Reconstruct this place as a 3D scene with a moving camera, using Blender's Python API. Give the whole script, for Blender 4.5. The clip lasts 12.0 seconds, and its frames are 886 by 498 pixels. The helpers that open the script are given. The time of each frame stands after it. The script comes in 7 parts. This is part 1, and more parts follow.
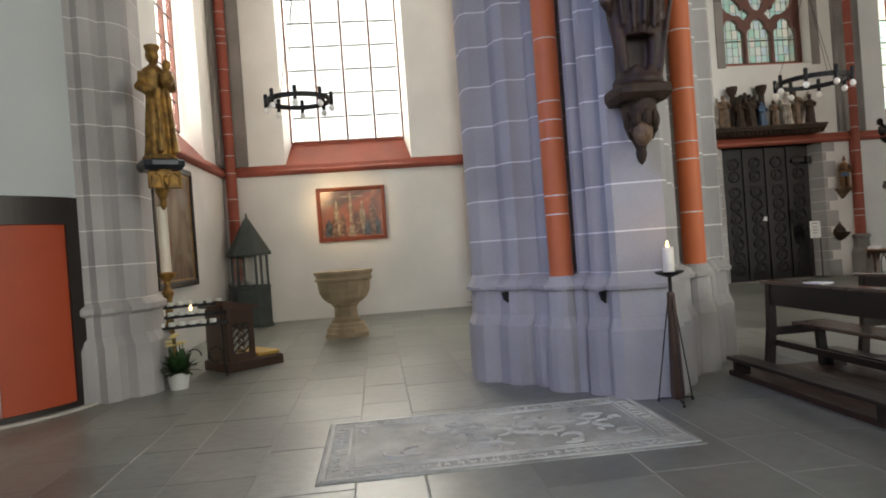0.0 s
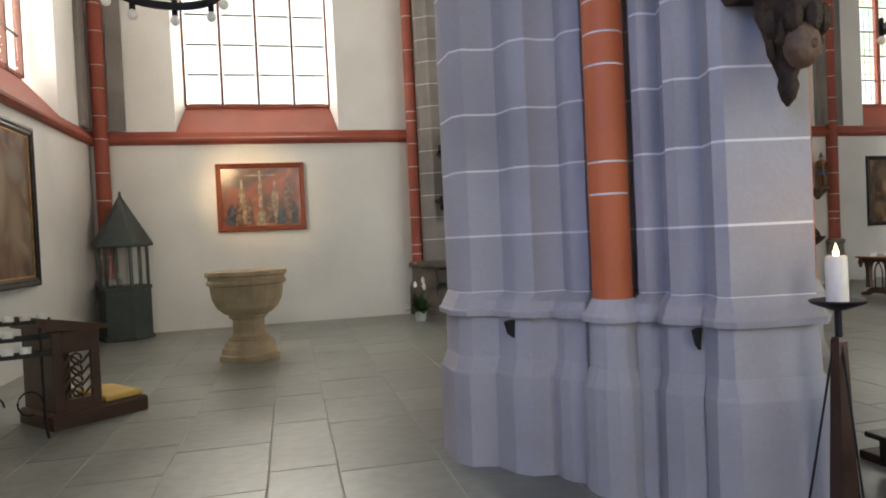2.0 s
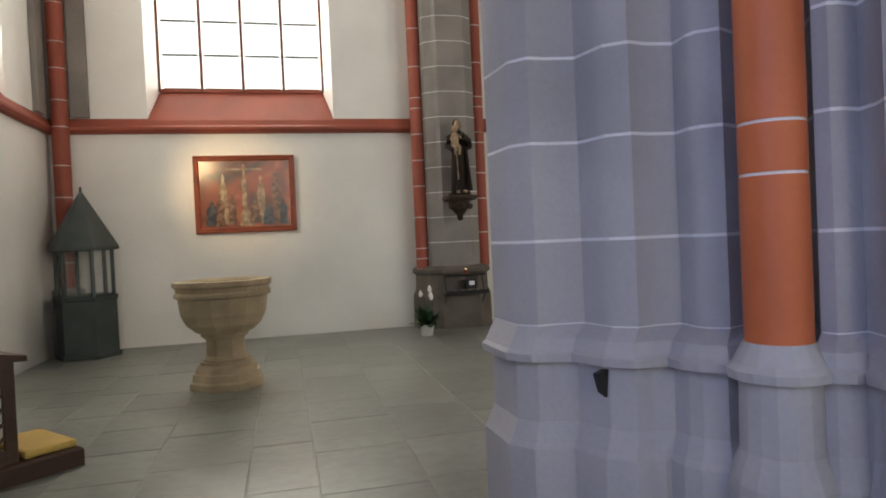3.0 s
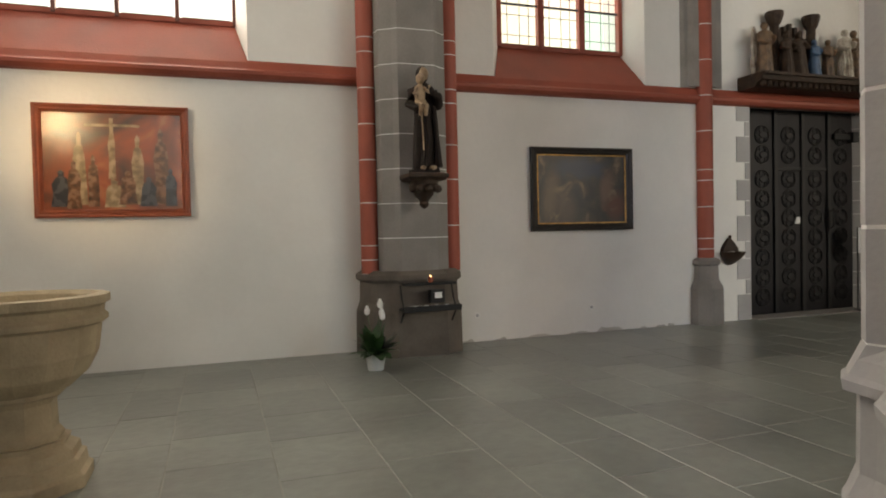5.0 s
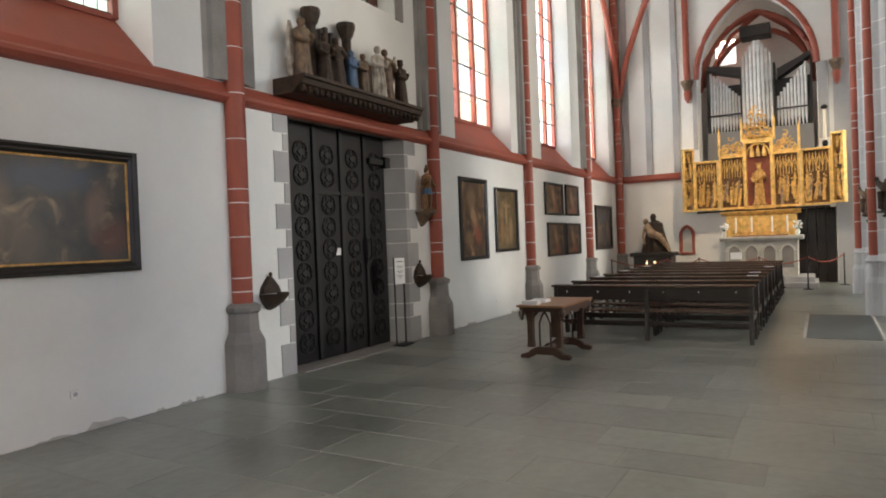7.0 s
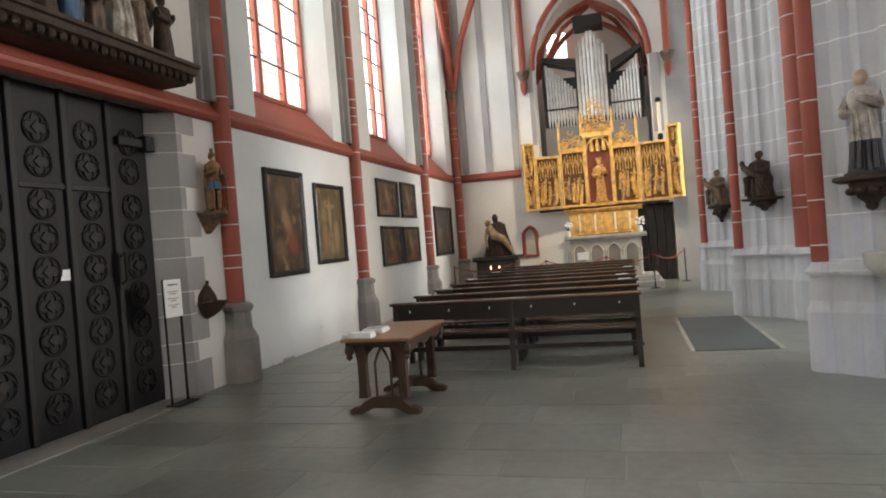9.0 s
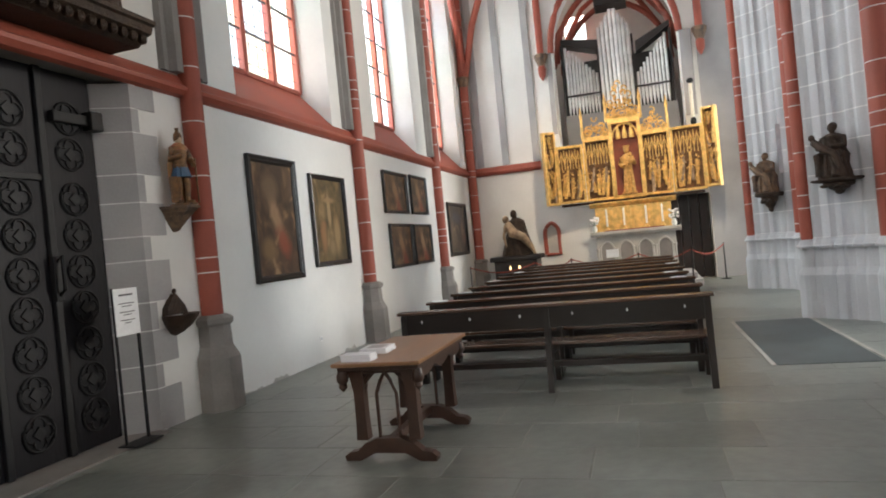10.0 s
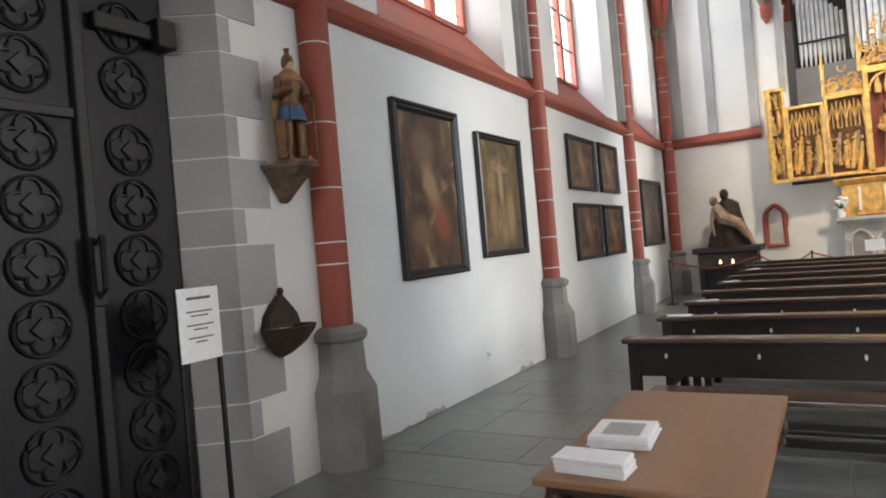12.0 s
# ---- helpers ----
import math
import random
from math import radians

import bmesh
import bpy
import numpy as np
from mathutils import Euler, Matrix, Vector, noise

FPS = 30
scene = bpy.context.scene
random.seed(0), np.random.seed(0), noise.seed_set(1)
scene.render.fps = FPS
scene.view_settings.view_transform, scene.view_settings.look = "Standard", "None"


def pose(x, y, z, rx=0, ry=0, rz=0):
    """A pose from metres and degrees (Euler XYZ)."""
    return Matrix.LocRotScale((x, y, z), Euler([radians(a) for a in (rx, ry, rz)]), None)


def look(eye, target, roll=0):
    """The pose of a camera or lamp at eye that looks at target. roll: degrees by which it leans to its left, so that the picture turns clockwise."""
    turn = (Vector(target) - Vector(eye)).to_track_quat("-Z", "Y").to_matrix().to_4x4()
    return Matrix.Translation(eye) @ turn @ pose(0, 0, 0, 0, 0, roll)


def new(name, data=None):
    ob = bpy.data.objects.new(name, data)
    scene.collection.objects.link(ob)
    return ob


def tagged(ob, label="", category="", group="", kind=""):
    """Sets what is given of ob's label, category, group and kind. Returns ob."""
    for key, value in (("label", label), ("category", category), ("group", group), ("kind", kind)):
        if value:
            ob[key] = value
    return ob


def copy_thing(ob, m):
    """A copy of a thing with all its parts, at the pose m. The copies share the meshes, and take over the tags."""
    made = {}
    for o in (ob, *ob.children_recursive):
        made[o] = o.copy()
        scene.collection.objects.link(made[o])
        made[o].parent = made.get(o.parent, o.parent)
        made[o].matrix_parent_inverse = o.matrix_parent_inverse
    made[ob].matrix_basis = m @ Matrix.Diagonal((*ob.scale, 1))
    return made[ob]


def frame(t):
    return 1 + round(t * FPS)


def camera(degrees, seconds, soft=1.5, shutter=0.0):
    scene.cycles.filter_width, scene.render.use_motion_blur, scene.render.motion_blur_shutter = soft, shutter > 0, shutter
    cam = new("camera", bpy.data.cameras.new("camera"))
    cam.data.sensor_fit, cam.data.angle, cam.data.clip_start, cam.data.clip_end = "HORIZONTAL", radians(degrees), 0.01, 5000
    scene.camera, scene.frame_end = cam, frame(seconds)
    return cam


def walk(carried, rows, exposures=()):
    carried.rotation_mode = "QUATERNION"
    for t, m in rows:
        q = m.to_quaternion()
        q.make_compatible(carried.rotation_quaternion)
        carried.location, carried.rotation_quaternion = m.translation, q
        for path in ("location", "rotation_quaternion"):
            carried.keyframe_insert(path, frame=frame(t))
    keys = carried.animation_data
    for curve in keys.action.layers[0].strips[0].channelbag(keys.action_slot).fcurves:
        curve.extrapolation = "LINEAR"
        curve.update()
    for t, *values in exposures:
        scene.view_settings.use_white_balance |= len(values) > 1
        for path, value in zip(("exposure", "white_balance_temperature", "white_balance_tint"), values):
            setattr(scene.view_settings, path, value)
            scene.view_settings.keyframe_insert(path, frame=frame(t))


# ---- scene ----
cam = camera(68.4, 12.0, 1.9)
PATH = [
    (0, (0.149, 2.717, 1.51), (0.354, 4.706, 1.501), -4.2),
    (0.5, (0.076, 3.385, 1.53), (0.432, 5.353, 1.507), -3.4),
    (1, (0.088, 4.04, 1.523), (0.509, 5.995, 1.5), -3.6),
    (1.5, (0.098, 4.799, 1.518), (0.554, 6.746, 1.483), -3.3),
    (2, (0.127, 5.539, 1.544), (0.583, 7.486, 1.503), -2.7),
    (2.5, (0.185, 6.31, 1.566), (0.644, 8.257, 1.531), -3.1),
    (3, (0.216, 7.03, 1.566), (0.691, 8.973, 1.53), -2.6),
    (5, (0.74, 10.079, 1.542), (1.395, 11.968, 1.49), -1.3),
    (5.5, (1.031, 10.782, 1.572), (2.022, 12.519, 1.561), -2.7),
    (6, (1.388, 11.351, 1.6), (2.65, 12.902, 1.575), -3.4),
    (6.5, (1.814, 11.825, 1.636), (3.37, 13.081, 1.632), -2.1),
    (7, (2.42, 12.323, 1.693), (4.148, 13.33, 1.671), -2.2),
    (7.5, (3.023, 12.629, 1.689), (4.862, 13.415, 1.653), -2.0),
    (9.5, (5.744, 13.531, 1.603), (7.671, 14.068, 1.584), -4.7),
    (10, (6.483, 13.791, 1.561), (8.396, 14.374, 1.55), -5.6),
    (10.5, (7.165, 14.13, 1.55), (9.049, 14.801, 1.54), -5.5),
    (11, (7.714, 14.346, 1.533), (9.557, 15.122, 1.531), -5.7),
    (11.5, (8.321, 14.758, 1.53), (10.092, 15.686, 1.543), -5.0),
    (12, (8.829, 15.145, 1.549), (10.546, 16.17, 1.552), -5.0),
]
LIGHT = [(0.0, -0.42, 6900, 10), (1.5, -0.36, 6900, 10), (3.0, -0.42, 6900, 10), (5.0, -0.5, 7300, 10), (6.0, -0.54, 6800, 10), (6.5, -0.26, 6600, 10), (7.6, -0.04, 6650, 10), (9.3, 0.06, 6450, 10), (12.0, 0.3, 6050, 10)]
walk(cam, [(t, look(eye, target, roll)) for t, eye, target, roll in PATH], LIGHT)

# ---- world and light ----
world = bpy.data.worlds.new("sky")
scene.world = world
world.use_nodes = True
wn = world.node_tree.nodes
sky = wn.new("ShaderNodeTexSky")
sky.sky_type = "NISHITA"
sky.sun_disc = False
sky.sun_elevation, sky.sun_rotation = radians(40), radians(200)
wn["Background"].inputs[1].default_value = 0.12
world.node_tree.links.new(sky.outputs[0], wn["Background"].inputs[0])
sun_data = bpy.data.lights.new("sun", "SUN")
sun_data.energy, sun_data.angle, sun_data.color = 1.0, radians(12), (1, 0.96, 0.9)
sun = new("sun", sun_data)
sun.matrix_world = look((0, 0, 30), (8, 18, 0))


def window_light(x, y, z, tx, ty, tz, w, h, watts, colour, spread=180):
    """Daylight that stands in a window opening and shines towards (tx, ty, tz)."""
    d = bpy.data.lights.new("daylight", "AREA")
    d.shape, d.size, d.size_y, d.energy, d.color = "RECTANGLE", w, h, watts, colour
    d.spread = radians(spread)
    ob = new("daylight", d)
    ob.matrix_world = look((x, y, z), (tx, ty, tz))
    return ob


DAY, COOL = (1.0, 0.95, 0.87), (0.92, 0.97, 1.0)
window_light(-0.32, 19.42, 7.0, -0.32, 0, 7.0, 2.8, 6.4, 780, DAY)
window_light(5.75, 19.42, 7.0, 5.75, 0, 7.0, 2.2, 6.4, 130, COOL)
window_light(10.5, 19.42, 7.2, 10.5, 0, 7.2, 2.3, 3.2, 50, DAY)
window_light(15.0, 19.42, 7.0, 15.0, 0, 7.0, 2.4, 6.4, 360, COOL)
window_light(19.45, 19.42, 7.0, 19.45, 0, 7.0, 2.2, 6.4, 460, COOL)
window_light(23.4, 19.42, 7.0, 23.4, 0, 7.0, 1.7, 6.4, 420, COOL)
window_light(-4.22, 15.6, 7.0, 10, 15.6, 7.0, 2.3, 6.4, 520, DAY)
window_light(29.85, 15.3, 8.45, 20, 13.0, 6.0, 0.7, 0.9, 140, DAY)
# added lamps for nave windows that are unseen, south and west of the walk
# the blue one is made up to tint the great pier
window_light(-5.3, 3.0, 5.6, 2.3, 8.8, 2.0, 3.4, 6.5, 92, (0.40, 0.51, 1.0), 60)
window_light(0.75, -9.6, 6.5, 0.75, 10, 4.5, 4.5, 7.0, 720, (1.0, 0.97, 0.92))
window_light(17.0, -9.6, 6.5, 19.0, 10, 5.5, 12.0, 8.0, 2800, (0.78, 0.92, 1.0))
window_light(27.0, -9.6, 6.5, 26.0, 10, 5.0, 4.5, 7.0, 4600, (1.0, 0.93, 0.82))
# unseen warm lamp, high in the aisle, added to brighten the altarpiece
altar_d = bpy.data.lights.new("altar_fill", "SPOT")
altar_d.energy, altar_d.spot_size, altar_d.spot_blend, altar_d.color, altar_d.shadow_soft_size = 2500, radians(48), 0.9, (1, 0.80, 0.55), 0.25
altar_fill = new("altar_fill", altar_d)
altar_fill.matrix_world = look((18.6, 12.6, 9.5), (25.0, 14.2, 2.8))
spot_d = bpy.data.lights.new("picture_spot", "SPOT")
spot_d.energy, spot_d.spot_size, spot_d.spot_blend, spot_d.color, spot_d.shadow_soft_size = 190, radians(62), 1.0, (1, 0.72, 0.40), 0.10
spot = new("picture_spot", spot_d)
spot.matrix_world = look((-1.3, 16.4, 3.2), (-0.6, 18.45, 2.62))
for px_, py_, pz_, pw_ in ((2.62, 8.1, 1.56, 1.2), (-2.35, 11.6, 1.35, 0.8)):
    fd = bpy.data.lights.new("flame_light", "POINT")
    fd.energy, fd.color, fd.shadow_soft_size = pw_, (1, 0.6, 0.25), 0.03
    new("flame_light", fd).location = (px_, py_, pz_)


# ---- materials ----
def mat(name, colour, rough=0.7, metal=0.0, vary=0.15, scale=1.2, grain=0.12, fine=30.0, bump=0.15, stretch=(1, 1, 1), second=None, per_object=0.0, spec=0.5, coat=0.0, world=False):
    """A surface: colour with stains at a large scale, grain at a small one, and fine relief."""
    m = bpy.data.materials.new(name)
    m.use_nodes = True
    nt = m.node_tree
    n, l = nt.nodes, nt.links
    b = n["Principled BSDF"]
    b.inputs["Roughness"].default_value, b.inputs["Metallic"].default_value = rough, metal
    b.inputs["Specular IOR Level"].default_value = spec
    b.inputs["Coat Weight"].default_value = coat
    tc, mp = n.new("ShaderNodeTexCoord"), n.new("ShaderNodeMapping")
    mp.inputs["Scale"].default_value = stretch
    l.new(n.new("ShaderNodeNewGeometry").outputs["Position"] if world else tc.outputs["Object"], mp.inputs[0])
    big, small = n.new("ShaderNodeTexNoise"), n.new("ShaderNodeTexNoise")
    big.inputs["Scale"].default_value, big.inputs["Detail"].default_value = scale, 2 if world else 5
    small.inputs["Scale"].default_value, small.inputs["Detail"].default_value = fine, 4
    l.new(mp.outputs[0], big.inputs[0]), l.new(mp.outputs[0], small.inputs[0])
    ramp = n.new("ShaderNodeValToRGB")
    two = second or tuple(c * (1 - 2 * vary) for c in colour)
    ramp.color_ramp.elements[0].color, ramp.color_ramp.elements[1].color = (*two, 1), (*colour, 1)
    ramp.color_ramp.elements[0].position, ramp.color_ramp.elements[1].position = (0.2, 0.8) if world else (0.32, 0.62)
    l.new(big.outputs[0], ramp.inputs[0])
    gr = n.new("ShaderNodeMapRange")
    gr.inputs[3].default_value, gr.inputs[4].default_value = 1 - grain, 1 + grain
    l.new(small.outputs[0], gr.inputs[0])
    mul = n.new("ShaderNodeVectorMath")
    mul.operation = "SCALE"
    l.new(ramp.outputs[0], mul.inputs[0])
    if per_object:
        oi, orr, mm = n.new("ShaderNodeObjectInfo"), n.new("ShaderNodeMapRange"), n.new("ShaderNodeMath")
        mm.operation = "MULTIPLY"
        orr.inputs[3].default_value, orr.inputs[4].default_value = 1 - per_object, 1 + per_object
        l.new(oi.outputs["Random"], orr.inputs[0]), l.new(orr.outputs[0], mm.inputs[0]), l.new(gr.outputs[0], mm.inputs[1])
        l.new(mm.outputs[0], mul.inputs["Scale"])
    else:
        l.new(gr.outputs[0], mul.inputs["Scale"])
    l.new(mul.outputs[0], b.inputs["Base Color"])
    rr = n.new("ShaderNodeMapRange")
    rr.inputs[3].default_value, rr.inputs[4].default_value = max(0.03, rough - 0.1), min(1, rough + 0.1)
    l.new(big.outputs[0], rr.inputs[0]), l.new(rr.outputs[0], b.inputs["Roughness"])
    if bump:
        bp = n.new("ShaderNodeBump")
        bp.inputs["Strength"].default_value, bp.inputs["Distance"].default_value = bump, 0.02
        add = n.new("ShaderNodeMath")
        l.new(small.outputs[0] if world else big.outputs[0], add.inputs[0]), l.new(small.outputs[0], add.inputs[1])
        l.new(add.outputs[0], bp.inputs["Height"]), l.new(bp.outputs[0], b.inputs["Normal"])
    return m


PLASTER = mat("white_plaster", (0.78, 0.77, 0.74), 0.85, vary=0.06, scale=0.7, grain=0.03, fine=14, bump=0.12)
STONE = mat("grey_dressed_stone", (0.42, 0.41, 0.41), 0.8, vary=0.12, scale=0.9, grain=0.08, fine=40, bump=0.1, per_object=0.05)
# STONE lightened for the nave piers, making up for light they lack
STONE_PALE = mat("lightened_blue_grey_stone", (0.56, 0.57, 0.59), 0.75, vary=0.1, scale=0.9, grain=0.08, fine=40, bump=0.1, per_object=0.05)
# ground toned darker than LEDGER, as shade in the recesses of the carving
LEDGER_DK = mat("worn_slab_shaded_ground", (0.52, 0.53, 0.48), 0.6, vary=0.3, scale=1.4, grain=0.2, fine=20, bump=0.5)
STONE_DARK = mat("dark_grey_stone", (0.27, 0.25, 0.235), 0.8, vary=0.15, scale=1.4, grain=0.12, fine=35, bump=0.2, per_object=0.1)
SOOTY = mat("sooty_brown_stone", (0.125, 0.105, 0.088), 0.8, vary=0.25, scale=2.0, grain=0.15, fine=35, bump=0.25)
MORTAR = mat("white_joint", (0.82, 0.82, 0.80), 0.9, vary=0.05, grain=0.05)
RED = mat("red_oxide_paint", (0.33, 0.075, 0.045), 0.6, vary=0.1, scale=2.0, grain=0.08, fine=40, bump=0.08)
ORANGE = mat("orange_red_paint", (0.60, 0.15, 0.05), 0.55, vary=0.08, scale=2.0, grain=0.06, fine=40, bump=0.06)
FLOORM = mat("worn_grey_flagstone", (0.25, 0.266, 0.238), 0.34, vary=0.28, scale=0.7, grain=0.26, fine=9, bump=0.12, per_object=0.14, spec=0.85, world=True)
JOINT = mat("floor_joint", (0.44, 0.44, 0.40), 0.8, vary=0.3, world=True)
LEDGER = mat("pale_carved_slab", (0.60, 0.61, 0.56), 0.5, vary=0.28, scale=1.6, grain=0.2, fine=16, bump=0.6)
DARKWOOD = mat("dark_stained_oak", (0.016, 0.009, 0.006), 0.32, spec=0.5, vary=0.2, scale=3, grain=0.3, fine=40, bump=0.1, stretch=(1, 0.15, 1))
BROWNWOOD = mat("brown_oak", (0.065, 0.030, 0.017), 0.45, vary=0.2, scale=4, grain=0.25, fine=40, bump=0.1, stretch=(0.2, 1, 1))
PEWRAIL = mat("polished_brown_rail", (0.10, 0.052, 0.032), 0.22, vary=0.2, scale=4, grain=0.25, fine=40, bump=0.06, stretch=(1, 0.2, 1), spec=1.0)
TABLETOP = mat("worn_brown_tabletop", (0.29, 0.145, 0.065), 0.36, vary=0.15, scale=3, grain=0.18, fine=30, bump=0.06, stretch=(0.15, 1, 1))
DOORWOOD = mat("weathered_dark_door", (0.011, 0.010, 0.013), 0.52, spec=0.22, vary=0.2, scale=2, grain=0.2, fine=30, bump=0.15, stretch=(1, 1, 0.2))
IRON = mat("black_wrought_iron", (0.012, 0.012, 0.013), 0.55, 0.0, spec=0.3, vary=0.2, scale=8, bump=0.1)
POSTS = mat("brown_red_post", (0.16, 0.06, 0.045), 0.6, vary=0.1, bump=0.02)
LEAD = mat("window_lead", (0.05, 0.04, 0.04), 0.6, vary=0.1, bump=0)
FONT = mat("yellow_sandstone", (0.44, 0.36, 0.24), 0.8, vary=0.15, scale=3, grain=0.12, fine=50, bump=0.25)
LANTERNM = mat("grey_green_painted_tin", (0.055, 0.072, 0.07), 0.5, 0.2, vary=0.15, scale=4, grain=0.1, bump=0.08)
GOLD = mat("gilding", (0.90, 0.57, 0.18), 0.34, 0.5, vary=0.2, scale=7, grain=0.2, fine=60, bump=0.5)
GOLDDARK = mat("gilded_carving", (0.80, 0.47, 0.15), 0.38, 0.45, vary=0.22, scale=14, grain=0.3, fine=60, bump=1.0)
OLDGOLD = mat("tarnished_gilding", (0.40, 0.23, 0.06), 0.4, 0.6, vary=0.35, scale=9, grain=0.25, fine=50, bump=0.5, second=(0.10, 0.06, 0.025))
KNIGHT = mat("dark_gilt_armour", (0.21, 0.105, 0.04), 0.36, 0.45, vary=0.35, scale=14, grain=0.25, fine=60, bump=0.4, second=(0.06, 0.04, 0.03))
# grey of the unseen walls and ceiling, chosen dark to lessen bounce
NAVE = mat("dim_closing_grey", (0.36, 0.34, 0.31), 0.9, vary=0.1, bump=0.05)
CARVED = mat("dark_carved_oak", (0.055, 0.033, 0.021), 0.55, spec=0.3, vary=0.3, scale=9, grain=0.25, fine=60, bump=0.6)
CLOTH_DK = mat("dark_painted_wood", (0.022, 0.015, 0.012), 0.65, spec=0.2, vary=0.2, scale=8, bump=0.2)
POLY = mat("worn_polychrome", (0.42, 0.30, 0.19), 0.55, vary=0.3, scale=7, grain=0.2, bump=0.3, second=(0.16, 0.10, 0.06))
POLYDK = mat("dark_worn_polychrome", (0.19, 0.115, 0.065), 0.55, vary=0.3, scale=8, grain=0.25, bump=0.5, second=(0.045, 0.03, 0.022))
CLOAK = mat("worn_red_gilt_cloak", (0.26, 0.075, 0.035), 0.5, 0.1, vary=0.3, scale=12, grain=0.25, bump=0.3, second=(0.30, 0.18, 0.06))
PALEROBE = mat("worn_pale_paint", (0.52, 0.48, 0.42), 0.6, vary=0.25, scale=7, grain=0.2, bump=0.4, second=(0.16, 0.12, 0.09))
BLUEP = mat("blue_painted_wood", (0.06, 0.12, 0.22), 0.5, vary=0.2, scale=8, bump=0.2)
BLUEDK = mat("dark_blue_paint", (0.012, 0.02, 0.03), 0.35, vary=0.2, scale=8, bump=0.15)
SKINP = mat("cream_painted_wood", (0.58, 0.43, 0.29), 0.5, vary=0.15, scale=8, bump=0.1)
WHITEP = mat("white_paint", (0.80, 0.79, 0.77), 0.5, vary=0.03, bump=0.02)
PAPER = mat("paper", (0.82, 0.83, 0.85), 0.8, vary=0.02, bump=0)
INK = mat("ink", (0.12, 0.12, 0.13), 0.8, vary=0.05, bump=0)
WAX = mat("candle_wax", (0.85, 0.80, 0.68), 0.4, vary=0.04, bump=0.02)
STEEL = mat("organ_pipe_tin", (0.80, 0.80, 0.79), 0.42, 0.45, vary=0.1, scale=4, bump=0.03)
TIN = mat("grey_steel", (0.45, 0.46, 0.47), 0.35, 0.8, vary=0.1, scale=5, bump=0.03)
PIPEBOX = mat("grey_organ_case", (0.20, 0.20, 0.21), 0.5, vary=0.1)
LEAF = mat("leaf", (0.035, 0.085, 0.025), 0.45, vary=0.3, scale=12, grain=0.2, bump=0.1)
POT = mat("white_glazed_pot", (0.72, 0.74, 0.70), 0.35, vary=0.04, bump=0.02)
BLACKP = mat("black_paint", (0.018, 0.014, 0.013), 0.45, vary=0.1, bump=0.05)
REDPANEL = mat("red_padded_panel", (0.42, 0.065, 0.02), 0.55, vary=0.06, scale=1.5, grain=0.05, bump=0.05)
TURRETM = mat("pale_blue_grey_plaster", (0.54, 0.59, 0.60), 0.85, vary=0.05, scale=0.5, grain=0.03, bump=0.1)
CUSHION = mat("ochre_cushion", (0.55, 0.36, 0.09), 0.8, vary=0.1, bump=0.1)
BLUESLAB = mat("blue_grey_slate", (0.105, 0.125, 0.13), 0.5, vary=0.2, scale=1.5, grain=0.12, bump=0.1)
LIGHTSTONE = mat("pale_limestone", (0.52, 0.50, 0.46), 0.75, vary=0.12, scale=3, grain=0.08, bump=0.2)


def emit(name, colour, strength):
    m = bpy.data.materials.new(name)
    m.use_nodes = True
    b = m.node_tree.nodes["Principled BSDF"]
    b.inputs["Base Color"].default_value = (*colour, 1)
    b.inputs["Emission Color"].default_value, b.inputs["Emission Strength"].default_value = (*colour, 1), strength
    return m


FLAME = emit("flame", (1, 0.65, 0.3), 8)
BULB = emit("lamp_bulb", (0.9, 0.86, 0.8), 0.15)


STAINS = ((0.25, (0.86, 0.95, 0.93)), (0.45, (1.0, 0.93, 0.86)), (0.62, (0.97, 0.93, 0.95)), (0.8, (0.88, 0.94, 1.0)))


def glass(name, tint, gloss=0.06, var=0.0, dim=1.0, stains=STAINS):
    """Thin window glass: clear with a little shine."""
    m = bpy.data.materials.new(name)
    m.use_nodes = True
    n, l = m.node_tree.nodes, m.node_tree.links
    n.remove(n["Principled BSDF"])
    tr, gl, mx = n.new("ShaderNodeBsdfTransparent"), n.new("ShaderNodeBsdfGlossy"), n.new("ShaderNodeMixShader")
    tr.inputs[0].default_value = (*tint, 1)
    gl.inputs["Roughness"].default_value = 0.08
    if var:
        oi, rp = n.new("ShaderNodeObjectInfo"), n.new("ShaderNodeValToRGB")
        rp.color_ramp.elements[0].color, rp.color_ramp.elements[1].color = (*(c * dim for c in tint), 1), (dim, 0.97 * dim, 0.9 * dim, 1)
        for p, c in stains:
            e = rp.color_ramp.elements.new(p)
            e.color = (*(v * dim for v in c), 1)
        l.new(oi.outputs["Random"], rp.inputs[0]), l.new(rp.outputs[0], tr.inputs[0])
    mx.inputs[0].default_value = gloss
    l.new(tr.outputs[0], mx.inputs[1]), l.new(gl.outputs[0], mx.inputs[2])
    l.new(mx.outputs[0], n["Material Output"].inputs[0])
    return m


CLEAR = glass("clear_leaded_glass", (0.97, 0.98, 0.98))
STAINED = glass("tinted_leaded_glass", (0.86, 0.90, 0.82), 0.05, 1.0)
SMALLPANES = glass("greenish_small_panes", (0.74, 0.92, 0.84), 0.05, 1.0, 0.55, ((0.3, (0.80, 0.95, 0.93)), (0.5, (0.92, 0.96, 0.86)), (0.7, (0.84, 0.92, 0.96))))


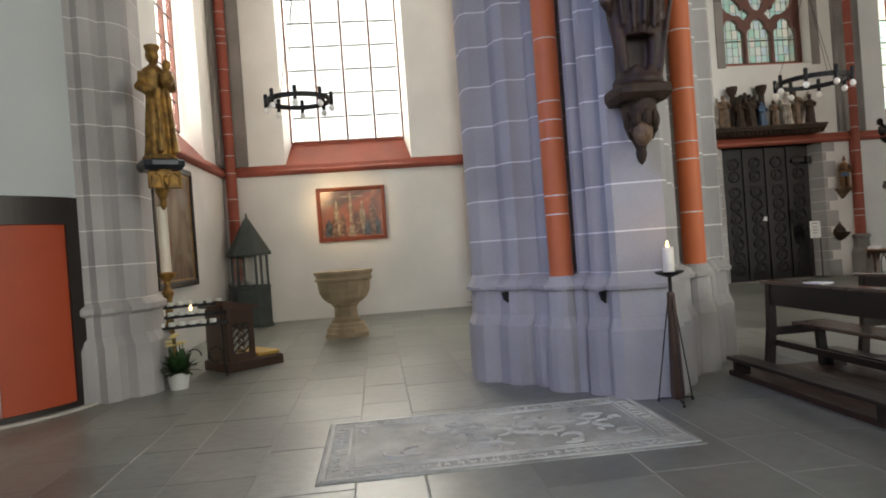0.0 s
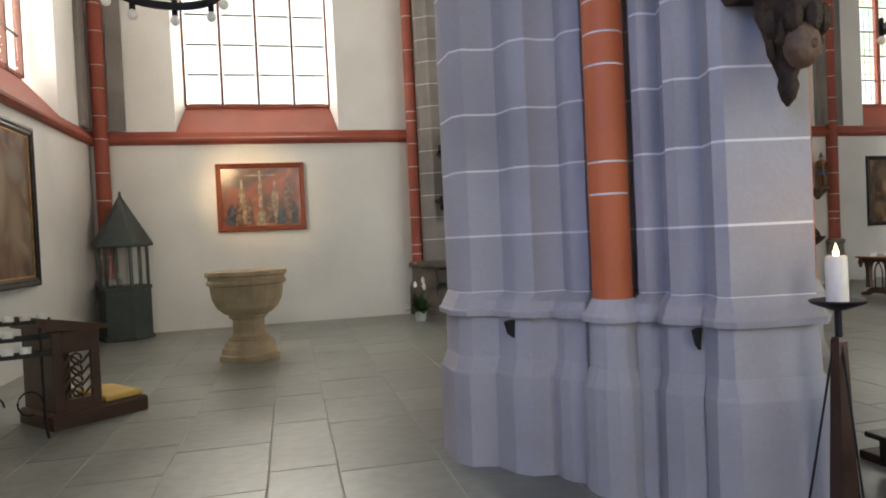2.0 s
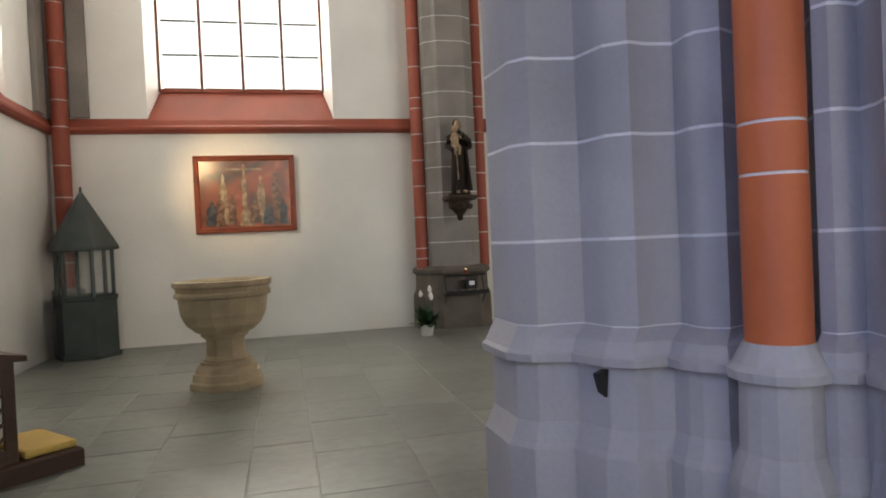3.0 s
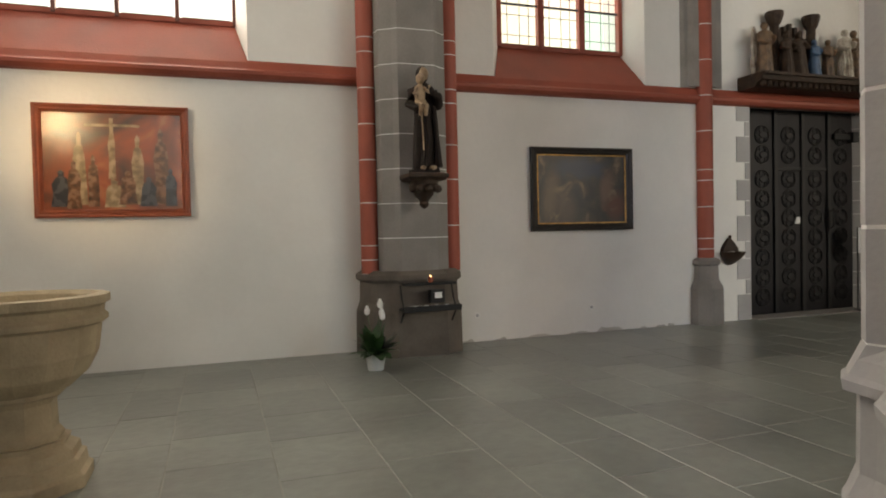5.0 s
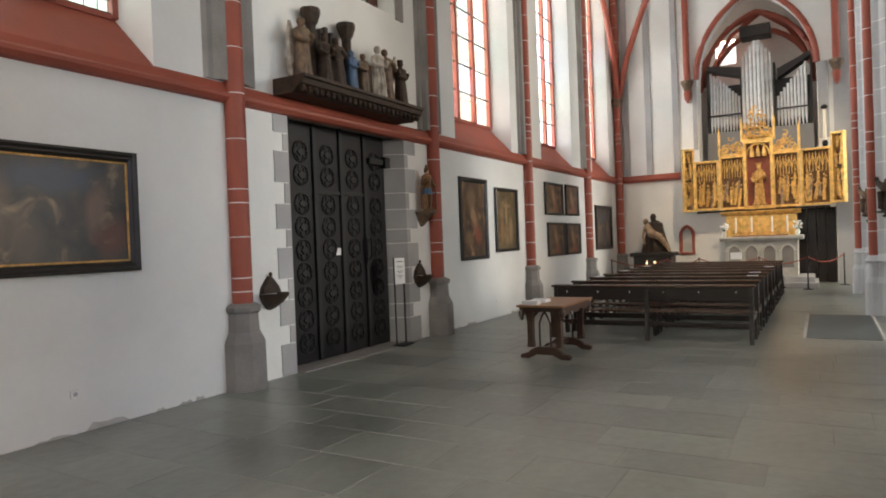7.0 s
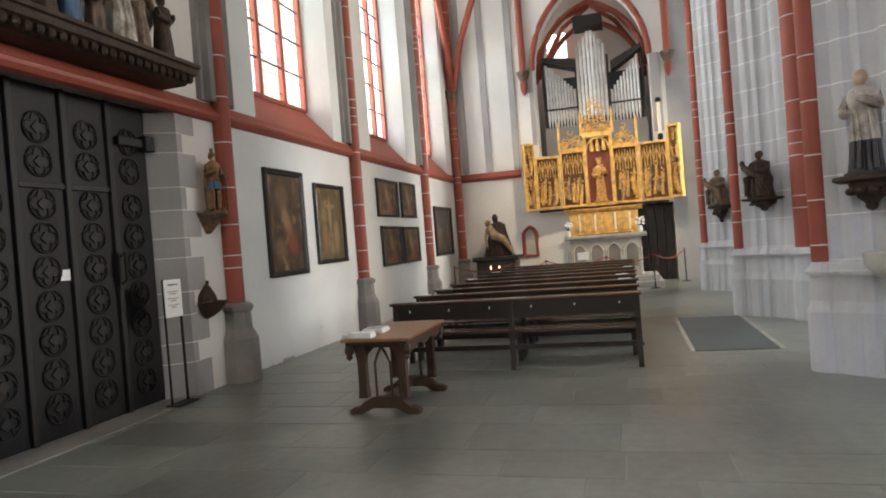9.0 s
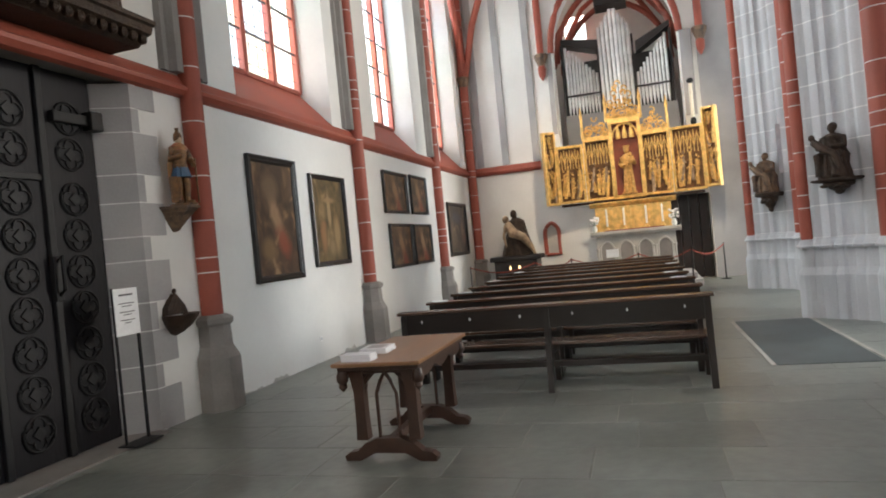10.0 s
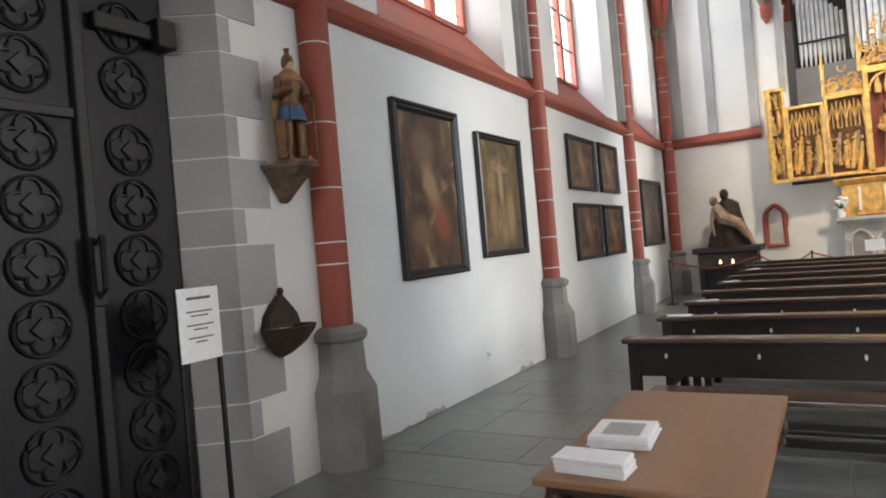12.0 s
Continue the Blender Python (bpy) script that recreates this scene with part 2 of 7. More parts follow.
# ---- mesh tools ----
def box(bm, x0, x1, y0, y1, z0, z1, bev=0.0):
    r = bmesh.ops.create_cube(bm, size=1, matrix=Matrix.Translation(((x0 + x1) / 2, (y0 + y1) / 2, (z0 + z1) / 2)) @ Matrix.Diagonal((abs(x1 - x0), abs(y1 - y0), abs(z1 - z0), 1)))
    if bev:
        es = list({e for v in r["verts"] for e in v.link_edges})
        bmesh.ops.bevel(bm, geom=es, offset=bev, segments=2, affect="EDGES", profile=0.5)
    return r


def obox(bm, m, sx, sy, sz, bev=0.0):
    """A box of that size centred on the pose m."""
    r = bmesh.ops.create_cube(bm, size=1, matrix=m @ Matrix.Diagonal((sx, sy, sz, 1)))
    if bev:
        es = list({e for v in r["verts"] for e in v.link_edges})
        bmesh.ops.bevel(bm, geom=es, offset=bev, segments=2, affect="EDGES", profile=0.5)


def loft(bm, rings, closed=True, cap=True):
    """Joins rings of points (equal in number) into a skin."""
    vs = [[bm.verts.new(p) for p in r] for r in rings]
    n = len(vs[0])
    for a, b in zip(vs, vs[1:]):
        for i in range(n if closed else n - 1):
            j = (i + 1) % n
            bm.faces.new((a[i], a[j], b[j], b[i]))
    if cap and closed:
        bm.faces.new(vs[0][::-1])
        bm.faces.new(vs[-1])


def lathe(bm, prof, seg=16, c=(0, 0, 0), turn=0.0, shape=None):
    """Turns (radius, height) pairs round an upright axis."""
    rings = []
    for r, z in prof:
        ring = []
        for i in range(seg):
            a = 2 * math.pi * (i + turn) / seg
            k = shape(a, z) if shape else 1
            ring.append((c[0] + r * k * math.cos(a), c[1] + r * k * math.sin(a), c[2] + z))
        rings.append(ring)
    loft(bm, rings)


def prism(bm, pts, z0, z1):
    loft(bm, [[(x, y, z0) for x, y in pts], [(x, y, z1) for x, y in pts]])


def run(bm, prof, a, b):
    """A moulding: the profile (out, up) run level from a to b; out is to the right of the way."""
    a, b = Vector(a), Vector(b)
    d = (b - a).normalized()
    o = Vector((d.y, -d.x, 0))
    loft(bm, [[tuple(p + o * u + Vector((0, 0, v))) for u, v in prof] for p in (a, b)])


def tube(bm, pts, r, seg=8):
    pts = [Vector(p) for p in pts]
    rings = []
    for i, p in enumerate(pts):
        d = (pts[min(i + 1, len(pts) - 1)] - pts[max(i - 1, 0)]).normalized()
        up = Vector((0, 0, 1)) if abs(d.z) < 0.9 else Vector((1, 0, 0))
        s = d.cross(up).normalized()
        u = s.cross(d)
        rr = r[i] if isinstance(r, (list, tuple)) else r
        rings.append([tuple(p + rr * (s * math.cos(2 * math.pi * k / seg) + u * math.sin(2 * math.pi * k / seg))) for k in range(seg)])
    loft(bm, rings)


def ball(bm, c, sx, sy, sz, seg=10):
    bmesh.ops.create_uvsphere(bm, u_segments=seg, v_segments=max(6, seg * 2 // 3), radius=1, matrix=Matrix.Translation(c) @ Matrix.Diagonal((sx, sy, sz, 1)))


def mesh_of(name, bm, material, smooth=False):
    bmesh.ops.recalc_face_normals(bm, faces=bm.faces)
    me = bpy.data.meshes.new(name)
    bm.to_mesh(me)
    bm.free()
    me.materials.append(material)
    if smooth:
        for p in me.polygons:
            p.use_smooth = True
        me.set_sharp_from_angle(angle=radians(40))
    return me


def part(name, bm, material, parent, label="", smooth=False):
    ob = new(name, mesh_of(name, bm, material, smooth))
    ob.parent = parent
    return tagged(ob, label)


def thing(name, label, category, group="", at=(0, 0, 0), rz=0.0):
    ob = new(name)
    ob.matrix_world = pose(*at, 0, 0, rz)
    return tagged(ob, label, category, group)


def solid(name, bm, material, label, category, group="", smooth=False, kind="", m=None):
    ob = new(name, mesh_of(name, bm, material, smooth))
    if m is not None:
        ob.matrix_world = m
    return tagged(ob, label, category, group, kind)


def setting(name, bm, material, label, category, smooth=False):
    return solid(name, bm, material, label, category, "", smooth, "structure")


B = bmesh.new


# ---- structure ----
WALL_Y, GLASS_Y, OUT_Y, TOP = 18.5, 18.95, 19.4, 13.0
EAST_X, WEST_X = 25.3, -3.3
SHAFTS = (8.03, 12.68, 17.12, 21.75)
# bays of the north wall: from, to, opening at the face, opening at the glass, foot of the glass, head
BAYS = (
    (WEST_X, 3.1, (-1.83, 1.17), (-1.69, 1.04), 4.25, 10.4, 4),
    (3.1, 8.03, (4.47, 6.98), (4.74, 6.85), 4.25, 10.4, 3),
    (12.68, 17.12, (13.66, 16.35), (13.85, 16.16), 4.25, 10.4, 3),
    (17.12, 21.75, (18.2, 20.6), (18.4, 20.4), 4.25, 10.4, 3),
    (21.75, EAST_X, (22.45, 24.4), (22.65, 24.2), 4.25, 10.4, 3),
)
bm = B()
box(bm, WEST_X, 8.95, WALL_Y, OUT_Y, 0, 3.6)
box(bm, 11.83, EAST_X, WALL_Y, OUT_Y, 0, 3.6)
for x0, x1, a, g, sill, head, n in BAYS:
    prism(bm, [(x0, WALL_Y), (a[0], WALL_Y), (g[0], GLASS_Y), (g[0], OUT_Y), (x0, OUT_Y)], 3.6, TOP)
    prism(bm, [(x1, WALL_Y), (x1, OUT_Y), (g[1], OUT_Y), (g[1], GLASS_Y), (a[1], WALL_Y)], 3.6, TOP)
    box(bm, a[0], a[1], WALL_Y + 0.02, OUT_Y, head, TOP)
    box(bm, g[0], g[1], GLASS_Y + 0.06, OUT_Y, 3.6, 4.2)
# bay of the portal, with the traceried window high over it
box(bm, 8.03, 9.35, WALL_Y, OUT_Y, 3.6, TOP)
box(bm, 11.7, 12.68, WALL_Y, OUT_Y, 3.6, TOP)
box(bm, 9.35, 11.7, WALL_Y, OUT_Y, 3.6, 5.55)
box(bm, 9.35, 11.7, WALL_Y + 0.01, OUT_Y, 8.6, TOP)
setting("wall_north", bm, PLASTER, "white plastered church wall with tall windows", "wall")

bm = B()
box(bm, WEST_X - 0.9, WEST_X, 11.6, 14.3, 0, TOP)
box(bm, WEST_X - 0.9, WEST_X, 16.9, OUT_Y, 0, TOP)
box(bm, WEST_X - 0.9, WEST_X, 14.3, 16.9, 0, 3.6)
box(bm, WEST_X - 0.9, WEST_X, 14.3, 16.9, 10.4, TOP)
setting("wall_west", bm, PLASTER, "white plastered wall with a window above a painting", "wall")

# east wall with the pointed opening of the organ loft
ARCH_Y0, ARCH_Y1, SPRING, APEX = 12.35, 15.75, 6.7, 9.3


def arch_points(y0, y1, spring, apex, n=10):
    """A pointed arch from (y1, spring) over the apex to (y0, spring)."""
    w, h = (y1 - y0) / 2, apex - spring
    r = (w * w + h * h) / (2 * w)
    a1 = math.acos((r - w) / r)
    right = [(y1 - r + r * math.cos(a1 * i / n), spring + r * math.sin(a1 * i / n)) for i in range(n + 1)]
    left = [(y0 + r - r * math.cos(a1 * i / n), spring + r * math.sin(a1 * i / n)) for i in range(n, -1, -1)]
    return right + left[1:]


bm = B()
box(bm, EAST_X, EAST_X + 0.7, ARCH_Y1, OUT_Y, 0, TOP)
box(bm, EAST_X, EAST_X + 0.7, 13.0, ARCH_Y1, 0, 3.9)
box(bm, EAST_X, EAST_X + 0.7, ARCH_Y0, 13.0, 2.3, 3.9)
box(bm, EAST_X, EAST_X + 0.7, 11.95, ARCH_Y0, 2.3, TOP)
box(bm, EAST_X, EAST_X + 0.7, 9.0, 11.95, 0, TOP)
ap = arch_points(ARCH_Y0, ARCH_Y1, SPRING, APEX)
for (ya, za), (yb, zb) in zip(ap, ap[1:]):
    loft(bm, [[(EAST_X, ya, za), (EAST_X, yb, zb), (EAST_X, yb, TOP), (EAST_X, ya, TOP)], [(EAST_X + 0.7, ya, za), (EAST_X + 0.7, yb, zb), (EAST_X + 0.7, yb, TOP), (EAST_X + 0.7, ya, TOP)]])
setting("wall_east", bm, PLASTER, "white plastered end wall with a pointed arch", "wall")
bm = B()
box(bm, EAST_X + 0.7, 30.0, 11.4, 12.0, 0, TOP)
box(bm, EAST_X + 0.7, 30.0, 16.3, 16.9, 0, TOP)
box(bm, 29.4, 30.2, 11.4, 14.95, 0, TOP)
box(bm, 29.4, 30.2, 15.65, 16.9, 0, TOP)
box(bm, 29.4, 30.2, 14.95, 15.65, 0, 8.0)
box(bm, 29.4, 30.2, 14.95, 15.65, 8.9, TOP)
box(bm, EAST_X + 0.7, 29.4, 12.0, 16.3, 3.65, 3.9)
setting("wall_loft", bm, PLASTER, "white walls of the organ loft behind the arch", "wall")

# the rest of the nave, unseen; closes the place, dim to cut bounced light
bm = B()
box(bm, -6, -5.2, -10, 1.3, 0, TOP)
box(bm, -6, -5.2, 4.7, 9.6, 0, TOP)
box(bm, -6, -5.2, 1.3, 4.7, 0, 2.3)
box(bm, -6, -5.2, 1.3, 4.7, 8.9, TOP)
for x0, x1 in ((-6, -1.5), (3.0, 14.75), (19.25, 24.75), (29.25, 33)):
    box(bm, x0, x1, -10.2, -9.4, 0, TOP)
for x0, x1 in ((-1.5, 3.0), (14.75, 19.25), (24.75, 29.25)):
    box(bm, x0, x1, -10.2, -9.4, 0, 3.0)
    box(bm, x0, x1, -10.2, -9.4, 10.0, TOP)
box(bm, 32.2, 33, -9.4, 9.0, 0, TOP)
box(bm, EAST_X + 0.7, 33, 9.0, 9.6, 0, TOP)
box(bm, -6, -4.2, 9.6, 10.2, 0, TOP)
setting("wall_nave", bm, NAVE, "plain grey walls closing the unseen nave", "wall")
bm = B()
box(bm, -6.2, 33.2, -10.4, 20, TOP, TOP + 0.4)
setting("ceiling", bm, NAVE, "plain dim slab closing the church overhead", "ceiling")

# red string course, sills and window posts
STRING = [(0, 0), (0.07, 0.015), (0.115, 0.06), (0.12, 0.10), (0.08, 0.13), (0.03, 0.22), (0, 0.25)]
bm = B()
for x0, x1 in ((WEST_X, 2.55), (3.72, EAST_X)):
    run(bm, STRING, (x0, WALL_Y, 3.46), (x1, WALL_Y, 3.46))
run(bm, STRING, (WEST_X, 11.6, 3.46), (WEST_X, WALL_Y, 3.46))
run(bm, STRING, (EAST_X, WALL_Y, 3.46), (EAST_X, 16.35, 3.46))
setting("trim_string_course", bm, RED, "red painted string course along the walls", "string course")


def tall_window(name, a, g, y0, y1, sill, head, n, row, glass_mat, m=Matrix()):
    """A window with a sloping red sill, red posts, lead bars and its panes."""
    top = tagged(new(name), "tall leaded church window with red posts and sill", "window", "", "structure")
    bm = B()
    loft(bm, [[(a[0], y0 - 0.03, 3.68), (a[1], y0 - 0.03, 3.68), (a[1], y0 - 0.03, 3.60), (a[0], y0 - 0.03, 3.60)], [(g[0], y1, sill), (g[1], y1, sill), (g[1], y1, 3.6), (g[0], y1, 3.6)]])
    part("window_sill", bm, RED, top, "red sloping sill")
    w = (g[1] - g[0]) / n
    for i in range(n + 1):
        bm = B()
        x = g[0] + w * i
        h = 0.05 if n == 3 else 0.025
        box(bm, x - h, x + h, y1 - 0.05, y1 + 0.06, sill, head, 0.012)
        part("mullion", bm, POSTS if n == 4 else RED, top)
    bm = B()
    box(bm, g[0], g[1], y1 - 0.03, y1 + 0.05, sill - 0.01, sill + 0.05)
    part("window_frame", bm, RED, top)
    rows = int((head - sill) / row)
    barm, panem = B(), B()
    box(barm, 0.05, w - 0.05, y1 - 0.018, y1 + 0.012, -0.014, 0.014)
    box(panem, 0.04, w - 0.04, y1 + 0.014, y1 + 0.022, 0.004, row - 0.004)
    bar, pane = mesh_of("bar", barm, LEAD), mesh_of("pane", panem, glass_mat)
    for i in range(n):
        for j in range(rows):
            for nm, me in (("lead_bar", bar), ("pane", pane)):
                o = new(nm, me)
                o.parent = top
                o.location = (g[0] + w * i, 0, sill + 0.05 + row * j)
                if nm == "pane":
                    o.visible_shadow = False
    if glass_mat is STAINED:
        bm = B()
        for i in range(n):
            for k in range(1, 4):
                x = g[0] + w * i + w * k / 4 + 0.012 * (-1) ** k
                box(bm, x - 0.004, x + 0.004, y1 + 0.004, y1 + 0.012, sill + 0.05, head)
            for j in range(rows * 2):
                z = sill + 0.05 + row * (j + 0.5) / 2
                box(bm, g[0] + w * i + 0.05, g[0] + w * (i + 1) - 0.05, y1 + 0.004, y1 + 0.012, z - 0.004, z + 0.004)
        part("lead_cames", bm, LEAD, top)
    top.matrix_world = m
    return top


for k, (x0, x1, a, g, sill, head, n) in enumerate(BAYS):
    tall_window("window_%d" % (k + 1), a, g, WALL_Y, GLASS_Y, sill, head, n, 0.58 if n == 4 else 0.6, CLEAR if n == 4 else STAINED)
tall_window("window_6", (-1.3, 1.3), (-1.15, 1.15), 0, 0.45, 4.25, 10.4, 4, 0.58, CLEAR, pose(WEST_X, 15.6, 0, 0, 0, 90))

# traceried window over the portal
tw = tagged(new("window_7"), "traceried window with small stained panes above the portal", "window", "", "structure")
bm = B()
box(bm, 9.35, 11.7, 18.86, 19.0, 5.55, 5.68, 0.02)
part("window_sill", bm, RED, tw)
LIGHTS = (9.785, 10.525, 11.265)


def pierced(x, z):
    """Whether the stone tracery is open at (x, z)."""
    for c in LIGHTS:
        if abs(x - c) < 0.315 and 5.70 < z < 6.42:
            return True
        if any((x - c - dx) ** 2 + (z - cz) ** 2 < r * r for dx, cz, r in ((-0.15, 6.46, 0.165), (0.15, 6.46, 0.165), (0, 6.66, 0.20))):
            return True
    for c in (10.155, 10.895):
        if abs(x - c) + abs(z - 6.98) < 0.17:
            return True
    for cx, cz, a, rx, rz in ((9.80, 7.22, 0.7, 0.34, 0.2), (10.525, 7.38, 0.0, 0.2, 0.30), (11.25, 7.22, -0.7, 0.34, 0.2), (10.2, 7.85, -0.6, 0.3, 0.2), (10.85, 7.85, 0.6, 0.3, 0.2), (10.525, 8.25, 0, 0.18, 0.2)):
        u, v = (x - cx) * math.cos(a) - (z - cz) * math.sin(a), (x - cx) * math.sin(a) + (z - cz) * math.cos(a)
        if (u / rx) ** 2 + (v / rz) ** 2 < 1:
            return True
    return False


bm = B()
cell = 0.025
for j in range(int(2.92 / cell)):
    z, i0 = 5.68 + cell * j, None
    for i in range(95):
        solid_here = i < 94 and not pierced(9.35 + cell * (i + 0.5), z + cell / 2)
        if solid_here and i0 is None:
            i0 = i
        if not solid_here and i0 is not None:
            box(bm, 9.35 + cell * i0, 9.35 + cell * i, 18.87, 18.99, z, z + cell)
            i0 = None
part("tracery", bm, POSTS, tw, "brown-red painted stone tracery")
for x in (9.4, 10.155, 10.895, 11.65):
    bm = B()
    box(bm, x - 0.045, x + 0.045, 18.84, 19.0, 5.68, 6.5, 0.015)
    part("mullion", bm, POSTS, tw)
bm = B()
box(bm, 9.4, 11.65, 18.90, 18.92, 6.27, 6.30)
part("glazing_bar", bm, LEAD, tw)
bm = B()
box(bm, 0.006, 0.152, 18.94, 18.947, 0.006, 0.222)
pane_me = mesh_of("pane", bm, SMALLPANES)
bm = B()
for i in range(16):
    box(bm, 9.346 + 0.158 * i, 9.354 + 0.158 * i, 18.936, 18.95, 5.68, 8.6)
for j in range(13):
    box(bm, 9.35, 11.7, 18.936, 18.95, 5.676 + 0.228 * j, 5.684 + 0.228 * j)
part("lead_cames", bm, LEAD, tw)
for i in range(15):
    for j in range(12):
        o = new("pane", pane_me)
        o.parent = tw
        o.location = (9.35 + 0.158 * i, 0, 5.68 + 0.228 * j)
        o.visible_shadow = False
# stone arch and jambs round it
bm = B()
for x0_, x1_ in ((9.13, 9.35), (11.7, 11.92)):
    box(bm, x0_, x1_, 18.47, 18.52, 5.5, 7.2, 0.01)
tube(bm, [(x_, 18.5, z_) for x_, z_ in arch_points(9.22, 11.83, 7.2, 8.9, 10)], 0.11, 6)
part("jamb", bm, STONE_DARK, tw, "grey stone jambs and arch")


# ---- shafts, piers ----
def drums(parent, x, y, r, z0, z1, step=0.55, material=RED, half=None):
    """A red shaft of drums with white joints between."""
    rnd = random.Random(int(x * 100) + int(y * 10))
    core = B()
    lathe(core, [(r - 0.004, z0), (r - 0.004, z1)], 20, (x, y, 0))
    part("joints", core, MORTAR, parent)
    z = z0
    while z < z1 - 0.01:
        h = step * rnd.choice((0.3, 0.75, 0.9, 1.0, 1.1))
        e = min(z + h, z1)
        bm = B()
        lathe(bm, [(r, z + 0.006), (r, e - 0.006)], 20, (x, y, 0))
        part("drum", bm, material, parent, smooth=True)
        z = e


def wall_shaft(x, y=18.44, r=0.125, flank=True):
    top = tagged(new("wall_shaft"), "red painted round shaft with white joints on a grey stone base", "wall shaft", "wall shafts")
    drums(top, x, y, r, 1.02, TOP)
    bm = B()
    lathe(bm, [(0.275, 0), (0.27, 0.57), (0.2, 0.70), (0.19, 0.92), (0.225, 0.95), (0.23, 1.0), (0.19, 1.03), (0.15, 1.045)], 8, (x, y, 0), 0.5)
    part("base", bm, STONE_DARK, top, "grey stone base")
    if flank:
        for s in (-1, 1):
            bm = B()
            prism(bm, [(x + s * 0.40, WALL_Y), (x + s * 0.36, WALL_Y - 0.05), (x + s * 0.27, WALL_Y - 0.03), (x + s * 0.22, WALL_Y - 0.1), (x + s * 0.1, WALL_Y - 0.1), (x + s * 0.1, WALL_Y)], 3.72, TOP)
            part("pilaster_flank", bm, STONE_DARK, top, "grey stone strip")
    return top


for x in SHAFTS:
    wall_shaft(x)
wall_shaft(-3.08, 18.36, flank=False)
wall_shaft(25.1, 18.36, flank=False)
# stone strips beside the corner shaft
bm = B()
box(bm, -2.95, -2.68, 18.44, 18.5, 3.72, TOP, 0.01)
box(bm, -3.3, -3.22, 17.9, 18.25, 3.72, TOP, 0.01)
setting("trim_corner_strip", bm, STONE_DARK, "grey stone strips in the corner", "stone strip")


def side_depth(s, k):
    """How far the moulded side of a pier lies back at the share s of its length."""
    s = min(s, 1 - s)
    knots = ((0, 0), (0.05, 0.0), (0.07, 0.03), (0.12, 0.075), (0.17, 0.05), (0.20, 0.035), (0.25, 0.045), (0.27, 0.085), (0.31, 0.125), (0.345, 0.09), (0.37, 0.08), (0.41, 0.09), (0.425, 0.15), (0.45, 0.2), (0.5, 0.22))
    for (a, da), (b, db) in zip(knots, knots[1:]):
        if s <= b:
            return k * (da + (db - da) * (s - a) / (b - a))
    return k * 0.22


STEPS = (0.0, 0.05, 0.07, 0.095, 0.12, 0.145, 0.17, 0.20, 0.25, 0.27, 0.29, 0.31, 0.345, 0.37, 0.41, 0.425, 0.45, 0.5)
STEPS = STEPS + tuple(1 - s for s in STEPS[-2::-1])


def pier_outline(corners, flats, mids, k):
    """Plan of a compound pier about (0, 0): four flat corners, moulded sides between; also the middles of the sides, with their inward ways."""
    pts, shafts = [], []
    for q in range(4):
        c0, c1 = Vector(corners[q]), Vector(corners[(q + 1) % 4])
        n0, n1 = c0.normalized(), c1.normalized()
        p0 = c0 + Vector((-n0.y, n0.x)) * flats[q]
        p1 = c1 - Vector((-n1.y, n1.x)) * flats[(q + 1) % 4]
        d = (p1 - p0).normalized()
        inward = Vector((-d.y, d.x))
        mid = mids[q]
        for s in STEPS:
            t = 2 * s * mid if s < 0.5 else mid + (s - 0.5) * 2 * (1 - mid)
            pts.append(p0 + (p1 - p0) * t + inward * side_depth(s, k))
        shafts.append((p0 + (p1 - p0) * mid, inward))
    return pts, shafts


def ring(pts, cx, cy, z, grow):
    """The plan at a height, pushed out by grow metres along its own normals."""
    out, n = [], len(pts)
    for i, p in enumerate(pts):
        d = pts[(i + 1) % n] - pts[i - 1]
        w = Vector((d.y, -d.x)).normalized() * 0.6 + p.normalized() * 0.4
        q = p + w.normalized() * grow
        out.append((cx + q.x, cy + q.y, z))
    return out


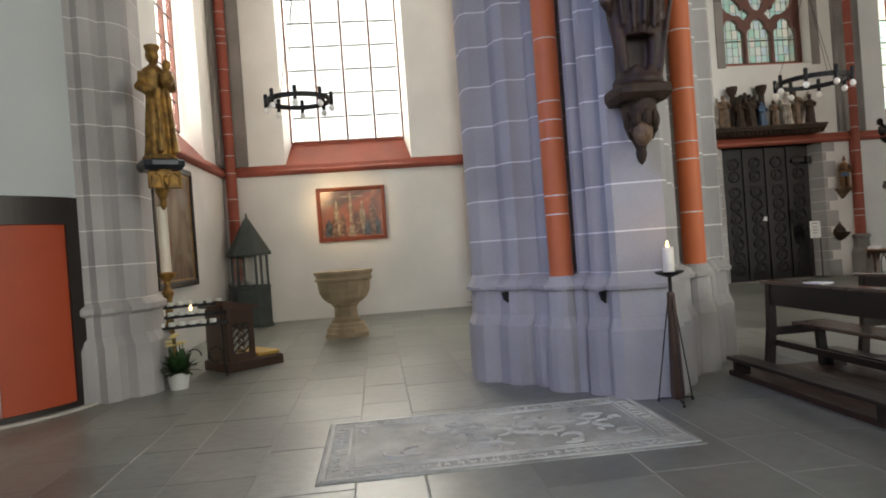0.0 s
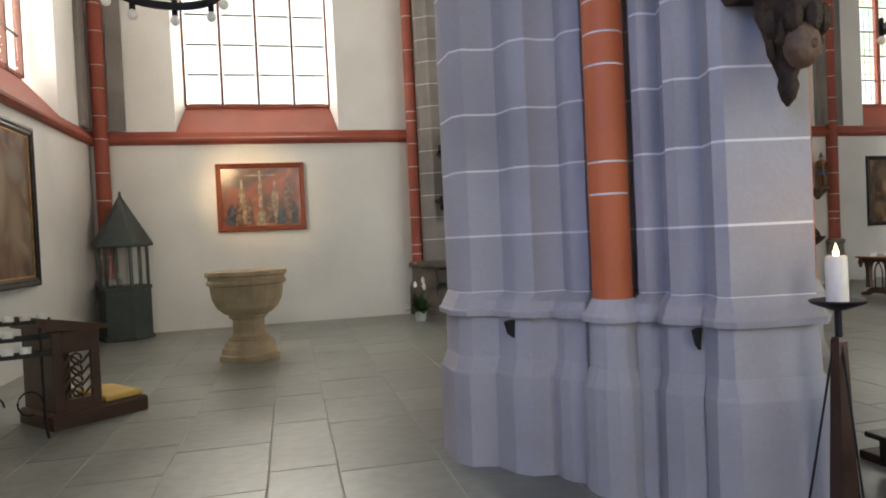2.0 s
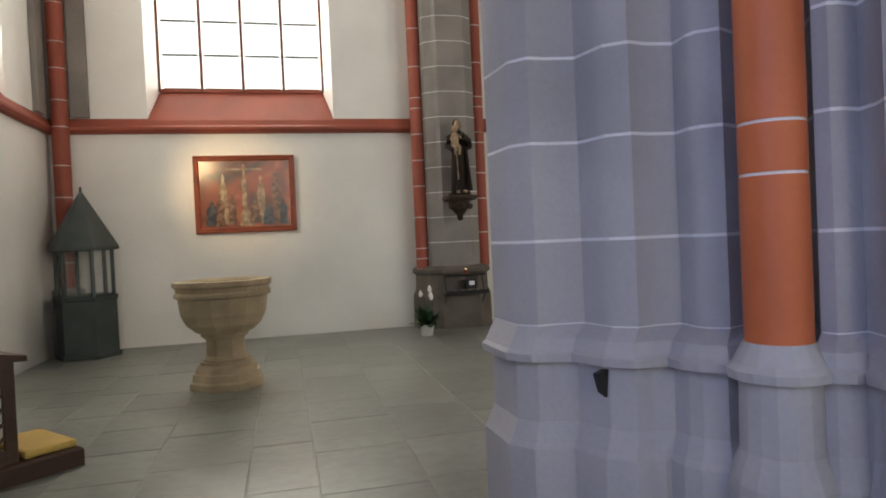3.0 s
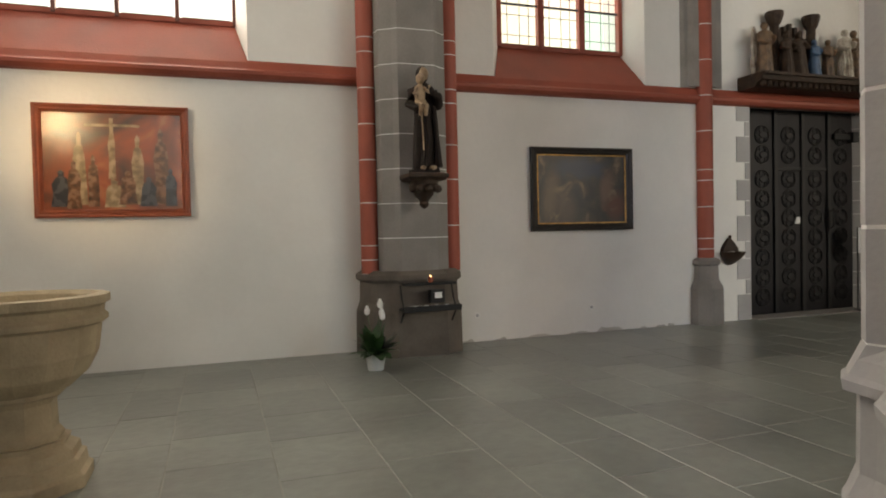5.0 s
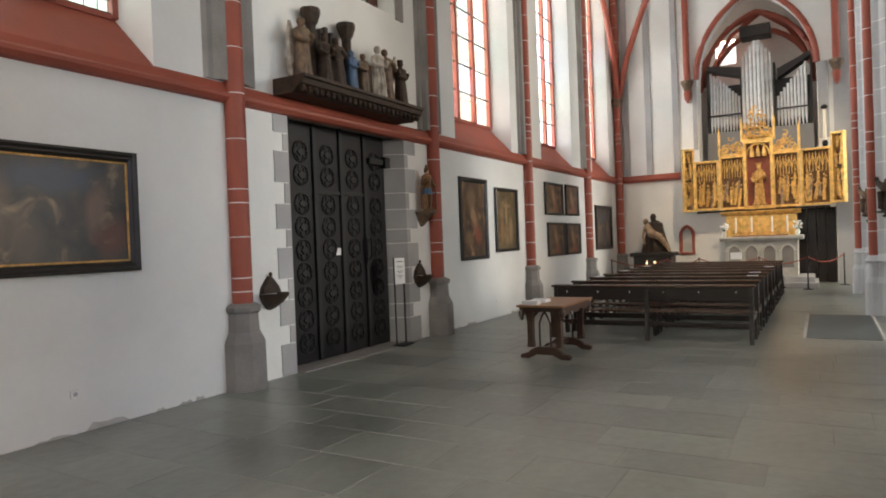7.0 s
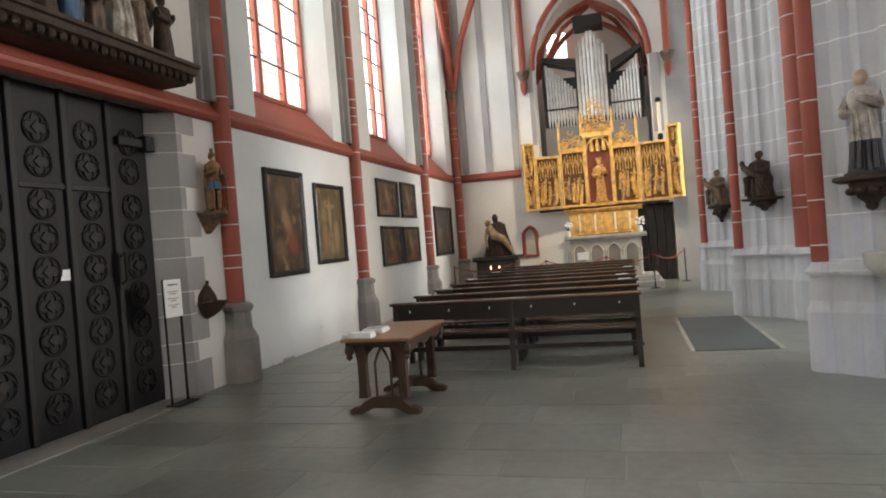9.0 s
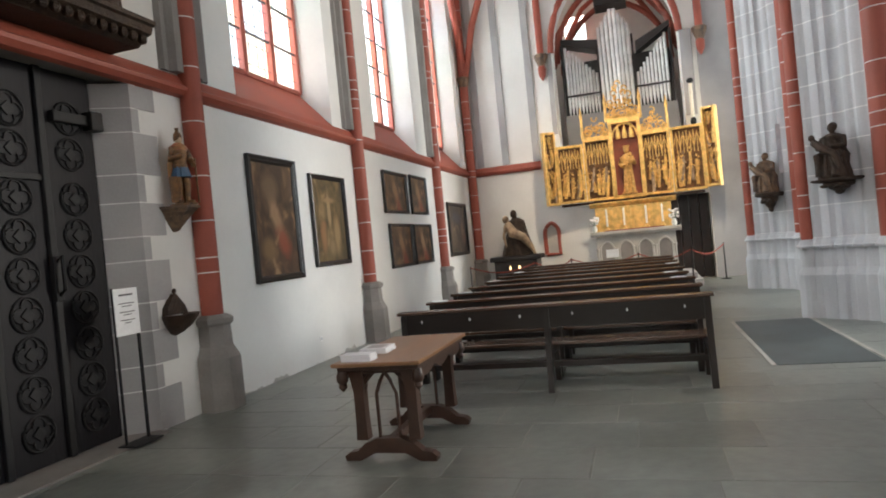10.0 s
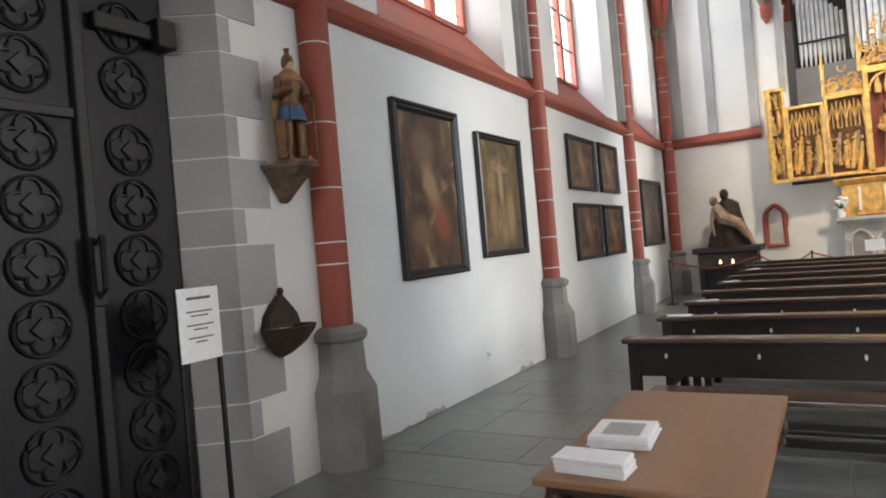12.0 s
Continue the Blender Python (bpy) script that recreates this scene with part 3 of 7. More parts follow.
def pier(cx, cy, corners, flats, mids, k, shaft_r, shaft_in, course, label, shaft_mat, stone, at_corner=False):
    top = tagged(new("pier"), label, "pier", "piers")
    pts, shafts = pier_outline(corners, flats, mids, k)
    if at_corner:
        shafts = [(Vector(c), -Vector(c).normalized()) for c in corners]
    low, _ = pier_outline(corners, flats, mids, k * 0.6)
    bm = B()
    loft(bm, [ring(low, cx, cy, 0, 0.075), ring(low, cx, cy, 0.62, 0.07), ring(low, cx, cy, 0.645, 0.055), ring(low, cx, cy, 0.73, 0.02), ring(low, cx, cy, 0.995, 0.015), ring(low, cx, cy, 1.0, 0.065), ring(low, cx, cy, 1.035, 0.07), ring(low, cx, cy, 1.05, 0.05), ring(low, cx, cy, 1.10, 0.025), ring(pts, cx, cy, 1.15, 0.0)])
    part("base", bm, stone, top, "grey stone base with a moulded ledge")
    bm = B()
    loft(bm, [ring(pts, cx, cy, 1.14, -0.003), ring(pts, cx, cy, TOP, -0.003)])
    part("joints", bm, MORTAR, top, "white painted joints")
    z, rnd = 1.15, random.Random(int(cx * 10))
    while z < TOP - 0.02:
        e = min(z + course * rnd.choice((0.92, 1.0, 1.06)), TOP)
        bm = B()
        loft(bm, [ring(pts, cx, cy, z + 0.007, 0), ring(pts, cx, cy, e - 0.007, 0)], cap=False)
        part("stone_course", bm, stone, top, smooth=True)
        z = e
    for (p, inward), r in zip(shafts, shaft_r):
        c = p + inward * shaft_in
        sx, sy = cx + c.x, cy + c.y
        drums(top, sx, sy, r, 1.12, TOP, 0.62, shaft_mat)
        bm = B()
        lathe(bm, [(r + 0.075, 0), (r + 0.07, 0.62), (r + 0.06, 0.65), (r + 0.03, 0.73), (r + 0.025, 0.995), (r + 0.065, 1.0), (r + 0.07, 1.035), (r + 0.045, 1.055), (r + 0.02, 1.1), (r + 0.004, 1.13)], 16, (sx, sy, 0))
        part("shaft_base", bm, stone, top)
    return top


# east, north, west and south corner of the great pier, seen from its middle
pier(2.80, 10.03, ((1.37, 0.05), (0.10, 1.64), (-1.575, -0.06), (-0.25, -1.60)), (0.15, 0.13, 0.15, 0.23), (0.5, 0.5, 0.605, 0.58), 2.15, (0.118,) * 4, 0.10, 0.41, "massive fluted grey stone pier with white joints and orange-red shafts", ORANGE, STONE)
# solid wedges, near black in colour to stand for the shade inside two notches
NOTCHSHADE = mat("notch_shade", (0.02, 0.019, 0.018), 0.9, vary=0.1, bump=0)
for hx, hy in ((1.47, 9.50), (2.22, 8.62)):
    bm = B()
    loft(bm, [[(-0.015, -0.05, 0.98), (0.015, -0.05, 0.98), (0.015, 0.05, 0.98), (-0.015, 0.05, 0.98)], [(-0.005, -0.03, 0.90), (0.005, -0.03, 0.90), (0.006, 0.05, 0.86), (-0.006, 0.05, 0.86)]])
    solid("shade_wedge", bm, NOTCHSHADE, "dark wedge as shade in a notch under the great pier ledge", "notch", "notches", m=pose(hx, hy, 0, 0, 0, -49))
PIERS = ((7.98, 10.5), (12.6, 10.55), (17.1, 10.64), (21.75, 10.69))
for x, y in PIERS:
    pier(x, y, ((0.80, 0), (0, 0.80), (-0.80, 0), (0, -0.80)), (0.10,) * 4, (0.5,) * 4, 0.55, (0.18, 0.10, 0.18, 0.10), -0.04, 0.43, "fluted pale stone pier with white joints and red shafts", RED, STONE_PALE, True)


def course_block(top, outline, z0, z1, step, material):
    bm = B()
    c = Vector((sum(p[0] for p in outline) / len(outline), sum(p[1] for p in outline) / len(outline)))
    inner = [tuple(c + (Vector(p) - c) * 0.995) for p in outline]
    prism(bm, inner, z0, z1)
    part("joints", bm, MORTAR, top)
    z = z0
    while z < z1 - 0.02:
        e = min(z + step, z1)
        bm = B()
        prism(bm, outline, z + 0.005, e - 0.005)
        part("stone_course", bm, material, top)
        z = e


# half pier at the west wall
wp = tagged(new("pier"), "fluted grey stone wall pier with white joints beside a curved turret", "pier", "piers")
WP = [(-3.7, 10.45), (-3.22, 10.52), (-3.15, 10.62), (-3.06, 10.58), (-2.96, 10.66), (-2.92, 10.78), (-2.82, 10.76), (-2.70, 10.88), (-2.66, 11.02), (-2.68, 11.5), (-2.8, 11.75), (-3.7, 11.75)]
course_block(wp, WP, 1.16, TOP, 0.41, STONE)
bm = B()
WPC = Vector((-3.6, 11.3))


def wp_ring(z, g):
    return [(*(WPC + (Vector(p) - WPC) * (1 + g)), z) for p in WP]


loft(bm, [wp_ring(0, 0.13), wp_ring(0.62, 0.12), wp_ring(0.74, 0.05), wp_ring(0.98, 0.04), wp_ring(1.02, 0.10), wp_ring(1.08, 0.10), wp_ring(1.16, 0.0)])
part("base", bm, STONE, wp)

# curved turret with its padded red door
tc_x, tc_y, tr = -4.85, 11.1, 1.74


def arc(r, a0, a1, n):
    return [(tc_x + r * math.cos(radians(a0 + (a1 - a0) * i / n)), tc_y + r * math.sin(radians(a0 + (a1 - a0) * i / n))) for i in range(n + 1)]


bm = B()
prism(bm, arc(tr, -130, -12, 24) + arc(tr - 0.3, -12, -130, 24), 2.32, TOP)
prism(bm, arc(tr, -130, -78, 12) + arc(tr - 0.3, -78, -130, 12), 0, 2.32)
prism(bm, arc(tr, -19.5, -12, 3) + arc(tr - 0.3, -12, -19.5, 3), 0, 2.32)
setting("wall_turret", bm, TURRETM, "pale plastered curved turret wall", "wall", True)
dr = tagged(new("door_2"), "curved red padded door in a black frame", "door", "", "structure")
bm = B()
prism(bm, arc(tr + 0.03, -78, -19.5, 20) + arc(tr - 0.1, -19.5, -78, 20), 2.06, 2.36)
prism(bm, arc(tr + 0.03, -25, -19.5, 4) + arc(tr - 0.1, -19.5, -25, 4), 0.0, 2.06)
prism(bm, arc(tr + 0.03, -78, -74, 4) + arc(tr - 0.1, -74, -78, 4), 0.0, 2.06)
prism(bm, arc(tr + 0.03, -74, -25, 16) + arc(tr - 0.1, -25, -74, 16), 0.0, 0.09)
part("frame", bm, BLACKP, dr, "black frame")
for a0, a1 in ((-50, -25), (-74, -50.5)):
    bm = B()
    prism(bm, arc(tr + 0.0, a0, a1, 12) + arc(tr - 0.06, a1, a0, 12), 0.09, 2.06)
    part("panel", bm, REDPANEL, dr, "red panel")
bm = B()
prism(bm, arc(tr + 0.10, -130, -19, 24) + arc(tr - 0.2, -19, -130, 24), 0.0, 0.03)
setting("trim_threshold", bm, LIGHTSTONE, "pale stone threshold round the turret", "threshold")

# pier of the wall between the first two bays
an = tagged(new("pier"), "grey stone wall pier with red shafts and a statue", "pier", "piers")
AP = [(2.62, 18.5), (2.66, 18.2), (2.70, 18.0), (2.84, 17.92), (2.9, 17.86), (3.38, 17.86), (3.44, 17.92), (3.56, 18.0), (3.62, 18.2), (3.66, 18.5)]
course_block(an, AP, 1.05, TOP, 0.43, STONE_DARK)
for x in (2.58, 3.68):
    drums(an, x, 18.22, 0.115, 1.03, TOP, 0.6)
bm = B()


def ap_ring(z, g):
    out = []
    for x, y in AP:
        out.append((3.14 + (x - 3.14) * (1 + g * 1.8), 18.5 - (18.5 - y) * (1 + g * 0.55), z))
    return out


loft(bm, [ap_ring(0, 0.2), ap_ring(0.55, 0.19), ap_ring(0.66, 0.14), ap_ring(0.92, 0.13), ap_ring(0.96, 0.19), ap_ring(1.02, 0.19), ap_ring(1.07, 0.1)])
part("base", bm, SOOTY, an, "sooty dark brown stone base")

# ---- floor ----
bm = B()
box(bm, -6.2, 33.2, -10.4, 20, -0.3, -0.004)
floor = setting("floor", bm, JOINT, "worn grey flagstone floor", "floor")


# overcast sky outside the windows
def overcast(name, strength):
    m = bpy.data.materials.new(name)
    m.use_nodes = True
    n, l = m.node_tree.nodes, m.node_tree.links
    n.remove(n["Principled BSDF"])
    e, no, rp = n.new("ShaderNodeEmission"), n.new("ShaderNodeTexNoise"), n.new("ShaderNodeValToRGB")
    no.inputs["Scale"].default_value = 0.4
    rp.color_ramp.elements[0].color, rp.color_ramp.elements[1].color = (0.80, 0.86, 0.84, 1), (1, 1, 0.98, 1)
    l.new(no.outputs[0], rp.inputs[0]), l.new(rp.outputs[0], e.inputs[0]), l.new(e.outputs[0], n["Material Output"].inputs[0])
    e.inputs[1].default_value = strength
    return m


SKYGLOW = overcast("overcast_sky", 2.4)
bm = B()
loft(bm, [[(-12, 24, -1), (34, 24, -1)], [(-12, 24, 22), (34, 24, 22)]], closed=False)
loft(bm, [[(-12, 8, -1), (-12, 24, -1)], [(-12, 8, 22), (-12, 24, 22)]], closed=False)
loft(bm, [[(34, 8, -1), (34, 24, -1)], [(34, 8, 22), (34, 24, 22)]], closed=False)
setting("backdrop", bm, SKYGLOW, "overcast bright sky outside the windows", "sky")


# ---- portal ----
door = tagged(new("door_1"), "closed dark double church door with iron rosettes", "door", "", "structure")
DY = 18.78
for x0, x1 in ((9.25, 9.78), (9.80, 10.39), (10.41, 10.99), (11.01, 11.59)):
    leaf = B()
    box(leaf, x0, x1, DY, DY + 0.08, 0.02, 3.5, 0.008)
    lf = part("leaf", leaf, DOORWOOD, door, "dark boarded leaf")
    cx = (x0 + x1) / 2
    for k in range(9):
        z = 0.31 + 0.335 * k + (0.08 if k > 6 else 0)
        bm = B()
        tube(bm, [(cx + 0.15 * math.cos(2 * math.pi * i / 20), DY - 0.012, z + 0.15 * math.sin(2 * math.pi * i / 20)) for i in range(21)], 0.011, 6)
        for q in range(4):
            a = math.pi / 2 * q
            ox, oz = cx + 0.075 * math.cos(a), z + 0.075 * math.sin(a)
            tube(bm, [(ox + 0.06 * math.cos(a - 2 + 4 * i / 8), DY - 0.01, oz + 0.06 * math.sin(a - 2 + 4 * i / 8)) for i in range(9)], 0.009, 5)
        obox(bm, pose(cx, DY - 0.008, z, 0, 45, 0), 0.09, 0.02, 0.09, 0.004)
        part("rosette", bm, IRON, lf, "round iron rosette")
for x in (9.79, 10.40, 11.0):
    bm = B()
    box(bm, x - 0.035, x + 0.035, DY - 0.04, DY + 0.02, 0.02, 3.5, 0.01)
    part("cover_strip", bm, IRON, door)
for x0, x1 in ((9.83, 10.36), (10.44, 10.96)):
    bm = B()
    box(bm, x0, x1, DY - 0.03, DY + 0.01, 2.47, 2.53, 0.008)
    part("rail", bm, IRON, door)
bm = B()
tube(bm, [(11.0, DY - 0.05, 1.75), (11.0, DY - 0.12, 1.8), (11.0, DY - 0.12, 1.5), (11.0, DY - 0.05, 1.45)], 0.018, 6)
box(bm, 10.96, 11.04, DY - 0.06, DY - 0.03, 1.4, 1.8, 0.005)
part("door_handle", bm, IRON, door, "iron pull handle")
bm = B()
box(bm, 11.1, 11.55, DY - 0.07, DY, 3.02, 3.12, 0.01)
box(bm, 11.48, 11.62, DY - 0.12, DY, 2.98, 3.16, 0.01)
part("door_closer", bm, IRON, door)
bm = B()
box(bm, 10.23, 10.35, DY - 0.012, DY - 0.002, 1.55, 1.66)
part("notice", bm, PAPER, door, "small white notice")
bm = B()
box(bm, 9.0, 11.8, 18.87, 19.4, 0, 3.6)
part("backing", bm, DOORWOOD, door)
bm = B()
box(bm, 8.95, 11.83, 18.505, 18.86, 3.5, 3.6)
part("lintel", bm, STONE_DARK, door)
quoins = tagged(new("trim_quoins"), "grey stone quoins of the portal with white joints", "quoins", "", "structure")
for side in (-1, 1):
    xi, x0 = (9.24, 8.98) if side < 0 else (11.60, 11.80)
    z, k = 0.0, 0
    while z < 3.4:
        h = (0.42, 0.24, 0.34, 0.28)[k % 4]
        e = min(z + h, 3.46)
        w = (0.27 if side < 0 else 0.34) if k % 2 == 0 else 0.1
        bm = B()
        prism(bm, [(xi, 18.86), (xi, 18.78), (x0, WALL_Y - 0.012), (x0 + side * w, WALL_Y - 0.012), (x0 + side * w, WALL_Y + 0.05), (x0 + side * 0.1, 18.86)], z + 0.006, e - 0.006)
        part("quoin", bm, STONE, quoins)
        z, k = e, k + 1
    bm = B()
    prism(bm, [(xi + side * 0.006, 18.85), (xi + side * 0.006, 18.785), (x0 + side * 0.004, WALL_Y - 0.006), (x0 + side * 0.095, WALL_Y - 0.006), (x0 + side * 0.095, 18.85)], 0, 3.46)
    part("joints", bm, MORTAR, quoins)
bm = B()
box(bm, 9.0, 11.78, 18.36, 18.8, 0.0, 0.015)
setting("trim_door_sill", bm, STONE_DARK, "worn stone threshold of the portal", "threshold")


# ---- statues and brackets ----
def figure(h, seed=0, arm=1, child=False, wide=1.0, crown=False):
    """A standing robed statue of height h, as one mesh."""
    rnd = random.Random(seed)
    n, ph = rnd.choice((5, 6, 7)), rnd.random() * 6
    bm = B()
    prof = [(0.17, 0), (0.165, 0.02), (0.15, 0.12), (0.14, 0.3), (0.125, 0.45), (0.118, 0.52), (0.135, 0.64), (0.15, 0.73), (0.14, 0.78), (0.08, 0.815), (0.045, 0.83), (0.04, 0.85)]

    def folds(a, z):
        return (1 + 0.13 * math.sin(n * a + ph + 2 * z / h) * max(0, 1 - z / h / 0.85) + 0.04 * math.sin(3 * a + ph)) * (1 - 0.22 * abs(math.sin(a)))

    lathe(bm, [(r * h * wide, z * h) for r, z in prof], 26, shape=folds)
    ball(bm, (0, -0.012 * h, 0.905 * h), 0.055 * h, 0.062 * h, 0.075 * h, 12)
    ball(bm, (0, 0.015 * h, 0.915 * h), 0.062 * h, 0.058 * h, 0.075 * h, 10)
    if crown:
        lathe(bm, [(0.06 * h, 0.955 * h), (0.075 * h, 1.0 * h), (0.06 * h, 1.0 * h)], 10)
    for s in (-1, 1):
        up = 0.12 if s == arm else 0.0
        tube(bm, [(s * 0.13 * h * wide, 0, 0.75 * h), (s * 0.18 * h * wide, -0.03 * h, 0.62 * h), (s * 0.10 * h, -0.14 * h, (0.56 + up) * h), (s * 0.04 * h, -0.17 * h, (0.58 + up) * h)], [0.05 * h, 0.052 * h, 0.045 * h, 0.025 * h], 8)
    for k in range(4):
        a = rnd.uniform(-2.6, -0.5)
        tube(bm, [(0.12 * h * math.cos(a), 0.10 * h * math.sin(a), 0.6 * h), (0.13 * h * math.cos(a + 0.2), 0.12 * h * math.sin(a + 0.2), 0.3 * h), (0.15 * h * math.cos(a + 0.1), 0.13 * h * math.sin(a + 0.1), 0.03 * h)], [0.012 * h, 0.02 * h, 0.03 * h], 6)
    if child:
        ball(bm, (0.07 * h, -0.15 * h, 0.68 * h), 0.055 * h, 0.05 * h, 0.085 * h, 8)
        ball(bm, (0.07 * h, -0.17 * h, 0.79 * h), 0.04 * h, 0.04 * h, 0.048 * h, 8)
    lathe(bm, [(0.2 * h * wide, -0.03 * h), (0.2 * h * wide, 0.0)], 10)
    return bm


def carve(ob, size):
    """Fuses the masses of a carved figure into one surface."""
    rm = ob.modifiers.new("carving", "REMESH")
    rm.mode, rm.voxel_size, rm.use_smooth_shade = "VOXEL", size, True
    return ob


def statue(x, y, z, h, rz, material, label, seed=0, group="", **kw):
    ob = solid("statue", figure(h, seed, **kw), material, label, "statue", group, True, "", pose(x, y, z + 0.03 * h, 0, 0, rz))
    return carve(ob, h / 75)


def bracket(x, y, z_top, w, h, rz, material, label, depth=None, slim=1.0, plate=None):
    """A carved corbel that tapers down to a knob, set against a wall on its +y side."""
    d = depth or w * 0.8
    top = thing("corbel", label, "corbel", "", (x, y, z_top), rz)
    bm = B()
    loft(bm, [[(-w / 2 * g, -d * g, zz), (-w * 0.3 * g, -d * 1.15 * g, zz), (w * 0.3 * g, -d * 1.15 * g, zz), (w / 2 * g, -d * g, zz), (w / 2 * g, 0.02, zz), (-w / 2 * g, 0.02, zz)] for g, zz in ((0.86, -0.2 * h), (0.95, -0.15 * h), (1.0, -0.12 * h), (1.0, -0.03 * h), (0.96, 0))])
    part("plate", bm, plate or material, top)
    bm = B()
    rings = []
    for g, zz in ((0.75, -0.19), (0.7, -0.3), (0.72, -0.36), (0.5, -0.5), (0.46, -0.62), (0.3, -0.72), (0.2, -0.8), (0.24, -0.86), (0.16, -0.95), (0.03, -1.0)):
        rings.append([(slim * w / 2 * g * math.cos(a) * (1 + 0.06 * math.sin(5 * a)), -d * 0.45 + d * 0.75 * g * math.sin(a) * (0.55 if math.sin(a) > 0 else 1), zz * h) for a in [2 * math.pi * i / 18 for i in range(18)]])
    loft(bm, rings)
    for k in range(5):
        a = math.pi + math.pi * (k + 0.5) / 5
        ball(bm, (slim * w * 0.33 * math.cos(a), -d * 0.45 + d * 0.5 * math.sin(a), -0.43 * h), slim * w * 0.11, slim * w * 0.11, h * 0.12, 7)
    part("console", bm, material, top, "", True)
    return top


# pair above the portal: beam and carved group
beam = thing("shelf_beam", "dark profiled wooden shelf carrying carved figures above the portal", "shelf", "", (0, 0, 0))
bm = B()
run(bm, [(0, 0), (0.34, 0.0), (0.40, 0.05), (0.42, 0.07), (0.50, 0.10), (0.52, 0.16), (0.56, 0.17), (0.56, 0.21), (0, 0.21)], (8.75, 18.5, 3.70), (11.62, 18.5, 3.70))
part("shelf", bm, CARVED, beam)
for k in range(24):
    bm = B()
    ball(bm, (8.82 + 0.118 * k, 18.04, 3.74), 0.045, 0.05, 0.05, 6)
    part("carved_drop", bm, CARVED, beam)
for x, h, m_, sd, lab, wd in ((9.06, 0.84, POLYDK, 1, "carved bearded figure in worn gold and brown", 1.15), (9.46, 0.70, CARVED, 2, "brown carved figure with raised staff", 0.95), (9.76, 0.74, CARVED, 3, "dark carved kneeling figure", 1.3), (10.05, 0.62, BLUEP, 4, "carved figure in a blue robe", 1.3), (10.4, 0.66, POLYDK, 5, "small brown carved figure", 1.2), (10.72, 0.84, PALEROBE, 6, "carved figure in a pale robe", 1.0), (10.98, 0.86, POLYDK, 7, "carved figure in gold and brown", 1.15), (11.34, 0.74, CARVED, 8, "dark carved figure with lifted arms", 1.2)):
    statue(x, 18.2 + 0.05 * (sd % 2), 3.91, h, (sd * 37) % 50 - 25, m_, lab + " on the portal shelf", sd, "carved group over the portal", wide=wd, crown=sd in (2, 8))
cw = thing("carved_castle", "dark carved crenellated wall with two flared towers on the shelf", "carving", "carved group over the portal", (0, 0, 0))
bm = B()
box(bm, 9.38, 10.2, 18.40, 18.48, 3.91, 4.62, 0.01)
for k in range(5):
    box(bm, 9.50 + 0.115 * k, 9.57 + 0.115 * k, 18.40, 18.48, 4.60, 4.74 + 0.05 * (2 - abs(k - 2)), 0.008)
part("castle_wall", bm, CARVED, cw)
for x in (9.38, 10.16):
    bm = B()
    lathe(bm, [(0.09, 3.91), (0.075, 4.1), (0.07, 4.75), (0.1, 4.80), (0.14, 4.92), (0.14, 4.98), (0.09, 4.98)], 8, (x, 18.36, 0))
    part("tower", bm, CARVED, cw, "tower with a flared top")
for x, h, a_ in ((11.12, 0.62, 25), (9.0, 0.5, -15)):
    bm = B()
    loft(bm, [[(-0.02, -0.02, 0.3), (0.05, -0.02, 0.3), (0.05, 0.02, 0.3), (-0.02, 0.02, 0.3)], [(0.0, -0.03, 0.3 + 0.55 * h), (0.14, -0.03, 0.3 + 0.5 * h), (0.14, 0.03, 0.3 + 0.5 * h), (0.0, 0.03, 0.3 + 0.55 * h)], [(0.06, -0.01, 0.3 + h), (0.1, -0.01, 0.3 + h), (0.1, 0.01, 0.3 + h), (0.06, 0.01, 0.3 + h)]])
    box(bm, -0.05, 0.07, -0.05, 0.05, 0, 0.32, 0.02)
    solid("carved_wing", bm, PALEROBE, "pale carved wing standing among the figures of the shelf", "carving", "carved group over the portal", m=pose(x, 18.36, 3.91, 0, a_ * 0.6, 0))

# wall pier: friar with a child
bracket(3.14, 17.84, 2.25, 0.5, 0.42, 0, CARVED, "dark carved corbel on the grey wall pier")
bm = figure(1.27, 21, wide=0.78)
robe = len(bm.faces)
ball(bm, (0, -0.035, 1.15), 0.064, 0.07, 0.085, 12)
ball(bm, (-0.09, -0.17, 0.88), 0.068, 0.062, 0.125, 12)
ball(bm, (-0.09, -0.20, 1.055), 0.055, 0.058, 0.064, 12)
tube(bm, [(-0.05, -0.2, 0.95), (0.0, -0.23, 0.90), (0.02, -0.2, 0.98)], [0.026, 0.024, 0.018], 8)
tube(bm, [(-0.13, -0.2, 0.95), (-0.17, -0.22, 0.88), (-0.13, -0.26, 0.86)], [0.026, 0.024, 0.018], 8)
for dx in (-0.03, 0.03):
    tube(bm, [(-0.09 + dx, -0.17, 0.80), (-0.07 + dx, -0.25, 0.74), (-0.07 + dx, -0.22, 0.62)], [0.04, 0.034, 0.022], 8)
tube(bm, [(-0.06, -0.14, 0.66), (-0.07, -0.19, 0.5), (-0.065, -0.20, 0.22)], 0.009, 6)
for dx in (-0.06, 0.05):
    tube(bm, [(dx, -0.14, 0.02), (dx * 1.2, -0.24, 0.015)], [0.035, 0.022], 8)
bm.faces.ensure_lookup_table()
for i in range(robe, len(bm.faces)):
    bm.faces[i].material_index = 1
fr = solid("statue", bm, CLOTH_DK, "friar statue in a dark brown habit holding a cream child", "statue", "", True, "", pose(3.14, 17.62, 2.29))
fr.data.materials.append(POLY)
# small knight statue beside the portal
kc = thing("corbel", "brown stepped wooden corbel under a small knight statue", "corbel", "", (12.28, 18.5, 2.24))
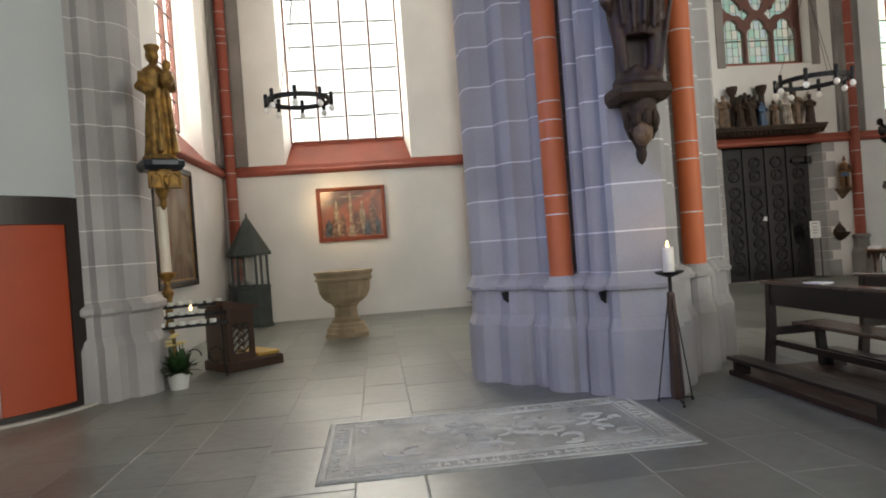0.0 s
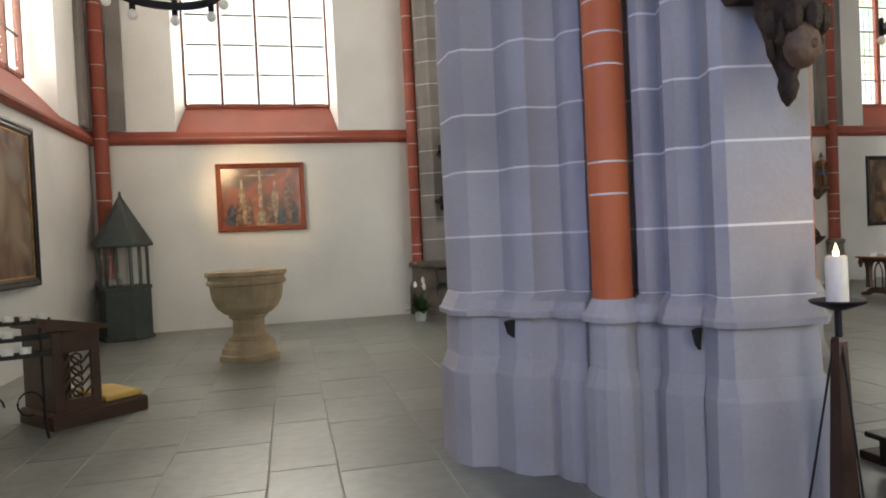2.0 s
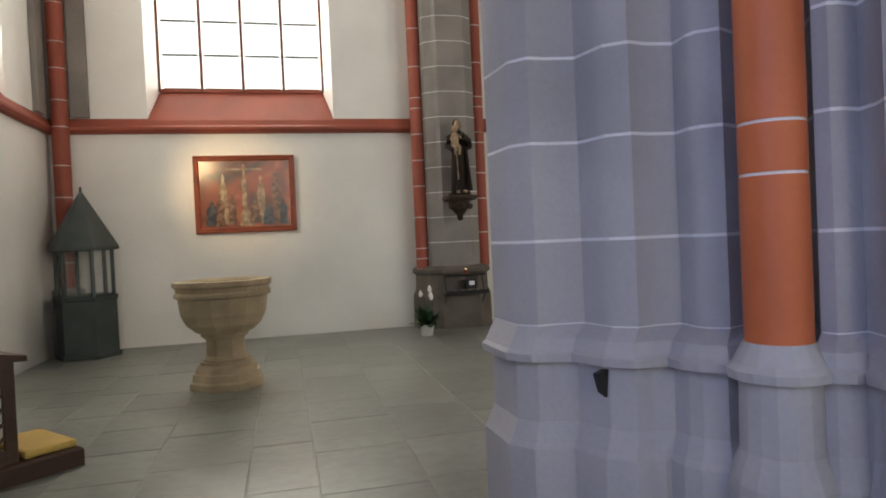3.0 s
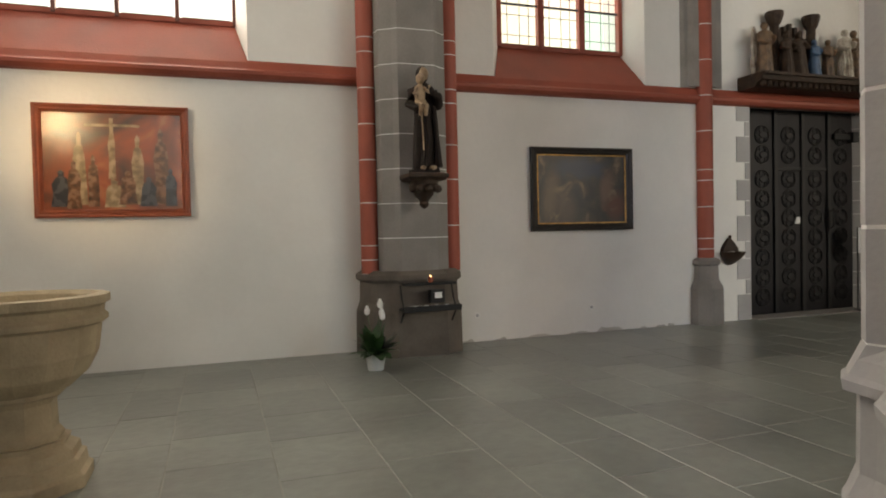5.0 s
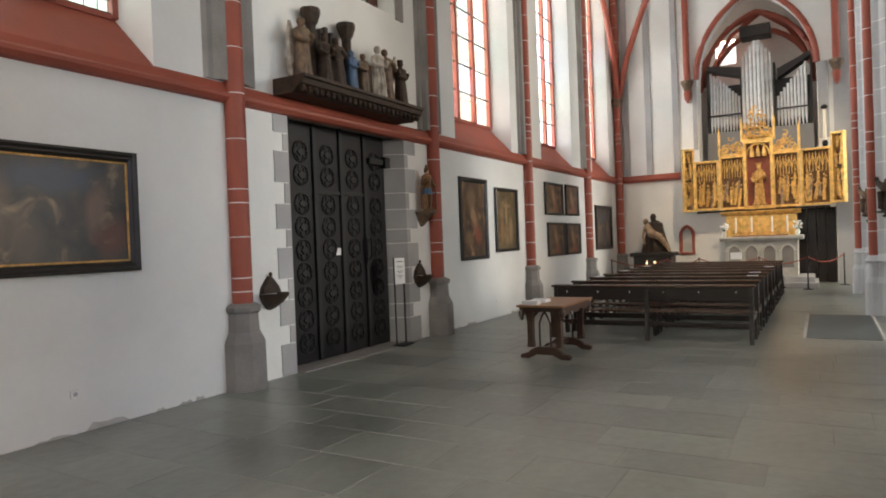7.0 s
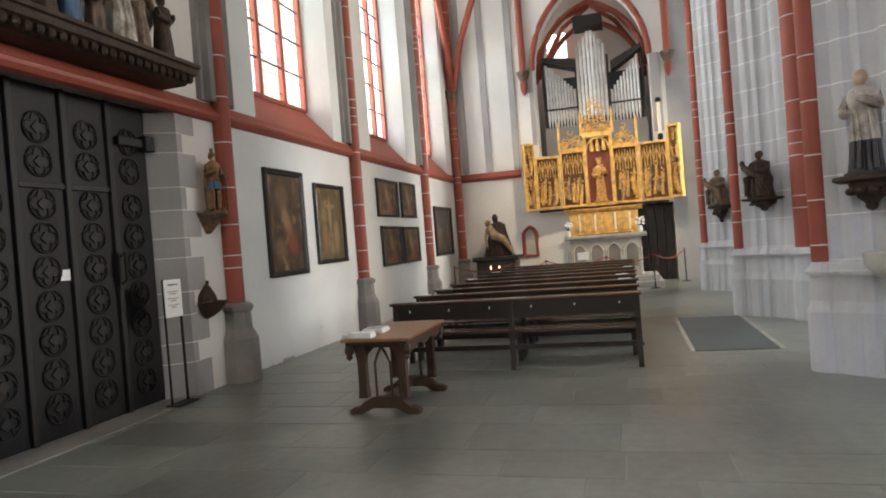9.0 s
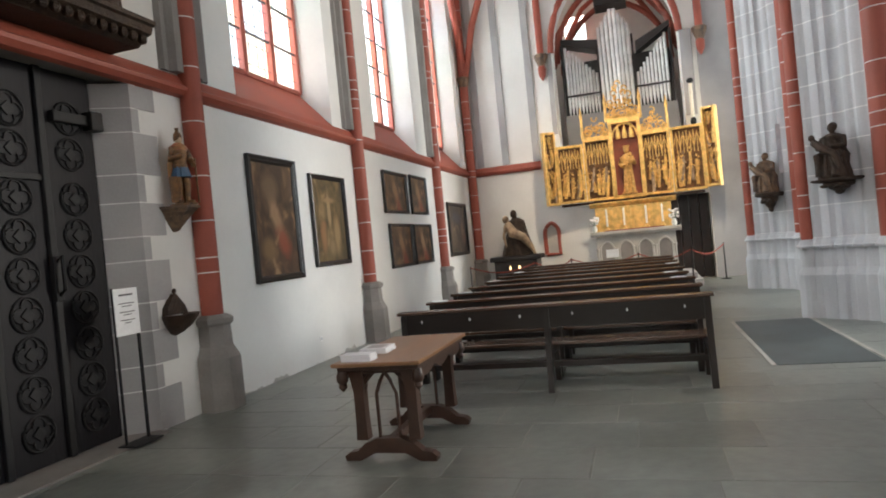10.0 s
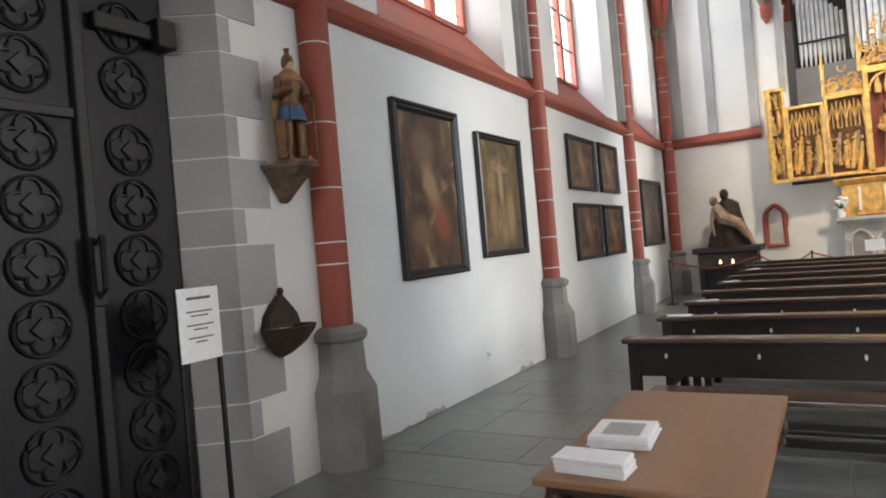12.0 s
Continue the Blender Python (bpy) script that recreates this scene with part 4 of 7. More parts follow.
for z0, z1, w0, w1 in ((-0.025, 0.0, 0.215, 0.215), (-0.06, -0.025, 0.18, 0.20), (-0.10, -0.06, 0.15, 0.17), (-0.23, -0.10, 0.05, 0.14), (-0.26, -0.23, 0.025, 0.055)):
    bm = B()
    loft(bm, [[(-w, 0, z), (-w * 0.5, -w * 1.25, z), (w * 0.5, -w * 1.25, z), (w, 0, z)] for w, z in ((w0, z0), (w1, z1))])
    part("moulding" if z0 > -0.2 else "console", bm, POLYDK, kc)


def knight(h):
    """A helmeted knight in a short blue tunic and cloak, standing with a shield, as one mesh."""
    bm = B()
    zones = []

    def zone(k):
        zones.append((len(bm.faces), k))

    zone(0)
    for sx in (-1, 1):
        tube(bm, [(sx * 0.075 * h, 0.0, 0.42 * h), (sx * 0.08 * h, -0.03 * h, 0.25 * h), (sx * 0.09 * h, 0.0, 0.06 * h), (sx * 0.09 * h, 0, 0.0)], [0.068 * h, 0.055 * h, 0.04 * h, 0.045 * h], 10)
        tube(bm, [(sx * 0.09 * h, 0.01 * h, 0.025 * h), (sx * 0.12 * h, -0.11 * h, 0.02 * h)], [0.04 * h, 0.028 * h], 8)
        tube(bm, [(sx * 0.13 * h, 0, 0.74 * h), (sx * 0.20 * h, -0.02 * h, 0.6 * h), (sx * (0.15 if sx > 0 else 0.06) * h, -0.13 * h, (0.52 if sx > 0 else 0.64) * h)], [0.055 * h, 0.05 * h, 0.038 * h], 9)
    lathe(bm, [(0.1 * h, 0.5 * h), (0.125 * h, 0.6 * h), (0.145 * h, 0.7 * h), (0.12 * h, 0.77 * h), (0.05 * h, 0.80 * h)], 20, shape=lambda a, z: 1 - 0.25 * abs(math.sin(a)))
    lathe(bm, [(0.062 * h, 0.86 * h), (0.07 * h, 0.90 * h), (0.06 * h, 0.95 * h), (0.03 * h, 0.98 * h), (0.025 * h, 1.0 * h), (0.035 * h, 1.03 * h), (0.0, 1.04 * h)], 14)
    lathe(bm, [(0.125 * h, 0.485 * h), (0.13 * h, 0.52 * h), (0.12 * h, 0.53 * h)], 18, shape=lambda a, z: 1 - 0.2 * abs(math.sin(a)))
    zone(1)
    lathe(bm, [(0.17 * h, 0.36 * h), (0.165 * h, 0.38 * h), (0.13 * h, 0.48 * h), (0.12 * h, 0.5 * h)], 26, shape=lambda a, z: (1 + 0.07 * math.sin(11 * a)) * (1 - 0.18 * abs(math.sin(a))))
    zone(2)
    loft(bm, [[(-0.15 * h, 0.03 * h, 0.78 * h), (0, 0.0, 0.80 * h), (0.15 * h, 0.03 * h, 0.78 * h), (0, 0.09 * h, 0.79 * h)], [(-0.21 * h, 0.05 * h, 0.5 * h), (0, 0.04 * h, 0.5 * h), (0.2 * h, 0.05 * h, 0.5 * h), (0, 0.13 * h, 0.5 * h)], [(-0.2 * h, 0.03 * h, 0.02 * h), (0, 0.06 * h, 0.02 * h), (0.17 * h, 0.03 * h, 0.02 * h), (0, 0.14 * h, 0.02 * h)]])
    lathe(bm, [(0.15 * h, 0.72 * h), (0.15 * h, 0.77 * h), (0.07 * h, 0.83 * h)], 18, shape=lambda a, z: 1 - 0.2 * abs(math.sin(a)))
    zone(3)
    ball(bm, (0, -0.015 * h, 0.875 * h), 0.052 * h, 0.06 * h, 0.065 * h, 12)
    zone(0)
    loft(bm, [[(-0.25 * h, -0.05 * h, 0.36 * h), (-0.15 * h, -0.09 * h, 0.36 * h), (-0.15 * h, -0.06 * h, 0.36 * h), (-0.25 * h, -0.02 * h, 0.36 * h)], [(-0.22 * h, -0.05 * h, 0.02 * h), (-0.15 * h, -0.08 * h, 0.02 * h), (-0.15 * h, -0.05 * h, 0.02 * h), (-0.22 * h, -0.02 * h, 0.02 * h)]])
    tube(bm, [(0.2 * h, -0.12 * h, 0.0), (0.19 * h, -0.12 * h, 0.62 * h)], 0.014 * h, 6)
    lathe(bm, [(0.22 * h, -0.03 * h), (0.22 * h, 0.0)], 12)
    bm.faces.ensure_lookup_table()
    for (f0, k), (f1, _) in zip(zones, zones[1:] + [(len(bm.faces), 0)]):
        for i in range(f0, f1):
            bm.faces[i].material_index = k
    return bm


kn = solid("statue", knight(0.80), KNIGHT, "small gilded knight statue with a blue tunic and helmet", "statue", "", True, "", pose(12.28, 18.35, 2.262, 0, 0, -15) @ Matrix.Diagonal((0.8, 0.9, 0.97, 1)))
for m_ in (BLUEP, CLOAK, SKINP):
    kn.data.materials.append(m_)


def stoup(x):
    top = thing("holy_water_stoup", "dark carved stone stoup with a pointed back on the wall", "stoup", "holy water stoups", (x, 18.5, 0))
    bm = B()
    loft(bm, [[(-0.17, 0.01, 1.12), (0.17, 0.01, 1.12), (0.15, 0.01, 1.2), (0.03, 0.01, 1.34), (-0.03, 0.01, 1.34), (-0.15, 0.01, 1.2)], [(-0.15, -0.07, 1.12), (0.15, -0.07, 1.12), (0.13, -0.06, 1.2), (0.02, -0.05, 1.33), (-0.02, -0.05, 1.33), (-0.13, -0.06, 1.2)]])
    ball(bm, (0, -0.04, 1.36), 0.025, 0.025, 0.03, 6)
    part("back", bm, CARVED, top)
    bm = B()
    rings = []
    for g, z in ((0.15, 0.9), (0.4, 0.93), (0.75, 1.0), (1.0, 1.08), (1.05, 1.12), (0.9, 1.12), (0.7, 1.07)):
        rings.append([(0.2 * g * math.cos(a), -0.12 * g - 0.16 * g * math.sin(a) * (1 + 0.05 * math.cos(8 * a)) + 0.03, z) for a in [2 * math.pi * i / 20 for i in range(20)]])
    loft(bm, rings)
    part("bowl", bm, CARVED, top, "shell-shaped bowl", True)
    return top


stoup(8.53)
stoup(12.13)

# sign stand
sg = thing("sign_stand", "black sign stand with a white notice beside the portal", "sign", "", (11.40, 18.42, 0), 0)
bm = B()
box(bm, 0.125, 0.15, -0.01, 0.01, 0.02, 1.46)
box(bm, -0.145, -0.13, -0.01, 0.01, 0.02, 1.46)
part("pole", bm, IRON, sg)
bm = B()
box(bm, -0.18, 0.18, -0.14, 0.06, 0.015, 0.03, 0.005)
part("base", bm, IRON, sg)
bm = B()
box(bm, -0.145, 0.145, -0.022, -0.012, 1.02, 1.455)
part("notice", bm, PAPER, sg, "white printed notice")
for k, (w, z) in enumerate(((0.17, 1.385), (0.19, 1.31), (0.12, 1.285), (0.19, 1.23), (0.10, 1.205), (0.18, 1.155), (0.08, 1.13))):
    bm = B()
    box(bm, -w / 2, w / 2, -0.0235, -0.0222, z, z + (0.016 if k == 0 else 0.008))
    part("text_line", bm, INK, sg)


# ---- paintings ----
def canvas(name, cols, scale, stretch, seed, masses=()):
    """An old oil painting: mottled ground, with soft masses (x, z, width, height, tilt, colour) of paint on it."""
    m = bpy.data.materials.new(name)
    m.use_nodes = True
    n, l = m.node_tree.nodes, m.node_tree.links
    b = n["Principled BSDF"]
    b.inputs["Roughness"].default_value = 0.38
    tc, mp = n.new("ShaderNodeTexCoord"), n.new("ShaderNodeMapping")
    mp.inputs["Scale"].default_value, mp.inputs["Location"].default_value = stretch, (seed * 3.7, seed * 1.3, seed * 2.1)
    no, n2, rp = n.new("ShaderNodeTexNoise"), n.new("ShaderNodeTexNoise"), n.new("ShaderNodeValToRGB")
    no.inputs["Scale"].default_value, no.inputs["Detail"].default_value, no.inputs["Distortion"].default_value = scale, 4, 1.2
    n2.inputs["Scale"].default_value, n2.inputs["Detail"].default_value = 60, 3
    l.new(tc.outputs["Object"], mp.inputs[0]), l.new(mp.outputs[0], no.inputs[0]), l.new(tc.outputs["Object"], n2.inputs[0])
    els = rp.color_ramp.elements
    for k, c in enumerate(cols):
        e = els[k] if k < 2 else els.new(0.5)
        e.color = (*c, 1)
    for k in range(len(cols)):
        els[k].position = 0.28 + 0.44 * k / (len(cols) - 1)
    for k, c in enumerate(cols):
        els[k].color = (*c, 1)
    l.new(no.outputs[0], rp.inputs[0])
    paint = rp.outputs[0]
    for x, z, w, h, tilt, colour in masses:
        mm, ln, ad, mr, mix = n.new("ShaderNodeMapping"), n.new("ShaderNodeVectorMath"), n.new("ShaderNodeMath"), n.new("ShaderNodeMapRange"), n.new("ShaderNodeMix")
        mm.vector_type = "TEXTURE"
        mm.inputs["Location"].default_value, mm.inputs["Rotation"].default_value, mm.inputs["Scale"].default_value = (x, 0, z), (0, radians(tilt), 0), (w, 1, h)
        ln.operation, ad.operation, mix.data_type = "LENGTH", "MULTIPLY_ADD", "RGBA"
        ad.inputs[1].default_value = 1.7
        mr.inputs[1].default_value, mr.inputs[2].default_value, mr.inputs[3].default_value, mr.inputs[4].default_value = 1.35, 2.0, 0.85, 0.0
        mix.inputs["B"].default_value = (*colour, 1)
        l.new(tc.outputs["Object"], mm.inputs[0]), l.new(mm.outputs[0], ln.inputs[0]), l.new(no.outputs[0], ad.inputs[0]), l.new(ln.outputs["Value"], ad.inputs[2])
        l.new(ad.outputs[0], mr.inputs[0]), l.new(mr.outputs[0], mix.inputs["Factor"]), l.new(paint, mix.inputs["A"])
        paint = mix.outputs["Result"]
    l.new(paint, b.inputs["Base Color"])
    bp = n.new("ShaderNodeBump")
    bp.inputs["Strength"].default_value, bp.inputs["Distance"].default_value = 0.15, 0.01
    l.new(n2.outputs[0], bp.inputs["Height"]), l.new(bp.outputs[0], b.inputs["Normal"])
    return m


OLD1 = canvas("dark_oil_painting", ((0.010, 0.009, 0.010), (0.025, 0.020, 0.020), (0.05, 0.038, 0.03), (0.26, 0.18, 0.11)), 2.6, (1, 1, 1), 1, ((-0.52, -0.1, 0.14, 0.42, 8, (0.16, 0.11, 0.07)), (-0.3, -0.25, 0.2, 0.3, -20, (0.10, 0.07, 0.05)), (0.42, 0.02, 0.13, 0.3, 10, (0.17, 0.10, 0.07)), (0.55, -0.25, 0.16, 0.25, 0, (0.12, 0.045, 0.03)), (0.0, 0.3, 0.5, 0.16, 0, (0.045, 0.05, 0.075))))
OLD2 = canvas("brown_oil_painting", ((0.016, 0.010, 0.007), (0.05, 0.028, 0.017), (0.10, 0.055, 0.03), (0.32, 0.20, 0.11)), 3.0, (1, 1, 0.8), 2, ((0.02, 0.02, 0.13, 0.3, -25, (0.34, 0.21, 0.12)), (0.14, -0.28, 0.16, 0.26, -30, (0.24, 0.055, 0.03)), (-0.22, -0.42, 0.2, 0.16, 20, (0.20, 0.12, 0.06)), (-0.1, 0.42, 0.2, 0.2, 0, (0.16, 0.10, 0.06))))
OLD3 = canvas("green_brown_oil_painting", ((0.025, 0.020, 0.010), (0.07, 0.05, 0.022), (0.13, 0.09, 0.04), (0.26, 0.18, 0.09)), 3.4, (1.2, 1, 0.7), 3, ((0.0, 0.15, 0.06, 0.34, 0, (0.34, 0.24, 0.13)), (0.0, 0.32, 0.26, 0.05, 0, (0.28, 0.19, 0.10)), (-0.24, -0.25, 0.1, 0.3, 0, (0.26, 0.13, 0.06)), (0.22, -0.22, 0.12, 0.32, 0, (0.30, 0.20, 0.10)), (0.02, -0.42, 0.12, 0.16, 0, (0.24, 0.17, 0.09))))
WESTP = canvas("warm_oil_painting", ((0.05, 0.03, 0.02), (0.15, 0.07, 0.04), (0.20, 0.15, 0.09), (0.33, 0.25, 0.17)), 2.2, (1, 1, 0.8), 4, ((0.05, 0.1, 0.2, 0.5, 10, (0.34, 0.26, 0.17)), (-0.5, -0.45, 0.3, 0.35, -15, (0.28, 0.07, 0.04)), (0.5, -0.3, 0.22, 0.45, 0, (0.29, 0.21, 0.13)), (-0.4, 0.35, 0.3, 0.25, 20, (0.26, 0.20, 0.14)), (0.55, 0.5, 0.3, 0.2, 0, (0.22, 0.2, 0.17))))
CRUC = canvas("red_gold_panel_painting", ((0.06, 0.03, 0.02), (0.16, 0.05, 0.025), (0.26, 0.065, 0.03), (0.36, 0.15, 0.06)), 1.6, (1, 1, 1), 5)
FRAMEBLK = mat("black_frame", (0.02, 0.017, 0.015), 0.35, vary=0.2, scale=5, bump=0.05)
FRAMERED = mat("red_frame", (0.26, 0.06, 0.025), 0.45, vary=0.15, scale=5, bump=0.05)
CRUC.node_tree.nodes["Principled BSDF"].inputs["Roughness"].default_value = 0.22
FIGDK = mat("painted_dark_figure", (0.03, 0.03, 0.035), 0.27, vary=0.2, scale=10, bump=0.02)
FIGLT = mat("painted_pale_figure", (0.36, 0.25, 0.14), 0.27, vary=0.3, scale=10, bump=0.02)


def painting(w, h, fw, canvas_mat, frame_mat, label, m, inner=None):
    """A framed picture hung on a wall, facing -y."""
    top = tagged(new("painting"), label, "painting", "paintings")
    prof = [(0, 0), (0.055, 0.0), (0.06, 0.25 * fw), (0.045, 0.5 * fw), (0.05, 0.7 * fw), (0.025, fw), (0, fw)]
    cs = [(-w / 2, -h / 2), (w / 2, -h / 2), (w / 2, h / 2), (-w / 2, h / 2)]
    ins = [(1, 1), (-1, 1), (-1, -1), (1, -1)]
    for k in range(4):
        a, b, ia, ib = cs[k], cs[(k + 1) % 4], ins[k], ins[(k + 1) % 4]
        bm = B()
        loft(bm, [[(c[0] + i[0] * v, -u - 0.005, c[1] + i[1] * v) for u, v in prof] for c, i in ((a, ia), (b, ib))])
        part("frame", bm, frame_mat, top)
    if inner:
        bm = B()
        for x0, x1, z0, z1 in ((-w / 2 + fw, -w / 2 + fw + 0.02, -h / 2 + fw, h / 2 - fw), (w / 2 - fw - 0.02, w / 2 - fw, -h / 2 + fw, h / 2 - fw), (-w / 2 + fw, w / 2 - fw, -h / 2 + fw, -h / 2 + fw + 0.02), (-w / 2 + fw, w / 2 - fw, h / 2 - fw - 0.02, h / 2 - fw)):
            box(bm, x0, x1, -0.03, -0.02, z0, z1)
        part("inner_edge", bm, inner, top, "thin gilt inner edge")
    bm = B()
    box(bm, -w / 2 + 0.5 * fw, w / 2 - 0.5 * fw, -0.018, -0.004, -h / 2 + 0.5 * fw, h / 2 - 0.5 * fw)
    part("canvas", bm, canvas_mat, top)
    top.matrix_world = m
    return top


def blob(bm, x, z, w, h, y, seed):
    """A flat robed outline of a painted figure."""
    rnd = random.Random(seed)
    pts = [(0.5, 0), (0.42, 0.35), (0.46, 0.6), (0.3, 0.78), (0.14, 0.82), (0.17, 0.93), (0, 1.0)]
    out = [(x + w * a * rnd.uniform(0.85, 1.1), y, z + h * b) for a, b in pts] + [(x - w * a * rnd.uniform(0.85, 1.1), y, z + h * b) for a, b in pts[-2::-1]]
    loft(bm, [out, [(p[0], p[1] + 0.002, p[2]) for p in out]])


def on_north(x0, x1, z0, z1):
    return pose((x0 + x1) / 2, WALL_Y, (z0 + z1) / 2)


cr = painting(1.63, 1.29, 0.09, CRUC, FRAMERED, "lit panel painting of a crucifixion in a red frame", on_north(-1.17, 0.46, 1.80, 3.09))
FIGMD = mat("painted_brown_figure", (0.20, 0.09, 0.04), 0.27, vary=0.4, scale=14, bump=0.02)
for x, z, w, h, m_, sd in ((-0.55, -0.52, 0.2, 0.42, FIGDK, 1), (-0.42, -0.54, 0.16, 0.55, FIGMD, 7), (-0.36, -0.5, 0.15, 0.85, FIGLT, 2), (-0.22, -0.52, 0.13, 0.6, FIGMD, 8), (-0.02, -0.2, 0.08, 0.66, FIGLT, 3), (0.14, -0.5, 0.2, 0.4, FIGMD, 9), (0.25, -0.5, 0.15, 0.82, FIGLT, 4), (0.36, -0.52, 0.18, 0.35, FIGDK, 10), (0.5, -0.5, 0.17, 0.9, FIGMD, 5), (0.6, -0.52, 0.14, 0.45, FIGDK, 11), (0.0, -0.53, 0.22, 0.32, FIGLT, 6)):
    bm = B()
    blob(bm, x, z, w, h, -0.0200 - 0.0002 * sd, sd)
    part("painted_figure", bm, m_, cr)
bm = B()
box(bm, -0.3, 0.28, -0.021, -0.0185, 0.40, 0.43)
box(bm, -0.04, 0.0, -0.021, -0.0185, -0.3, 0.5)
part("painted_cross", bm, FIGLT, cr)
painting(1.69, 1.21, 0.10, OLD1, FRAMEBLK, "dark oil painting in a wide black frame", on_north(5.0, 6.69, 1.52, 2.73), GOLDDARK)
painting(1.19, 1.67, 0.09, OLD2, FRAMEBLK, "tall brown oil painting in a black frame", on_north(13.69, 14.88, 1.30, 2.97))
painting(1.18, 1.42, 0.07, OLD3, FRAMEBLK, "olive brown oil painting in a black frame", on_north(15.3, 16.48, 1.42, 2.84))
for x0, x1, z0, z1 in ((18.28, 19.6, 2.30, 3.14), (19.83, 20.92, 2.30, 3.16), (18.4, 19.68, 1.20, 2.09), (19.8, 21.0, 1.20, 2.08)):
    painting(x1 - x0, z1 - z0, 0.06, OLD2, FRAMEBLK, "small brown oil painting in a dark frame, one of four", on_north(x0, x1, z0, z1))
painting(1.8, 1.41, 0.09, OLD1, FRAMEBLK, "dark oil painting in a black frame near the corner", on_north(22.55, 24.35, 1.25, 2.66))
painting(2.3, 2.15, 0.12, WESTP, FRAMEBLK, "large warm-toned altar painting in a black frame", pose(WEST_X, 14.45, 2.2, 0, 0, 90), GOLDDARK)

# ---- font, lantern ----
font = thing("baptismal_font", "octagonal yellow sandstone baptismal font on a moulded foot", "font", "", (-0.47, 14.8, 0))
bm = B()
lathe(bm, [(0.44, 0), (0.44, 0.07), (0.41, 0.09), (0.40, 0.16), (0.37, 0.17), (0.36, 0.22), (0.30, 0.25), (0.31, 0.28)], 8, turn=0.5)
part("foot", bm, FONT, font)
bm = B()
lathe(bm, [(0.26, 0.26), (0.27, 0.30), (0.235, 0.34), (0.23, 0.50), (0.25, 0.53), (0.29, 0.55), (0.28, 0.58)], 8, turn=0.5)
part("stem", bm, FONT, font)
bm = B()
lathe(bm, [(0.24, 0.56), (0.33, 0.59), (0.43, 0.67), (0.49, 0.78), (0.505, 0.88), (0.515, 0.95), (0.555, 0.97), (0.555, 1.0), (0.53, 1.02), (0.535, 1.06), (0.57, 1.08), (0.57, 1.13), (0.50, 1.135), (0.47, 1.11), (0.44, 0.95), (0.2, 0.75)], 16, turn=0.5)
part("bowl", bm, FONT, font, "stone bowl with a moulded rim")

font.matrix_world = font.matrix_world @ Matrix.Diagonal((0.95, 0.95, 1.06, 1))

lan = thing("lantern_cabinet", "grey-green painted hexagonal lantern with a pointed roof", "lantern", "", (-2.72, 17.9, 0))
bm = B()
lathe(bm, [(0.46, 0), (0.46, 0.06), (0.43, 0.08), (0.43, 0.86), (0.45, 0.88), (0.45, 0.93), (0.40, 0.94)], 6)
part("cabinet", bm, LANTERNM, lan)
for k in range(6):
    a = math.pi / 3 * k
    bm = B()
    obox(bm, pose(0.39 * math.cos(a), 0.39 * math.sin(a), 1.27, 0, 0, 60 * k), 0.05, 0.05, 0.68, 0.006)
    part("post", bm, LANTERNM, lan)
    bm = B()
    a2 = a + math.pi / 6
    obox(bm, pose(0.33 * math.cos(a2), 0.33 * math.sin(a2), 1.27, 0, 0, 60 * k + 30), 0.004, 0.35, 0.66)
    o = part("pane", bm, CLEAR, lan, "clear pane")
    o.visible_shadow = False
bm = B()
lathe(bm, [(0.40, 1.6), (0.50, 1.62), (0.50, 1.66), (0.02, 2.5), (0.02, 2.56), (0.0, 2.58)], 6)
part("roof", bm, LANTERNM, lan, "pointed tin roof")

# ---- corner with votive candles ----
pd = thing("prie_dieu", "carved dark brown kneeling desk with an ochre cushion", "kneeling desk", "", (-1.94, 11.79, 0), 41)
bm = B()
loft(bm, [[(0, 0, 0), (0.86, 0, 0), (0.86, 0.68, 0), (0, 0.68, 0)], [(0, 0, 0.12), (0.86, 0, 0.12), (0.86, 0.68, 0.12), (0, 0.68, 0.12)], [(0.02, 0.02, 0.14), (0.84, 0.02, 0.14), (0.84, 0.66, 0.14), (0.02, 0.66, 0.14)]])
part("plinth", bm, BROWNWOOD, pd)
for y in (0.03, 0.62):
    bm = B()
    for x0, x1 in ((0.04, 0.12), (0.36, 0.44)):
        box(bm, x0, x1, y, y + 0.04, 0.14, 0.86, 0.006)
    box(bm, 0.12, 0.36, y, y + 0.04, 0.66, 0.86)
    box(bm, 0.12, 0.36, y, y + 0.04, 0.14, 0.24)
    part("side_panel", bm, BROWNWOOD, pd)
    bm = B()
    for k in range(4):
        tube(bm, [(0.12, y + 0.02, 0.24 + 0.1 * k), (0.2, y + 0.02, 0.33 + 0.1 * k), (0.28, y + 0.02, 0.25 + 0.1 * k), (0.36, y + 0.02, 0.33 + 0.1 * k)], 0.014, 5)
        tube(bm, [(0.24 + 0.045 * math.cos(i), y + 0.02, 0.30 + 0.1 * k + 0.045 * math.sin(i)) for i in [0.7 * j for j in range(10)]], 0.011, 5)
    part("openwork", bm, BROWNWOOD, pd, "pierced tracery panel")
bm = B()
box(bm, 0.04, 0.07, 0.05, 0.63, 0.14, 0.86)
part("front_panel", bm, BROWNWOOD, pd)
bm = B()
loft(bm, [[(-0.03, -0.03, 0.88), (0.5, -0.03, 0.84), (0.5, 0.71, 0.84), (-0.03, 0.71, 0.88)], [(-0.03, -0.03, 0.99), (0.5, -0.03, 0.88), (0.5, 0.71, 0.88), (-0.03, 0.71, 0.99)]])
part("desk_top", bm, BROWNWOOD, pd, "sloping desk top")
bm = B()
box(bm, 0.48, 0.84, 0.04, 0.64, 0.14, 0.20, 0.025)
